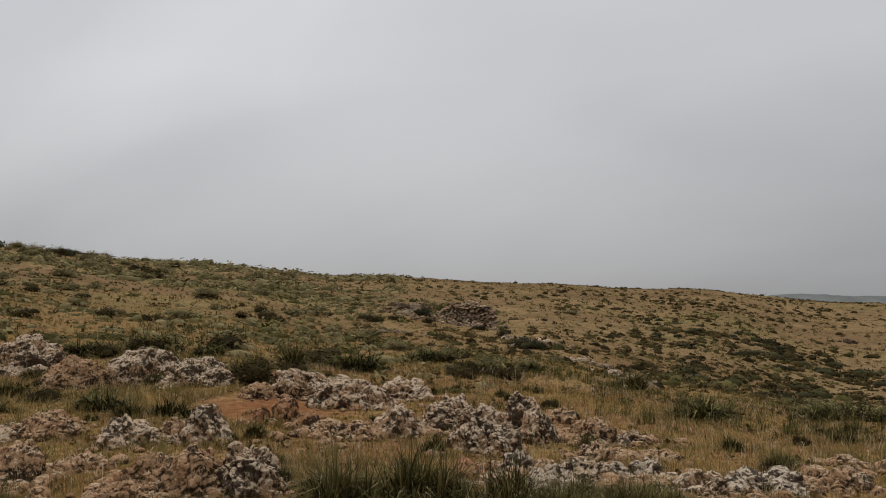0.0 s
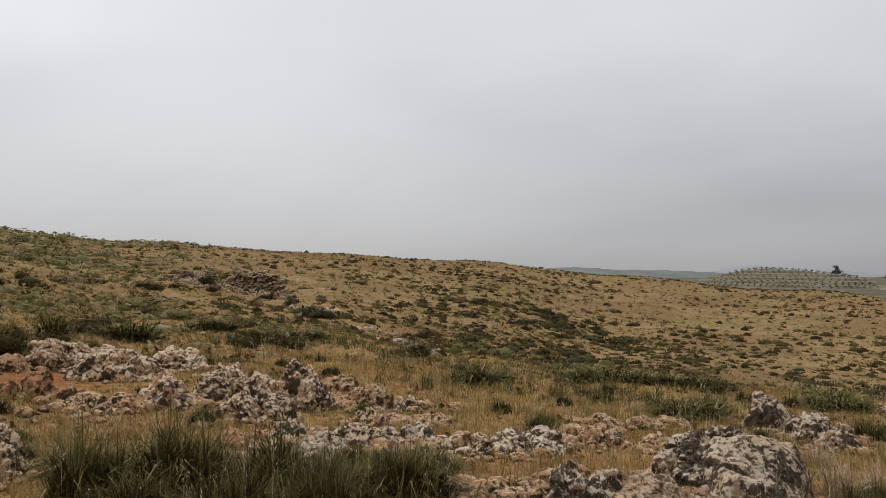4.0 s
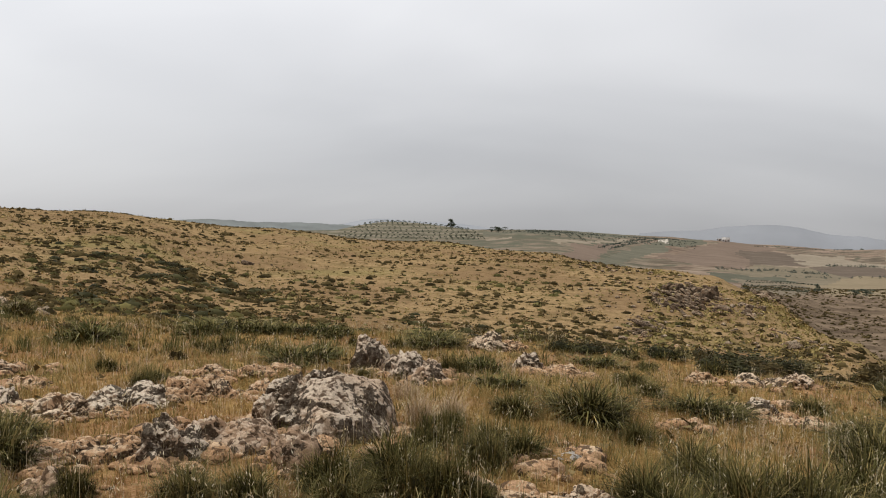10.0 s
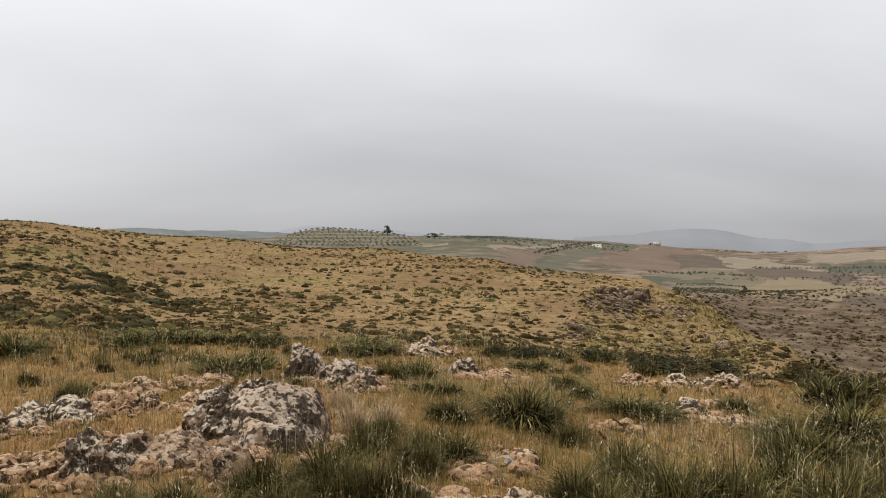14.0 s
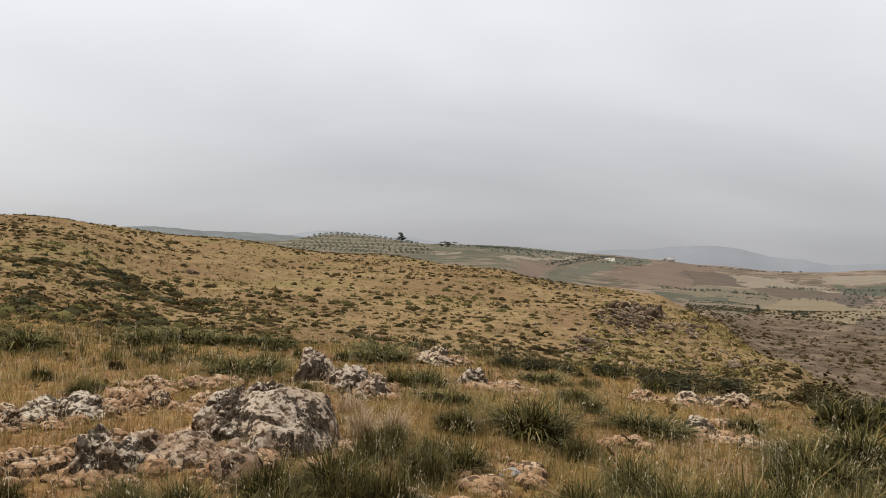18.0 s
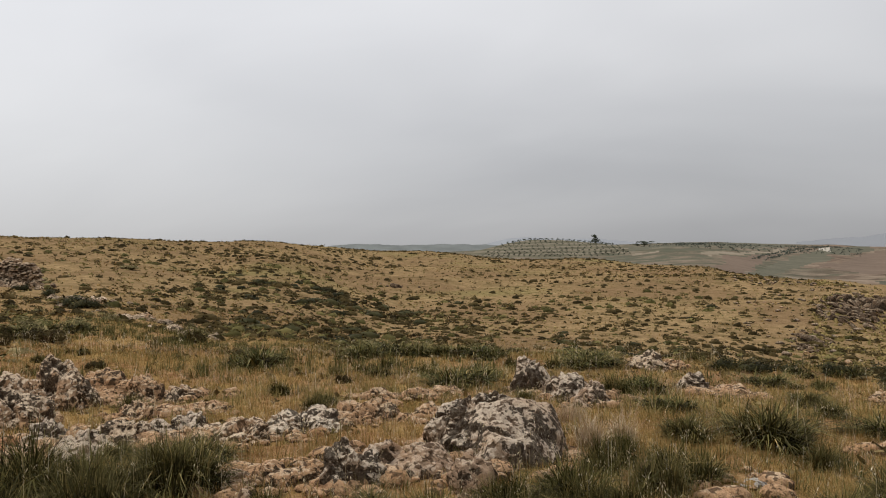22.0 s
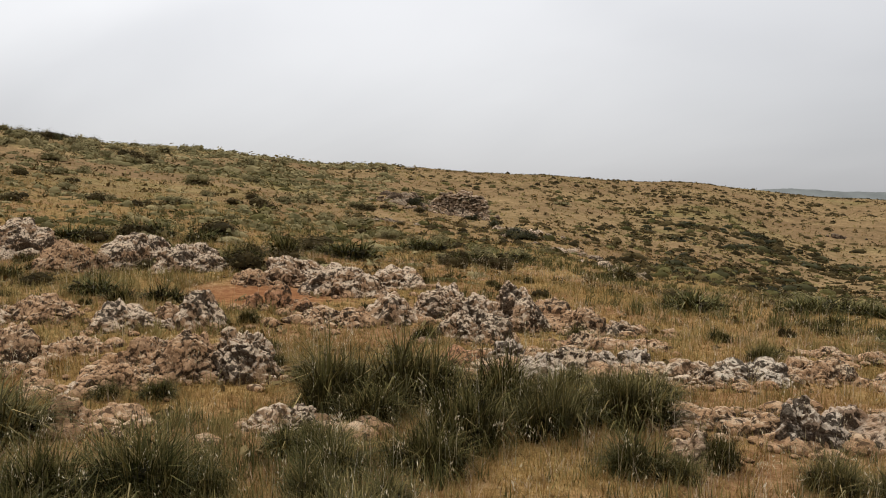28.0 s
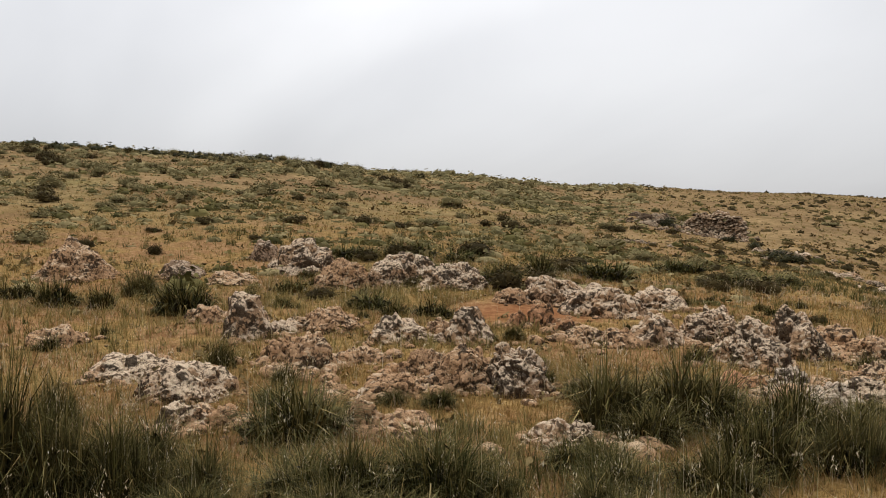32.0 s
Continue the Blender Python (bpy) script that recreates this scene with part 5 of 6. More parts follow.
tussock(2.16, 9.27, 0.91, 0.24)
tussock(1.61, 11.52, 0.56, 0.25, "half-dry green tussock with bleached blades", TUSSOCKS_DRY)
tussock(3.61, 10.22, 0.48, 0.22)
tussock(4.98, 10.67, 0.99, 0.48)
tussock(-0.16, 6.57, 0.38, 0.30)
tussock(-0.54, 7.27, 0.27, 0.22, "half-dry green tussock with bleached blades", TUSSOCKS_DRY)
tussock(1.10, 7.59, 0.34, 0.26, "half-dry green tussock with bleached blades", TUSSOCKS_DRY)
tussock(-0.99, 4.94, 0.43, 0.28, "half-dry green tussock with bleached blades", TUSSOCKS_DRY)
tussock(-0.60, 4.99, 0.43, 0.37, "half-dry green tussock with bleached blades", TUSSOCKS_DRY)
tussock(-0.36, 5.08, 0.38, 0.38)
tussock(1.39, 6.44, 0.52, 0.30)
tussock(0.90, 5.33, 0.53, 0.38)
tussock(1.41, 5.36, 0.59, 0.47)
tussock(1.87, 5.54, 0.71, 0.48)
tussock(2.40, 5.98, 0.64, 0.44)
tussock(3.18, 7.41, 0.78, 0.36)
tussock(4.06, 8.00, 1.16, 0.46)
tussock(3.10, 5.89, 0.69, 0.55)
tussock(2.66, 5.66, 0.52, 0.42)
tussock(4.24, 7.17, 0.82, 0.60)
tussock(6.04, 11.38, 0.60, 0.38)
tussock(-20.31, 8.63, 1.71, 0.50, "soft green grass clump behind the ledges", TUSSOCKS_GREEN)
tussock(-20.06, 10.22, 1.66, 0.60, "soft green grass clump behind the ledges", TUSSOCKS_GREEN)
tussock(-18.65, 10.97, 1.20, 0.50, "soft green grass clump behind the ledges", TUSSOCKS_GREEN)
tussock(-15.84, 11.24, 0.82, 0.61, "dark green grass clump on the shelf", TUSSOCKS_FAR)
tussock(-14.06, 8.96, 0.98, 0.64, "soft green grass clump behind the ledges", TUSSOCKS_GREEN)
tussock(-15.93, 13.14, 1.80, 0.66, "soft green grass clump behind the ledges", TUSSOCKS_GREEN)
tussock(-15.24, 16.65, 1.51, 0.39, "soft green grass clump behind the ledges", TUSSOCKS_GREEN)
tussock(-15.71, 19.38, 1.80, 0.43, "soft green grass clump behind the ledges", TUSSOCKS_GREEN)
tussock(-17.82, 17.72, 1.90, 0.48, "soft green grass clump behind the ledges", TUSSOCKS_GREEN)
tussock(-12.71, 5.47, 0.90, 0.36, "soft green grass clump behind the ledges", TUSSOCKS_GREEN)
tussock(-15.74, 5.27, 0.65, 0.51, "soft green grass clump behind the ledges", TUSSOCKS_GREEN)
tussock(-13.09, 21.10, 1.22, 0.54, "dark green grass clump on the shelf", TUSSOCKS_FAR)
tussock(-7.32, 13.95, 1.32, 0.48, "soft green grass clump behind the ledges", TUSSOCKS_GREEN)
tussock(-5.67, 14.96, 0.89, 0.35, "soft green grass clump behind the ledges", TUSSOCKS_GREEN)
tussock(-5.09, 15.80, 1.03, 0.37, "dark green grass clump on the shelf", TUSSOCKS_FAR)
tussock(-4.31, 15.71, 0.50, 0.28, "dark green grass clump on the shelf", TUSSOCKS_FAR)
tussock(-3.44, 15.74, 0.92, 0.29, "soft green grass clump behind the ledges", TUSSOCKS_GREEN)
tussock(-2.91, 11.26, 1.13, 0.34, "soft green grass clump behind the ledges", TUSSOCKS_GREEN)
tussock(-1.61, 15.23, 1.18, 0.24, "soft green grass clump behind the ledges", TUSSOCKS_GREEN)
tussock(-0.45, 11.38, 0.76, 0.32, "soft green grass clump behind the ledges", TUSSOCKS_GREEN)
tussock(-1.56, 15.95, 1.06, 0.22, "soft green grass clump behind the ledges", TUSSOCKS_GREEN)
tussock(-5.94, 17.20, 1.90, 0.29, "dark green grass clump on the shelf", TUSSOCKS_FAR)
tussock(-4.15, 15.65, 1.28, 0.27, "soft green grass clump behind the ledges", TUSSOCKS_GREEN)
tussock(-0.10, 9.42, 0.63, 0.26, "soft green grass clump behind the ledges", TUSSOCKS_GREEN)
tussock(1.42, 14.12, 0.85, 0.26, "soft green grass clump behind the ledges", TUSSOCKS_GREEN)
tussock(2.92, 15.71, 0.64, 0.23, "dark green grass clump on the shelf", TUSSOCKS_FAR)
tussock(3.45, 8.54, 0.62, 0.31, "half-dry green tussock with bleached blades", TUSSOCKS_DRY)
tussock(1.00, 5.03, 0.43, 0.30)
tussock(1.97, 5.37, 0.53, 0.41)
tussock(2.52, 5.36, 0.55, 0.38)
tussock(2.90, 5.34, 0.51, 0.40)
tussock(-0.24, 5.08, 0.32, 0.23, "half-dry green tussock with bleached blades", TUSSOCKS_DRY)
tussock(-5.98, -0.20, 0.63, 1.04, "dark green tussock of stiff grass with dry tips", TUSSOCKS)
tussock(-5.82, 0.08, 0.55, 0.72, "dark green tussock of stiff grass with dry tips", TUSSOCKS)
tussock(-5.58, 0.39, 0.46, 0.58, "dark green tussock of stiff grass with dry tips", TUSSOCKS)
tussock(-4.83, 1.59, 0.53, 0.41, "dark green tussock of stiff grass with dry tips", TUSSOCKS)
tussock(-4.26, 4.66, 0.67, 0.54, "dark green tussock of stiff grass with dry tips", TUSSOCKS)
tussock(-3.74, 4.65, 0.59, 0.42, "dark green tussock of stiff grass with dry tips", TUSSOCKS)
tussock(-3.43, 5.11, 0.65, 0.43, "dark green tussock of stiff grass with dry tips", TUSSOCKS)
tussock(0.05, 6.38, 0.48, 0.29, "dark green tussock of stiff grass with dry tips", TUSSOCKS)
tussock(-14.07, 2.88, 0.86, 0.52)
tussock(-17.56, 2.82, 0.77, 0.46)
tussock(-16.68, 1.27, 0.90, 0.40)
tussock(-17.74, 0.72, 0.73, 0.44)
tussock(-16.08, 11.55, 0.79, 0.53)
tussock(-11.48, 5.97, 0.69, 0.34)
tussock(-11.71, 5.41, 0.60, 0.26)
tussock(-5.61, 15.79, 1.37, 0.30)
tussock(-4.66, 15.67, 0.63, 0.25)
tussock(-1.38, 15.14, 1.02, 0.18)
tussock(-0.49, 13.11, 0.53, 0.25)
tussock(0.88, 15.53, 0.63, 0.19)
tussock(2.14, 15.50, 0.52, 0.19)
tussock(-3.30, 15.12, 0.51, 0.20)
tussock(-6.97, 14.19, 0.44, 0.23)
tussock(-0.85, 7.33, 0.43, 0.36, "fluffy bleached dry grass beside a limestone block", TUSSOCKS_FLUFF)
tussock(-0.58, 7.68, 0.39, 0.29, "fluffy bleached dry grass beside a limestone block", TUSSOCKS_FLUFF)
tussock(-1.06, 8.51, 0.33, 0.30, "fluffy bleached dry grass beside a limestone block", TUSSOCKS_FLUFF)

shrub(4.06, 14.28, 1.55, 0.34)
shrub(1.59, 16.30, 0.99, 0.26)
shrub(3.06, 16.17, 0.88, 0.20)
shrub(24.04, 53.80, 3.30, 1.54)
shrub(3.70, 16.33, 0.66, 0.29)
shrub(14.11, 42.05, 1.71, 0.69)
shrub(-19.75, 8.65, 1.28, 0.40)
shrub(-19.71, 9.92, 1.32, 0.53)
shrub(-14.33, 9.35, 1.03, 0.50)
shrub(-25.81, 22.42, 1.80, 0.63)
shrub(-33.97, 26.20, 1.71, 0.74)
shrub(-17.50, 13.38, 1.75, 0.53)
shrub(-19.92, 12.35, 1.88, 0.56)
shrub(-16.60, 14.50, 0.87, 0.35)
shrub(-43.81, 7.38, 1.38, 0.66)
shrub(-37.59, 6.70, 1.19, 0.43)
shrub(-56.11, 8.12, 2.10, 0.77)
shrub(-68.85, 20.57, 2.79, 1.02)
shrub(-63.84, 23.57, 2.68, 0.98)
shrub(-68.46, 29.49, 1.98, 0.99)
shrub(-62.78, 46.14, 1.14, 0.73)
shrub(-26.61, 1.48, 1.42, 0.63)
shrub(-32.87, 2.31, 0.98, 0.35)
shrub(-24.90, 2.86, 0.91, 0.40)
shrub(-22.84, 4.19, 0.73, 0.35)
shrub(-33.26, 28.76, 1.16, 0.52)
shrub(-27.96, 22.48, 1.09, 0.43)
shrub(-44.62, 30.33, 1.80, 0.72)
shrub(-30.09, 16.57, 1.84, 0.46)
shrub(-39.02, 15.92, 1.67, 0.50)
shrub(-16.31, 20.59, 0.99, 0.43)
shrub(-15.22, 17.34, 1.03, 0.38)
shrub(-15.47, 16.77, 0.88, 0.38)
shrub(-34.92, 49.82, 1.86, 0.37)
shrub(-22.78, 28.82, 1.15, 0.41)
shrub(-20.57, 21.51, 1.15, 0.46)
shrub(-18.78, 18.34, 0.85, 0.38)
shrub(-17.00, 12.23, 0.92, 0.53)
shrub(-13.14, 8.35, 1.06, 0.58)
shrub(-13.56, 14.54, 0.79, 0.42)
shrub(-13.36, 15.85, 1.39, 0.50)
shrub(-12.98, 21.01, 0.93, 0.40)
shrub(-8.98, 11.61, 0.49, 0.22)
shrub(-4.54, 11.16, 0.29, 0.19)
shrub(-25.57, 21.81, 1.31, 0.52)
shrub(-31.20, 21.39, 1.18, 0.42)
shrub(-27.18, 21.77, 1.12, 0.45)
shrub(-32.86, 20.01, 0.94, 0.42)
shrub(-11.87, 33.36, 2.54, 0.60)
shrub(-10.36, 35.32, 1.42, 0.62)
shrub(-3.96, 15.64, 0.61, 0.20)
shrub(-8.62, 16.02, 1.10, 0.32)
for head, r, w, h in ((4.6, 21, 1.5, 0.8), (6.4, 21.5, 1.6, 0.85), (8.2, 21, 1.2, 0.7), (11.8, 20.5, 1.3, 0.8), (13.2, 20, 1.8, 0.95), (14.8, 19.5, 1.9, 1.05), (16.3, 19.5, 1.9, 1.0), (18.0, 19, 1.7, 0.9), (19.6, 18.5, 1.4, 0.8)):
    shrub(r * math.sin(radians(head)), r * math.cos(radians(head)), w, h * 0.7, SHRUBS_DARK, "dense dark green shrub in the gully")
shrub(3.35, 14.31, 0.84, 0.38, SHRUBS_DARK, "dense blackish-green bush in the gully")
shrub(3.74, 14.03, 0.93, 0.32, SHRUBS_DARK, "dense blackish-green bush in the gully")
shrub(4.41, 14.56, 0.96, 0.36, SHRUBS_DARK, "dense blackish-green bush in the gully")
shrub(13.75, 41.41, 1.82, 1.03, SHRUBS_DARK, "dense blackish-green bush in the gully")
shrub(2.78, 15.95, 0.71, 0.27, SHRUBS_DARK, "dense blackish-green bush in the gully")
shrub(1.41, 15.51, 0.80, 0.29, SHRUBS_DARK, "dense blackish-green bush in the gully")
shrub(0.89, 15.45, 0.69, 0.29, SHRUBS_DARK, "dense blackish-green bush in the gully")
shrub(2.07, 15.76, 0.70, 0.24, SHRUBS_DARK, "dense blackish-green bush in the gully")
shrub(5.44, 12.3, 0.7, 0.4, SHRUBS_DARK, "dense blackish-green bush in the gully")
shrub(5.95, 12.2, 0.70, 0.45, SHRUBS_DARK, "dense blackish-green bush in the gully")
shrub(15.85, 38.65, 1.69, 0.96, SHRUBS_DARK, "dense blackish-green bush in the gully")
shrub(6.7, 15.0, 1.5, 0.8)
shrub(7.7, 14.6, 1.7, 0.95)
shrub(8.7, 14.2, 1.5, 0.9)
shrub(7.2, 16.4, 1.8, 1.1)
shrub(5.6, 18.5, 1.4, 0.7)


# smaller tussocks between the large ones
rng = random.Random(23)
placed = 0
while placed < 80:
    head, r = rng.uniform(-92, 36), 6.0 + 13 * rng.random() ** 0.8
    x, y = r * math.sin(radians(head)), r * math.cos(radians(head))
    if value_noise(x * 0.3, y * 0.3, 14) < -0.05 or math.hypot(x + 11, y - 7.35) < 1.3 or any(math.hypot(x - a, y - b) < c * 0.5 for a, b, c in ROCK_PLAN):
        continue
    w = rng.uniform(0.18, 0.42)
    tussock(x, y, w, w * rng.uniform(0.5, 0.8), "small green tussock among dry straw")
    placed += 1


# half-dry clumps that close the ground in the western foreground
rng = random.Random(61)
placed = 0
while placed < 22:
    head, r = rng.uniform(-98, -50), rng.uniform(3.7, 5.6)
    x, y = r * math.sin(radians(head)), r * math.cos(radians(head))
    if any(math.hypot(x - a, y - b) < c * 0.6 for a, b, c in ROCK_PLAN):
        continue
    w = rng.uniform(0.3, 0.6)
    tussock(x, y, w, w * rng.uniform(0.55, 0.75), "half-dry green tussock in weedy ground", TUSSOCKS_DRY)
    placed += 1


# shrubs that thicken towards the top of the western hill
rng = random.Random(7)
placed = 0
while placed < 150:
    head, r = rng.uniform(-96, -52), rng.uniform(34, 98)
    if rng.random() > min(1, ((r - 30) / 50)) * (1 if head < -62 else 0.35):
        continue
    x, y = r * math.sin(radians(head)), r * math.cos(radians(head))
    w = rng.uniform(0.8, 2.0)
    shrub(x, y, w, w * rng.uniform(0.35, 0.55), SHRUBS_GREY if rng.random() < 0.7 else SHRUBS, "grey-green rounded shrub on the hilltop slope", "hilltop shrubs")
    placed += 1
# green growth between the ledges and the western hill
placed = 0
while placed < 55:
    head, r = rng.uniform(-96, -30), rng.uniform(15, 46)
    x, y = r * math.sin(radians(head)), r * math.cos(radians(head))
    if value_noise(x * 0.16, y * 0.16, 4) < -0.1:
        continue
    w = rng.uniform(0.5, 1.3)
    shrub(x, y, w, w * rng.uniform(0.3, 0.45), SHRUBS_GREY if rng.random() < 0.4 else SHRUBS, "low spreading green shrub in dry grass", "low shrubs")
    placed += 1


for head, r, w, h in ((-45.0, 50.0, 1.3, 0.7), (-44.3, 48.2, 1.0, 0.45), (-38.4, 37.0, 2.0, 0.6), (-39.7, 41.8, 1.1, 0.5), (-37.4, 36.2, 1.4, 0.45), (-41.2, 44.0, 0.9, 0.4)):
    shrub(r * math.sin(radians(head)), r * math.cos(radians(head)), w, h, SHRUBS_DARK, "dark green shrub growing below the ruined wall")


def field_of(n, head_lo, head_hi, r_lo, r_hi, seed, keep=None):
    """Random plan points in a sector of the place."""
    g = np.random.default_rng(seed)
    h = np.radians(g.uniform(head_lo, head_hi, n))
    r = np.sqrt(g.uniform(r_lo ** 2, r_hi ** 2, n))
    x, y = r * np.sin(h), r * np.cos(h)
    if keep is not None:
        k = keep(x, y, r, np.degrees(h), g)
        x, y = x[k], y[k]
    return x, y, relief(x, y), g


# cushions of scrub over the golden slope
def on_slope(x, y, r, h, g):
    lim = np.where(h > 8, 92 - (h - 8) * 2.6, 150)
    patch = fractal(x * 0.05, y * 0.05, 33, 3) + 0.35 * fractal(x * 0.3, y * 0.3, 12, 2)
    thin = np.where((h < -30) & (r < 50), 0.5, 1.0)
    return (r < lim) & (g.uniform(0, 1, len(x)) < thin * np.clip(0.45 + 1.3 * patch, 0.06, 1) * np.clip(1.25 - r / 150, 0.25, 1))


def scrub(name, n, head_lo, head_hi, r_lo, r_hi, seed, keep, small, large, per, leaf, mat, label, wider=0.3, body=0.7):
    x, y, z, g = field_of(n, head_lo, head_hi, r_lo, r_hi, seed, keep)
    w = small + (large - small) * g.uniform(0, 1, len(x)) ** 1.8
    c, tall = np.stack([x, y, z - 0.04], -1), w * g.uniform(0.28, 0.55, len(x))
    v, q = bush_cloud(c, w, tall, per, leaf, g)
    v2, q2 = domes(c, w * body, tall * body * 0.95, g)
    # cushions spread along the slope more than up it
    for pts_, times in ((v, per * 4), (v2, 28)):
        mid_ = np.repeat(c, times, 0)
        t_ = np.stack([mid_[:, 1], -mid_[:, 0]], -1) / np.hypot(mid_[:, 0], mid_[:, 1])[:, None]
        along_ = ((pts_[:, :2] - mid_[:, :2]) * t_).sum(1)
        pts_[:, :2] += t_ * (along_ * np.repeat(g.uniform(0, 2 * wider, len(c)), times))[:, None]
    return tagged(put(name, make_mesh(name, np.concatenate([v, v2]), np.concatenate([q, q2 + len(v)])), mat), label, "scrub", kind="stuff")


scrub("slope_scrub", 7500, -50, 21, 28, 62, 5, on_slope, 0.12, 0.62, 18, 0.17, SHRUB, "scattered dark cushions of scrub on the golden slope", body=0.86)
scrub("slope_scrub", 16000, -50, 21, 62, 155, 15, on_slope, 0.16, 0.75, 7, 0.2, SHRUB, "scattered dark cushions of scrub high on the slope", body=0.86)
scrub("slope_scrub", 1500, -50, 12, 30, 75, 17, on_slope, 0.25, 0.8, 18, 0.16, SHRUB_OLIVE, "green patches of scrub along the slope", body=0.86)



def on_mat(x, y, r, h, g):
    return g.uniform(0, 1, len(x)) < np.clip(0.5 + 2.2 * fractal(x * 0.25, y * 0.25, 91, 3), 0, 1)


def on_belt(x, y, r, h, g):
    patch = fractal(x * 0.09, y * 0.09, 37, 3) + 0.5 * fractal(x * 0.4, y * 0.4, 14, 2)
    return g.uniform(0, 1, len(x)) < np.clip(0.25 + 2.2 * patch, 0, 1) * np.clip(1 - np.abs(r - 50) / 22, 0, 1)


scrub("slope_scrub", 3600, -31, 12, 32, 72, 19, on_belt, 0.2, 0.8, 20, 0.16, SHRUB, "thick belt of dark scrub low on the slope", 0.5, 0.88)
scrub("slope_scrub", 900, -30, 4, 32, 66, 20, on_belt, 0.3, 0.95, 22, 0.15, SHRUB_DARK, "blackish green scrub in the belt low on the slope", 0.5, 0.88)

scrub("shoulder_scrub", 1500, 15, 31, 24, 80, 23, on_mat, 0.14, 0.7, 18, 0.17, SHRUB, "brown scrub over the eastern shoulder", 0.3, 0.86)
scrub("shoulder_scrub", 1500, 15, 31, 24, 80, 24, on_mat, 0.14, 0.6, 14, 0.2, STRAW_GREEN, "yellow-green tufts over the eastern shoulder", 0.3, 0.5)

# dead and half-green tufts everywhere between the cushions
x, y, z, g = field_of(25000, -100, 21, 30, 150, 44, lambda x, y, r, h, g: (r < np.where(h > 8, 92 - (h - 8) * 2.6, 150)) & (g.uniform(0, 1, len(x)) < np.clip(0.5 + fractal(x * 0.2, y * 0.2, 71, 3), 0.1, 1)))
w = g.uniform(0.12, 0.45, len(x))
v, q = bush_cloud(np.stack([x, y, z - 0.03], -1), w, w * 0.4, 6, 0.42, g)
tagged(put("dead_tufts", make_mesh("dead_tufts", v, q), DRY_TUFT), "brown dead tufts over the whole slope", "grass", kind="stuff")


x, y, z, g = field_of(19000, -100, 21, 22, 105, 48, lambda x, y, r, h, g: (r < np.where(h > 8, 92 - (h - 8) * 2.6, 150)) & (g.uniform(0, 1, len(x)) < np.clip(0.55 + 1.2 * fractal(x * 0.09, y * 0.09, 75, 3), 0.1, 1)))
w = g.uniform(0.1, 0.36, len(x))
v, q = bush_cloud(np.stack([x, y, z - 0.03], -1), w, w * 0.3, 6, 0.4, g)
tagged(put("green_tufts", make_mesh("green_tufts", v, q), STRAW_GREEN), "yellow-green tufts over the golden slope", "grass", kind="stuff")


def on_west(x, y, r, h, g):
    patch = fractal(x * 0.12, y * 0.12, 61, 3)
    return g.uniform(0, 1, len(x)) < np.clip(0.5 + 1.6 * patch, 0.05, 1) * np.clip(r / 45, 0.4, 1)


scrub("hill_scrub", 4300, -100, -40, 15, 60, 25, on_west, 0.16, 0.8, 24, 0.15, SHRUB_GREY, "grey-green low scrub over the western hillside", 0.45)
scrub("hill_scrub", 1700, -100, -40, 15, 60, 27, on_west, 0.25, 0.9, 30, 0.13, SHRUB_OLIVE, "green mats of low scrub over the western hillside", 0.5)
scrub("hill_scrub", 3800, -100, -46, 55, 112, 26, on_west, 0.3, 1.4, 16, 0.16, SHRUB_GREY, "grey-green scrub thickening towards the hilltop", 0.6)

scrub("hilltop_scrub", 520, -92, -66, 78, 108, 28, on_west, 0.6, 1.7, 26, 0.15, SHRUB_DARK, "dark rounded shrubs along the hilltop", 0.4, 0.85)

scrub("valley_scrub", 8500, 15, 34, 110, 330, 6, lambda x, y, r, h, g: g.uniform(0, 1, len(x)) < np.clip(0.45 + fractal(x * 0.02, y * 0.02, 8, 3), 0.1, 1),
      0.35, 1.5, 10, 0.17, SHRUB, "dark scrub dotted over the brown valley side")


# dry straw over the near ground
def straw_cover(name, n, lo, hi, length, width, seed, mat, label, thin=0.0, head_lo=-100, head_hi=42, tuft=5, grain=0.5):
    def keep(x, y, r, h, g):
        patch = fractal(x * grain, y * grain, 41 + seed, 3)
        hollow = np.hypot(x + 11.0, y - 7.35) > 1.35
        for rx_, ry_, rw_ in ROCK_PLAN:
            hollow &= (np.hypot(x - rx_, y - ry_) > rw_ * 0.42) & ((np.hypot(x - rx_, y - ry_) > rw_ * 0.75) | (g.uniform(0, 1, len(x)) < 0.5))
        return hollow & (g.uniform(0, 1, len(x)) < np.clip(0.75 + 1.2 * patch - thin, 0.05, 1))
    x, y, z, g = field_of(n, head_lo, head_hi, lo, hi, seed, keep)
    # blades stand together in small tufts
    t = tuft
    x, y, z = (np.repeat(k, t) for k in (x, y, z))
    m = len(x)
    x, y = x + g.normal(0, length * 0.14, m), y + g.normal(0, length * 0.14, m)
    root, a, lean = np.stack([x, y, z - 0.03], -1), g.uniform(0, 2 * np.pi, m), np.abs(g.normal(0.75, 0.5, m))
    tall, half = length * g.uniform(0.5, 1.3, m), width * g.uniform(0.35, 0.8, m)
    side_ = np.stack([np.cos(a) * half, -np.sin(a) * half, 0 * a], -1)
    tip = root + np.stack([np.sin(a) * np.sin(lean) * tall, np.cos(a) * np.sin(lean) * tall, np.cos(lean) * tall], -1)
    v = np.stack([root - side_, root + side_, tip], 1).reshape(-1, 3)
    return tagged(put(name, make_mesh(name, v, np.arange(3 * m).reshape(-1, 3)), mat), label, "grass", kind="stuff")


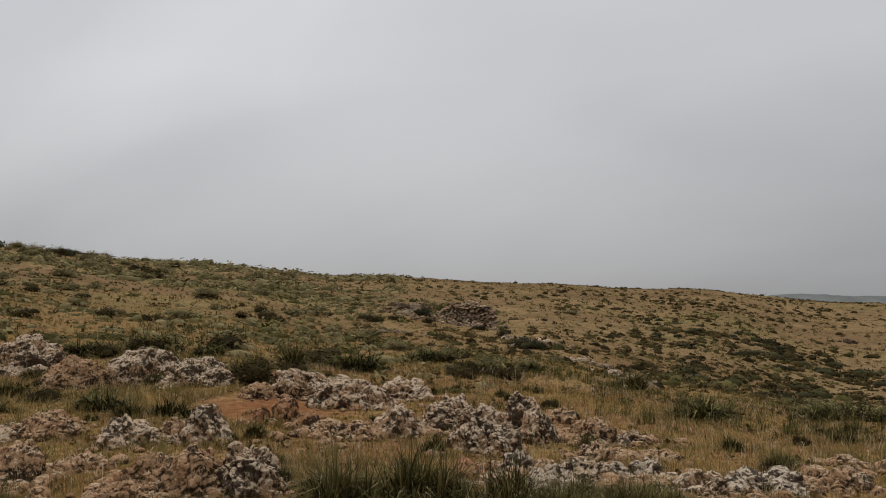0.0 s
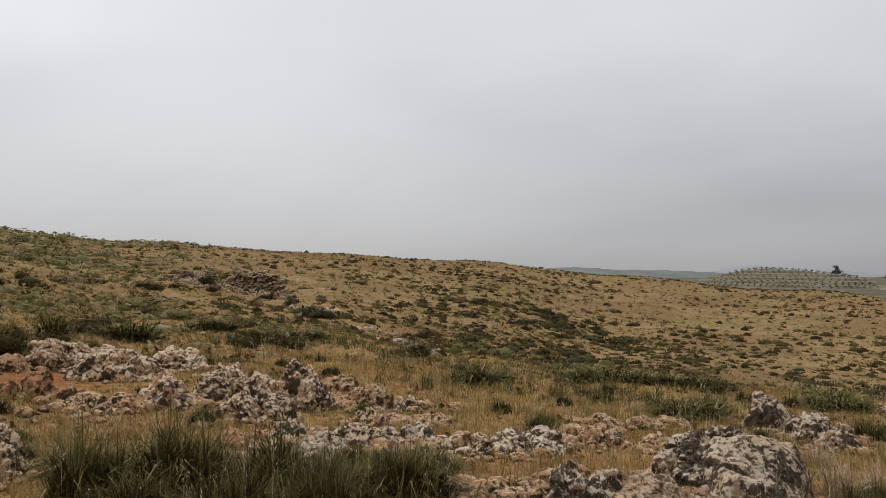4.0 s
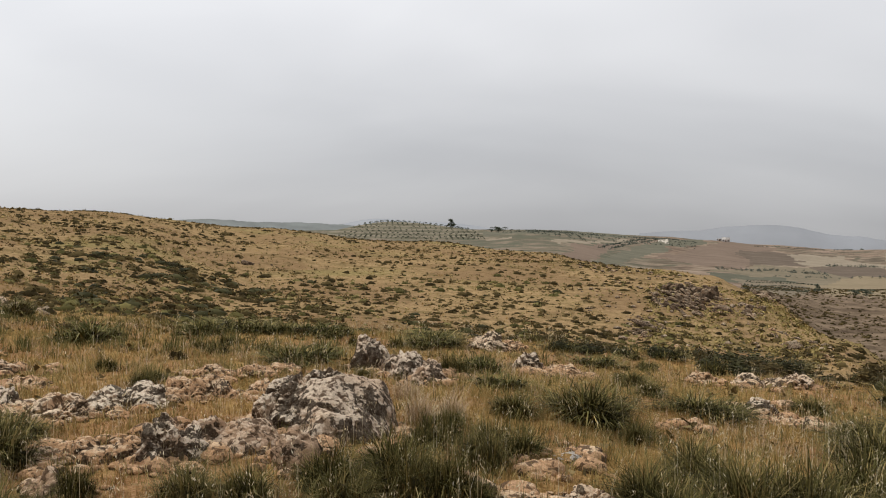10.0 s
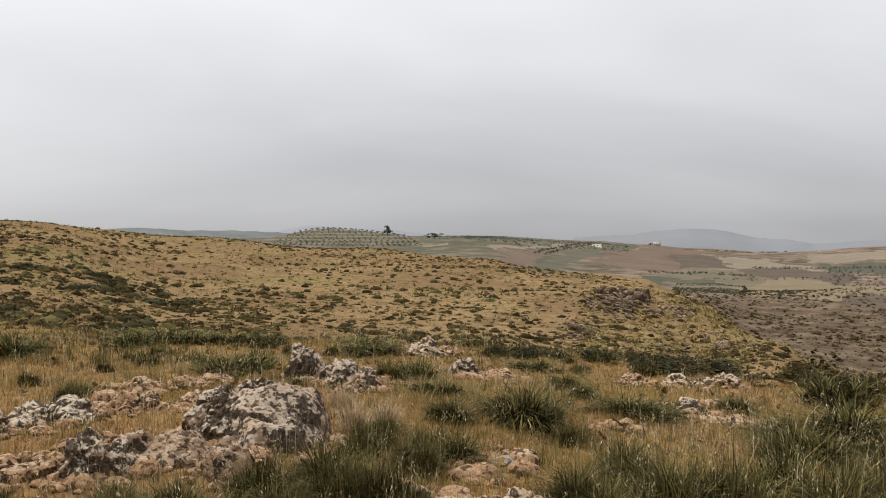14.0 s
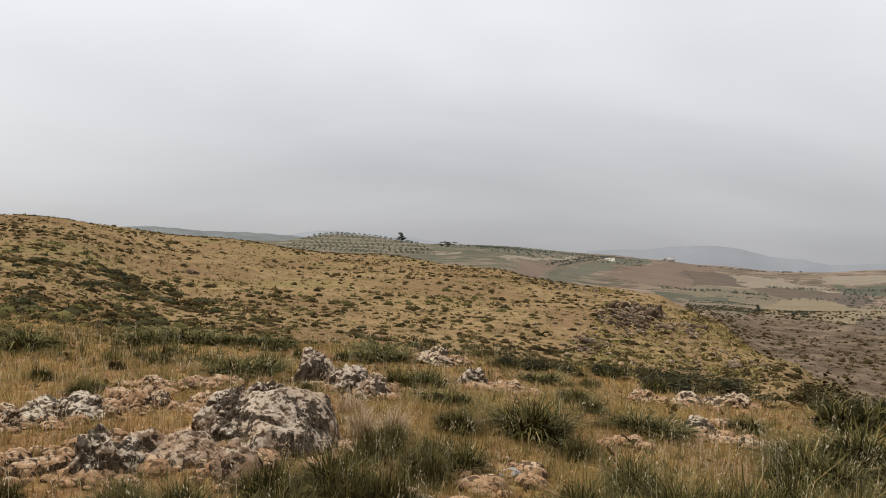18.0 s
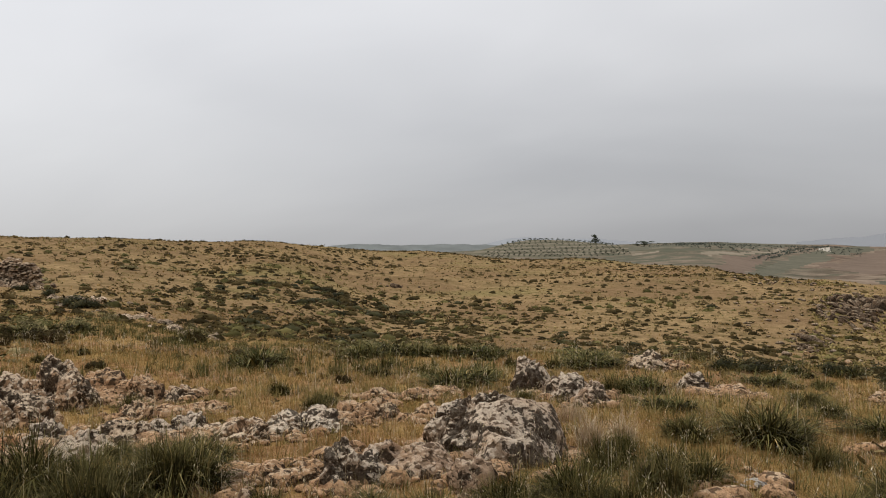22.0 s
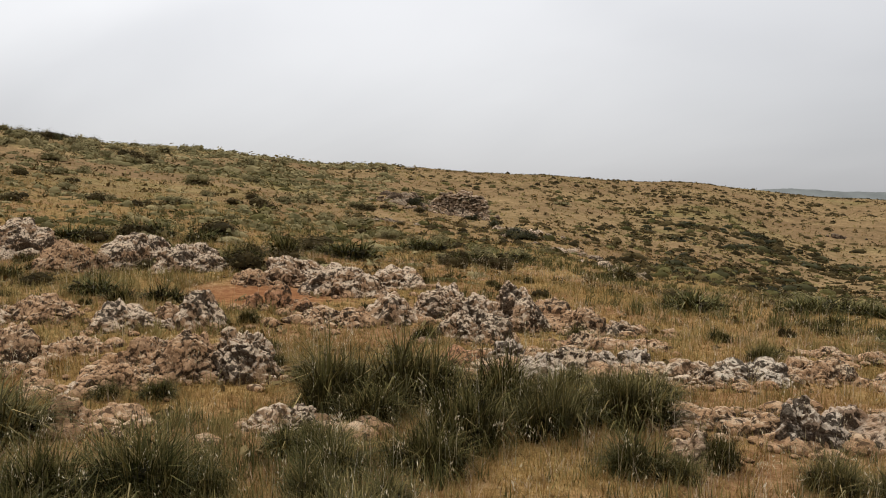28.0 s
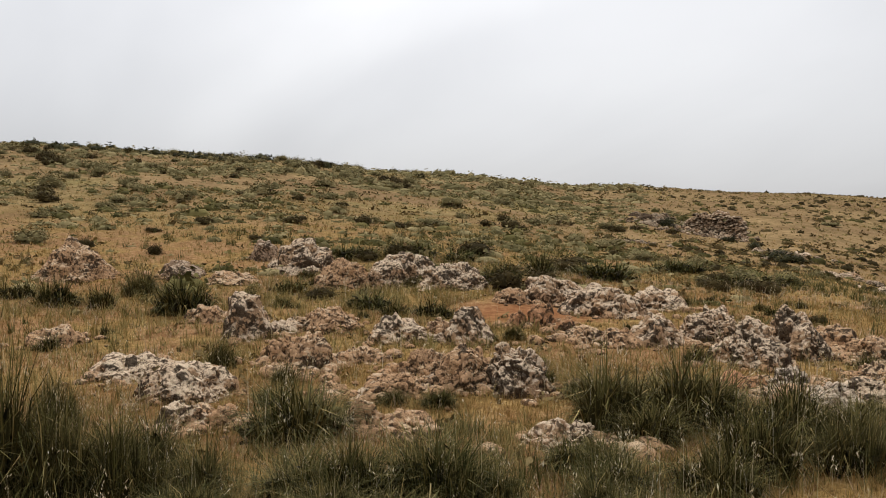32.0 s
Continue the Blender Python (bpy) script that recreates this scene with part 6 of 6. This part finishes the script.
straw_cover("dry_grass", 60000, 3.0, 9.5, 0.12, 0.0055, 1, STRAW, "golden dry grass round the rocks")
straw_cover("dry_grass", 52000, 9.0, 20, 0.11, 0.010, 2, STRAW, "golden dry grass beyond the rocks")
straw_cover("dry_grass", 34000, 19, 46, 0.12, 0.026, 3, STRAW, "dry grass on the farther shelf and gully")
straw_cover("dry_grass", 12000, 0.3, 3.4, 0.11, 0.005, 7, STRAW, "golden dry grass about the standing point", 0.0, -180, 180)
straw_cover("green_grass", 11000, 3.0, 12, 0.17, 0.006, 4, STRAW_GREEN, "half-dry greenish grass among the straw", 0.35)
straw_cover("green_grass", 15000, 8.5, 26, 0.13, 0.010, 8, STRAW_GREEN, "taller yellow-green grass behind the rocks", 0.25)
straw_cover("weeds", 9000, 4.5, 17, 0.16, 0.008, 9, STRAW_GREEN, "yellow-green weeds in loose clumps", 0.2, tuft=16)
straw_cover("weeds", 8000, 14, 34, 0.16, 0.014, 10, STRAW_GREEN, "yellow-green weeds on the shelf", 0.25, tuft=14)
straw_cover("green_sward", 3000, 13.5, 30, 0.26, 0.015, 12, GRASS, "soft green grass behind the ledges", 0.55, -98, -32, 22, 0.28)
straw_cover("green_sward", 2200, 13, 25, 0.24, 0.014, 13, GRASS, "soft green grass along the lip of the gully", 0.5, -34, 12, 20, 0.35)
straw_cover("pale_grass", 7000, 8.0, 21, 0.2, 0.0065, 21, FLUFF, "wispy bleached grass on the shelf", 0.35, tuft=9, grain=0.3)
straw_cover("pale_grass", 2600, 4.0, 9.0, 0.17, 0.004, 22, FLUFF, "wispy bleached grass between the rocks", 0.35, tuft=9, grain=0.5)
straw_cover("weeds", 1500, 3.0, 7.5, 0.17, 0.006, 15, GRASS, "green and yellow weeds between the tussocks", 0.45, -100, 36, 20, 0.8)
straw_cover("weeds", 1000, 4.2, 11, 0.17, 0.008, 16, GRASS, "green weeds thick on the eastern shelf", 0.3, -14, 38, 22, 0.55)
straw_cover("weeds", 900, 3.0, 6.6, 0.2, 0.007, 17, GRASS, "green weeds thick in the western foreground", 0.5, -100, -46, 20, 0.7)
straw_cover("weeds", 1300, 3.0, 6.6, 0.19, 0.006, 18, STRAW_GREEN, "yellowing weeds in the western foreground", 0.4, -100, -46, 20, 0.7)
straw_cover("weeds", 2600, 10, 22, 0.24, 0.012, 19, STRAW_GREEN, "tall yellow-green grass round the western ledges", 0.3, -100, -56, 18, 0.3)
straw_cover("green_sward", 900, 5.5, 14, 0.17, 0.008, 14, GRASS, "fresh grass at the feet of the rocks", 0.45, -98, 30, 18, 0.6)
straw_cover("green_grass", 17000, 11, 40, 0.10, 0.018, 5, STRAW_GREEN, "half-dry greenish grass on the shelf", 0.2)
straw_cover("dry_grass", 22000, 45, 150, 0.15, 0.07, 6, STRAW, "tufts of dry grass over the golden slope", 0.2, -100, 20)


x, y, z, g = field_of(5000, 9, 20, 42, 90, 49, lambda x, y, r, h, g: (r < np.where(h > 8, 92 - (h - 8) * 2.6, 150)) & (g.uniform(0, 1, len(x)) < np.clip(0.4 + 1.6 * fractal(x * 0.12, y * 0.12, 76, 3), 0.05, 1)))
w = g.uniform(0.12, 0.5, len(x))
v, q = bush_cloud(np.stack([x, y, z - 0.03], -1), w, w * 0.3, 6, 0.4, g)
tagged(put("green_tufts", make_mesh("green_tufts", v, q), STRAW_GREEN), "yellow-green grass growing about the crag", "grass", kind="stuff")

# stones and rubble about the ledges, too many to count
g = np.random.default_rng(77)
pv, pf = ball(2)
pts, faces, base = [], [], 0
for rx_, ry_, rw_ in ROCK_PLAN:
    for k in range(15 if math.hypot(rx_, ry_) < 14 else 7):
        a, d = g.uniform(0, 6.28), rw_ * (0.45 + abs(g.normal(0, 0.45)))
        x, y, s = rx_ + math.cos(a) * d, ry_ + math.sin(a) * d, 0.03 + 0.12 * g.uniform(0, 1) ** 2
        p = pv * (s, s * g.uniform(0.6, 1), s * g.uniform(0.4, 0.7)) * (1 + 0.22 * noise3(pv * 1.7 + g.uniform(0, 90), 3)[:, None])
        pts.append(p + (x, y, height(x, y) + 0.01))
        faces.append(pf + base)
        base += len(pv)
tagged(put("rubble", make_mesh("rubble", np.concatenate(pts), np.concatenate(faces), smooth=True), STONE_WARM), "small pinkish stones strewn between the ledges", "stones", kind="stuff")


# brown dead tufts and bleached wild oats in the near grass
x, y, z, g = field_of(4200, -100, 36, 4.5, 24, 46, lambda x, y, r, h, g: g.uniform(0, 1, len(x)) < np.clip(0.4 + 1.2 * fractal(x * 0.4, y * 0.4, 73, 3), 0.05, 1))
w = g.uniform(0.06, 0.2, len(x)) * (1 + np.hypot(x, y) / 40)
v, q = bush_cloud(np.stack([x, y, z - 0.02], -1), w, w * 0.6, 9, 0.3, g)
tagged(put("dead_tufts", make_mesh("dead_tufts", v, q), DRY_TUFT), "brown dead weeds in the near grass", "grass", kind="stuff")
for count, lo, hi, wide, grain in ((1500, 3.2, 8.5, 0.002, 0.019), (3000, 8, 20, 0.0035, 0.026)):
    x, y, z, g = field_of(count, -100, 40, lo, hi, 90 + count, lambda x, y, r, h, g: g.uniform(0, 1, len(x)) < np.clip(0.4 + 1.8 * fractal(x * 0.35, y * 0.35, 53, 3), 0.03, 1))
    v, q, tri = oats(np.stack([x, y, z - 0.03], -1), g.uniform(0.2, 0.5, len(x)), wide, grain, g)
    tagged(put("wild_oats", make_mesh("wild_oats", v, q, tri), OAT), "bleached wild oat stalks standing in the grass", "grass", kind="stuff")


# loose stones over the stony eastern shoulder of the slope
for mat, count, seed in ((STONE_DARK, 600, 81), (STONE_WARM, 160, 82)):
    x, y, z, g = field_of(count, 4.5, 20.5, 34, 90, seed, lambda x, y, r, h, g: r < np.where(h > 8, 92 - (h - 8) * 2.6, 90))
    n = len(x)
    s = 0.035 + 0.16 * g.uniform(0, 1, n) ** 3
    spv, spf = ball(2)
    shape = np.stack([spv * (1 + 0.3 * noise3(spv * 1.6 + 13 * k, k)[:, None]) for k in range(6)])
    p = shape[g.integers(0, 6, n)] * (s[:, None] * np.stack([g.uniform(0.8, 1.6, n), g.uniform(0.8, 1.6, n), g.uniform(0.5, 0.9, n)], -1))[:, None, :] + np.stack([x, y, z + 0.02], -1)[:, None, :]
    f = (spf[None] + (np.arange(n) * len(spv))[:, None, None]).reshape(-1, 3)
    tagged(put("slope_stones", make_mesh("slope_stones", p.reshape(-1, 3), f, smooth=True), mat), "weathered stones strewn over the slope's shoulder", "stones", kind="stuff")


# ---- trees, orchard and houses in the distance ----
def tree_meshes(seed, spread, lobes, per, leaf, tall, low=0.4):
    rng = np.random.default_rng(seed)
    c = np.stack([rng.normal(0, 0.22, lobes) * spread, rng.normal(0, 0.22, lobes) * spread, tall * rng.uniform(low, 0.85, lobes)], -1)
    v, q = bush_cloud(c, rng.uniform(0.35, 0.6, lobes) * spread, rng.uniform(0.15, 0.3, lobes) * tall, per, leaf, rng)
    crown = make_mesh("crown", v, q)
    ring = []
    rows = ((-0.3, 0.09), (0.18, 0.06), (0.42, 0.045), (0.7, 0.02))
    for z, k in rows:
        a = np.linspace(0, 2 * np.pi, 8, endpoint=False)
        ring.append(np.stack([np.cos(a) * k * spread * 0.6, np.sin(a) * k * spread * 0.6, np.full(8, z * tall)], -1))
    pts, faces = [np.array(ring).reshape(-1, 3)], [grid_faces(4, 8, True)]
    for k in range(4):
        a = k * 1.57 + rng.uniform(0, 1)
        limb = []
        for s, wd in ((0.0, 0.035), (1.0, 0.012)):
            b = np.linspace(0, 2 * np.pi, 8, endpoint=False)
            limb.append(np.stack([np.cos(a) * s * 0.3 * spread + np.cos(b) * wd * spread, np.sin(a) * s * 0.3 * spread + np.sin(b) * wd * spread, np.full(8, (0.3 + 0.35 * s) * tall)], -1))
        pts.append(np.array(limb).reshape(-1, 3))
        faces.append(grid_faces(2, 8, True) + 32 + 16 * k)
    trunk = make_mesh("trunk", np.concatenate(pts), np.concatenate(faces), smooth=True)
    return trunk, crown


def tree(kind_of, x, y, s, mat, label, name="tree", group="far trees", turn=0.0):
    ob = tagged(new_empty(name, x, y, height(x, y) - 0.05, turn), label, "tree", group)
    ob.scale = (s, s, s)
    put("trunk", kind_of[0], BARK, ob)
    put("crown", kind_of[1], mat, ob)
    return ob


def along(head, r):
    return r * math.sin(radians(head)), r * math.cos(radians(head))


OLIVES = [tree_meshes(200 + k, 3.0, 9, 34, 0.2, 2.6) for k in range(4)]
rng = random.Random(11)
# contour rows round the orchard hill
upper = []
for row in range(15):
    r = 574 + row * 7.2
    head = -12.8 + rng.uniform(0, 0.4)
    while head < 1.6:
        head += math.degrees(4.0 / 620) * rng.uniform(0.85, 1.15)
        x, y = along(head, r + 15 * ((head + 6) / 6.5) ** 2 + rng.uniform(-1, 1))
        if rng.random() < 0.08 or abs(head + 7.0 - 0.05 * row) > 5.3 - 0.16 * row:
            continue
        if row < 5:
            tree(rng.choice(OLIVES), x, y, rng.uniform(0.42, 0.6), OLIVE, "small grey-green olive tree in an orchard row", "olive_tree", "orchard on the hill", rng.uniform(0, 360))
        else:
            upper.append((x, y, height(x, y) + 0.6))
g = np.random.default_rng(3)
w = g.uniform(1.3, 2.0, len(upper))
v, q = bush_cloud(np.array(upper), w, w * 0.6, 24, 0.22, g)
tagged(put("olive_rows", make_mesh("olive_rows", v, q), OLIVE), "rows of small olive trees over the hilltop", "trees", kind="stuff")
# a second orchard in the valley
for row, r in enumerate((284, 302, 324, 350, 382)):
    for k in range(20):
        x, y = along(15.1 + k * 0.2 + row * 0.07 + rng.uniform(-0.03, 0.03), r + rng.uniform(-2, 2))
        tree(rng.choice(OLIVES), x, y, rng.uniform(0.22, 0.34), OLIVE, "young olive tree in a valley orchard", "olive_tree", "orchard in the valley", rng.uniform(0, 360))

# olive groves over the plateau behind the hill, too far off to count
pts = []
for h0, h1, r0, r1, gap in ((0.5, 5.8, 640, 960, 9.5), (6.0, 11.5, 700, 1010, 10.5), (23.5, 33.0, 430, 620, 9.0), (-1.5, 3.5, 1000, 1200, 13.0)):
    r = r0
    while r < r1:
        head = h0 + rng.uniform(0, 0.4)
        while head < h1:
            head += math.degrees(gap * rng.uniform(0.75, 1.2) / r)
            x, y = along(head, r + 14 * math.sin(head * 0.9) + rng.uniform(-1, 1))
            if value_noise(x * 0.012, y * 0.012, 31) > -0.5:
                pts.append((x, y, height(x, y) + 0.4))
        r += gap * 1.5
g = np.random.default_rng(6)
w = g.uniform(1.3, 2.6, len(pts))
v, q = bush_cloud(np.array(pts), w, w * 0.6, 16, 0.26, g)
tagged(put("olive_grove", make_mesh("olive_grove", v, q), HAZED), "dotted grey-green olive groves over far fields", "trees", kind="stuff")

TALL = tree_meshes(230, 5.0, 26, 70, 0.14, 6.5, 0.1)
WIDE = tree_meshes(231, 7.0, 16, 80, 0.1, 4.5, 0.1)
x, y = along(-4.05, 655)
tree(TALL, x, y, 1.05, OLIVE, "tall dark tree standing alone on the orchard hill")
x, y = along(-0.85, 700)
tree(WIDE, x, y, 1.2, OLIVE, "round dark tree on the plateau")
x, y = along(0.2 - 1.5, 702)
tree(WIDE, x, y, 0.7, OLIVE, "smaller dark tree beside the round one")
x, y = along(19.5, 300)
tree(TALL, x, y, 0.42, OLIVE, "dark tree at the edge of a valley field")
x, y = along(22.2, 285)
tree(WIDE, x, y, 0.5, OLIVE, "dark spreading tree in a stubble field")
x, y = along(21.6, 287)
tree(WIDE, x, y, 0.4, OLIVE, "dark spreading tree in a stubble field")

# hedges and tree lines between far fields
def tree_line(head0, r0, head1, r1, n, size, seed, label):
    g = np.random.default_rng(seed)
    u = g.uniform(0, 1, n)
    h, r = np.radians(head0 + (head1 - head0) * u + g.normal(0, 0.06, n)), r0 + (r1 - r0) * u + g.normal(0, 6, n)
    x, y = r * np.sin(h), r * np.cos(h)
    w = 0.65 * size * g.uniform(0.5, 1.5, n)
    v, q = bush_cloud(np.stack([x, y, relief(x, y) - 0.1], -1), w, w * 0.75, 26, 0.22, g)
    return tagged(put("tree_line", make_mesh("tree_line", v, q), HAZED), label, "trees", kind="stuff")


tree_line(1.5, 900, 10.5, 1010, 90, 2.8, 1, "dark line of trees along far fields")
tree_line(6.0, 560, 10.2, 980, 160, 2.5, 2, "olive rows running up the far slope")
tree_line(6.6, 560, 11.0, 980, 160, 2.5, 3, "olive rows running up the far slope")
tree_line(-1.0, 760, 6.0, 820, 110, 2.5, 4, "scrubby trees on the plateau edge")
tree_line(13.5, 470, 20.0, 520, 110, 2.2, 5, "hedge line between fields")
tree_line(15.5, 1050, 22.0, 1150, 90, 3.1, 6, "distant dark tree line")
tree_line(20.0, 640, 33.0, 700, 120, 2.8, 7, "dark trees below the far plateau")
tree_line(22.0, 1250, 34.0, 1350, 110, 3.7, 8, "distant dark tree line")
tree_line(17.0, 440, 27.0, 560, 60, 1.9, 9, "scattered trees across stubble fields")
tree_line(-2.0, 1300, 9.0, 1400, 140, 3.7, 10, "distant dark tree line")


def box(w, d, h, z=0.0, x=0.0, y=0.0):
    v = np.array([[x + sx_ * w / 2, y + sy_ * d / 2, z + sz_ * h] for sz_ in (0, 1) for sx_, sy_ in ((-1, -1), (1, -1), (1, 1), (-1, 1))])
    return v, np.array([[3, 2, 1, 0], [4, 5, 6, 7], [0, 1, 5, 4], [1, 2, 6, 5], [2, 3, 7, 6], [3, 0, 4, 7]])


def house(head, r, w, d, h, label, turn=0.0):
    x, y = along(head, r)
    ob = tagged(new_empty("house", x, y, height(x, y) - 0.4, -head + turn), label, "house", "far houses")
    put("wall", make_mesh("wall", *box(w, d, h)), PLASTER, ob)
    put("roof", make_mesh("roof", *box(w + 0.5, d + 0.5, 0.35, h)), TILE if r > 1300 else PLASTER, ob)
    put("door", make_mesh("door", *box(1.1, 0.12, 2.2, 0.4, 0, -d / 2 - 0.05)), DOORWOOD, ob)
    for k in (-1, 1):
        put("window", make_mesh("window", *box(1.2, 0.12, 1.2, 1.6, k * w * 0.3, -d / 2 - 0.05)), GLASS, ob)
    return ob


house(14.0, 1120, 10, 8, 5.5, "white flat-roofed farmhouse on a far rise")
house(13.6, 1130, 6, 6, 3.0, "low white outbuilding beside the farmhouse")
house(22.7, 1800, 14, 10, 8, "pale house in a distant hamlet")
house(23.2, 1820, 10, 9, 6, "pale house in a distant hamlet")
house(22.2, 1830, 9, 9, 5, "pale house in a distant hamlet")
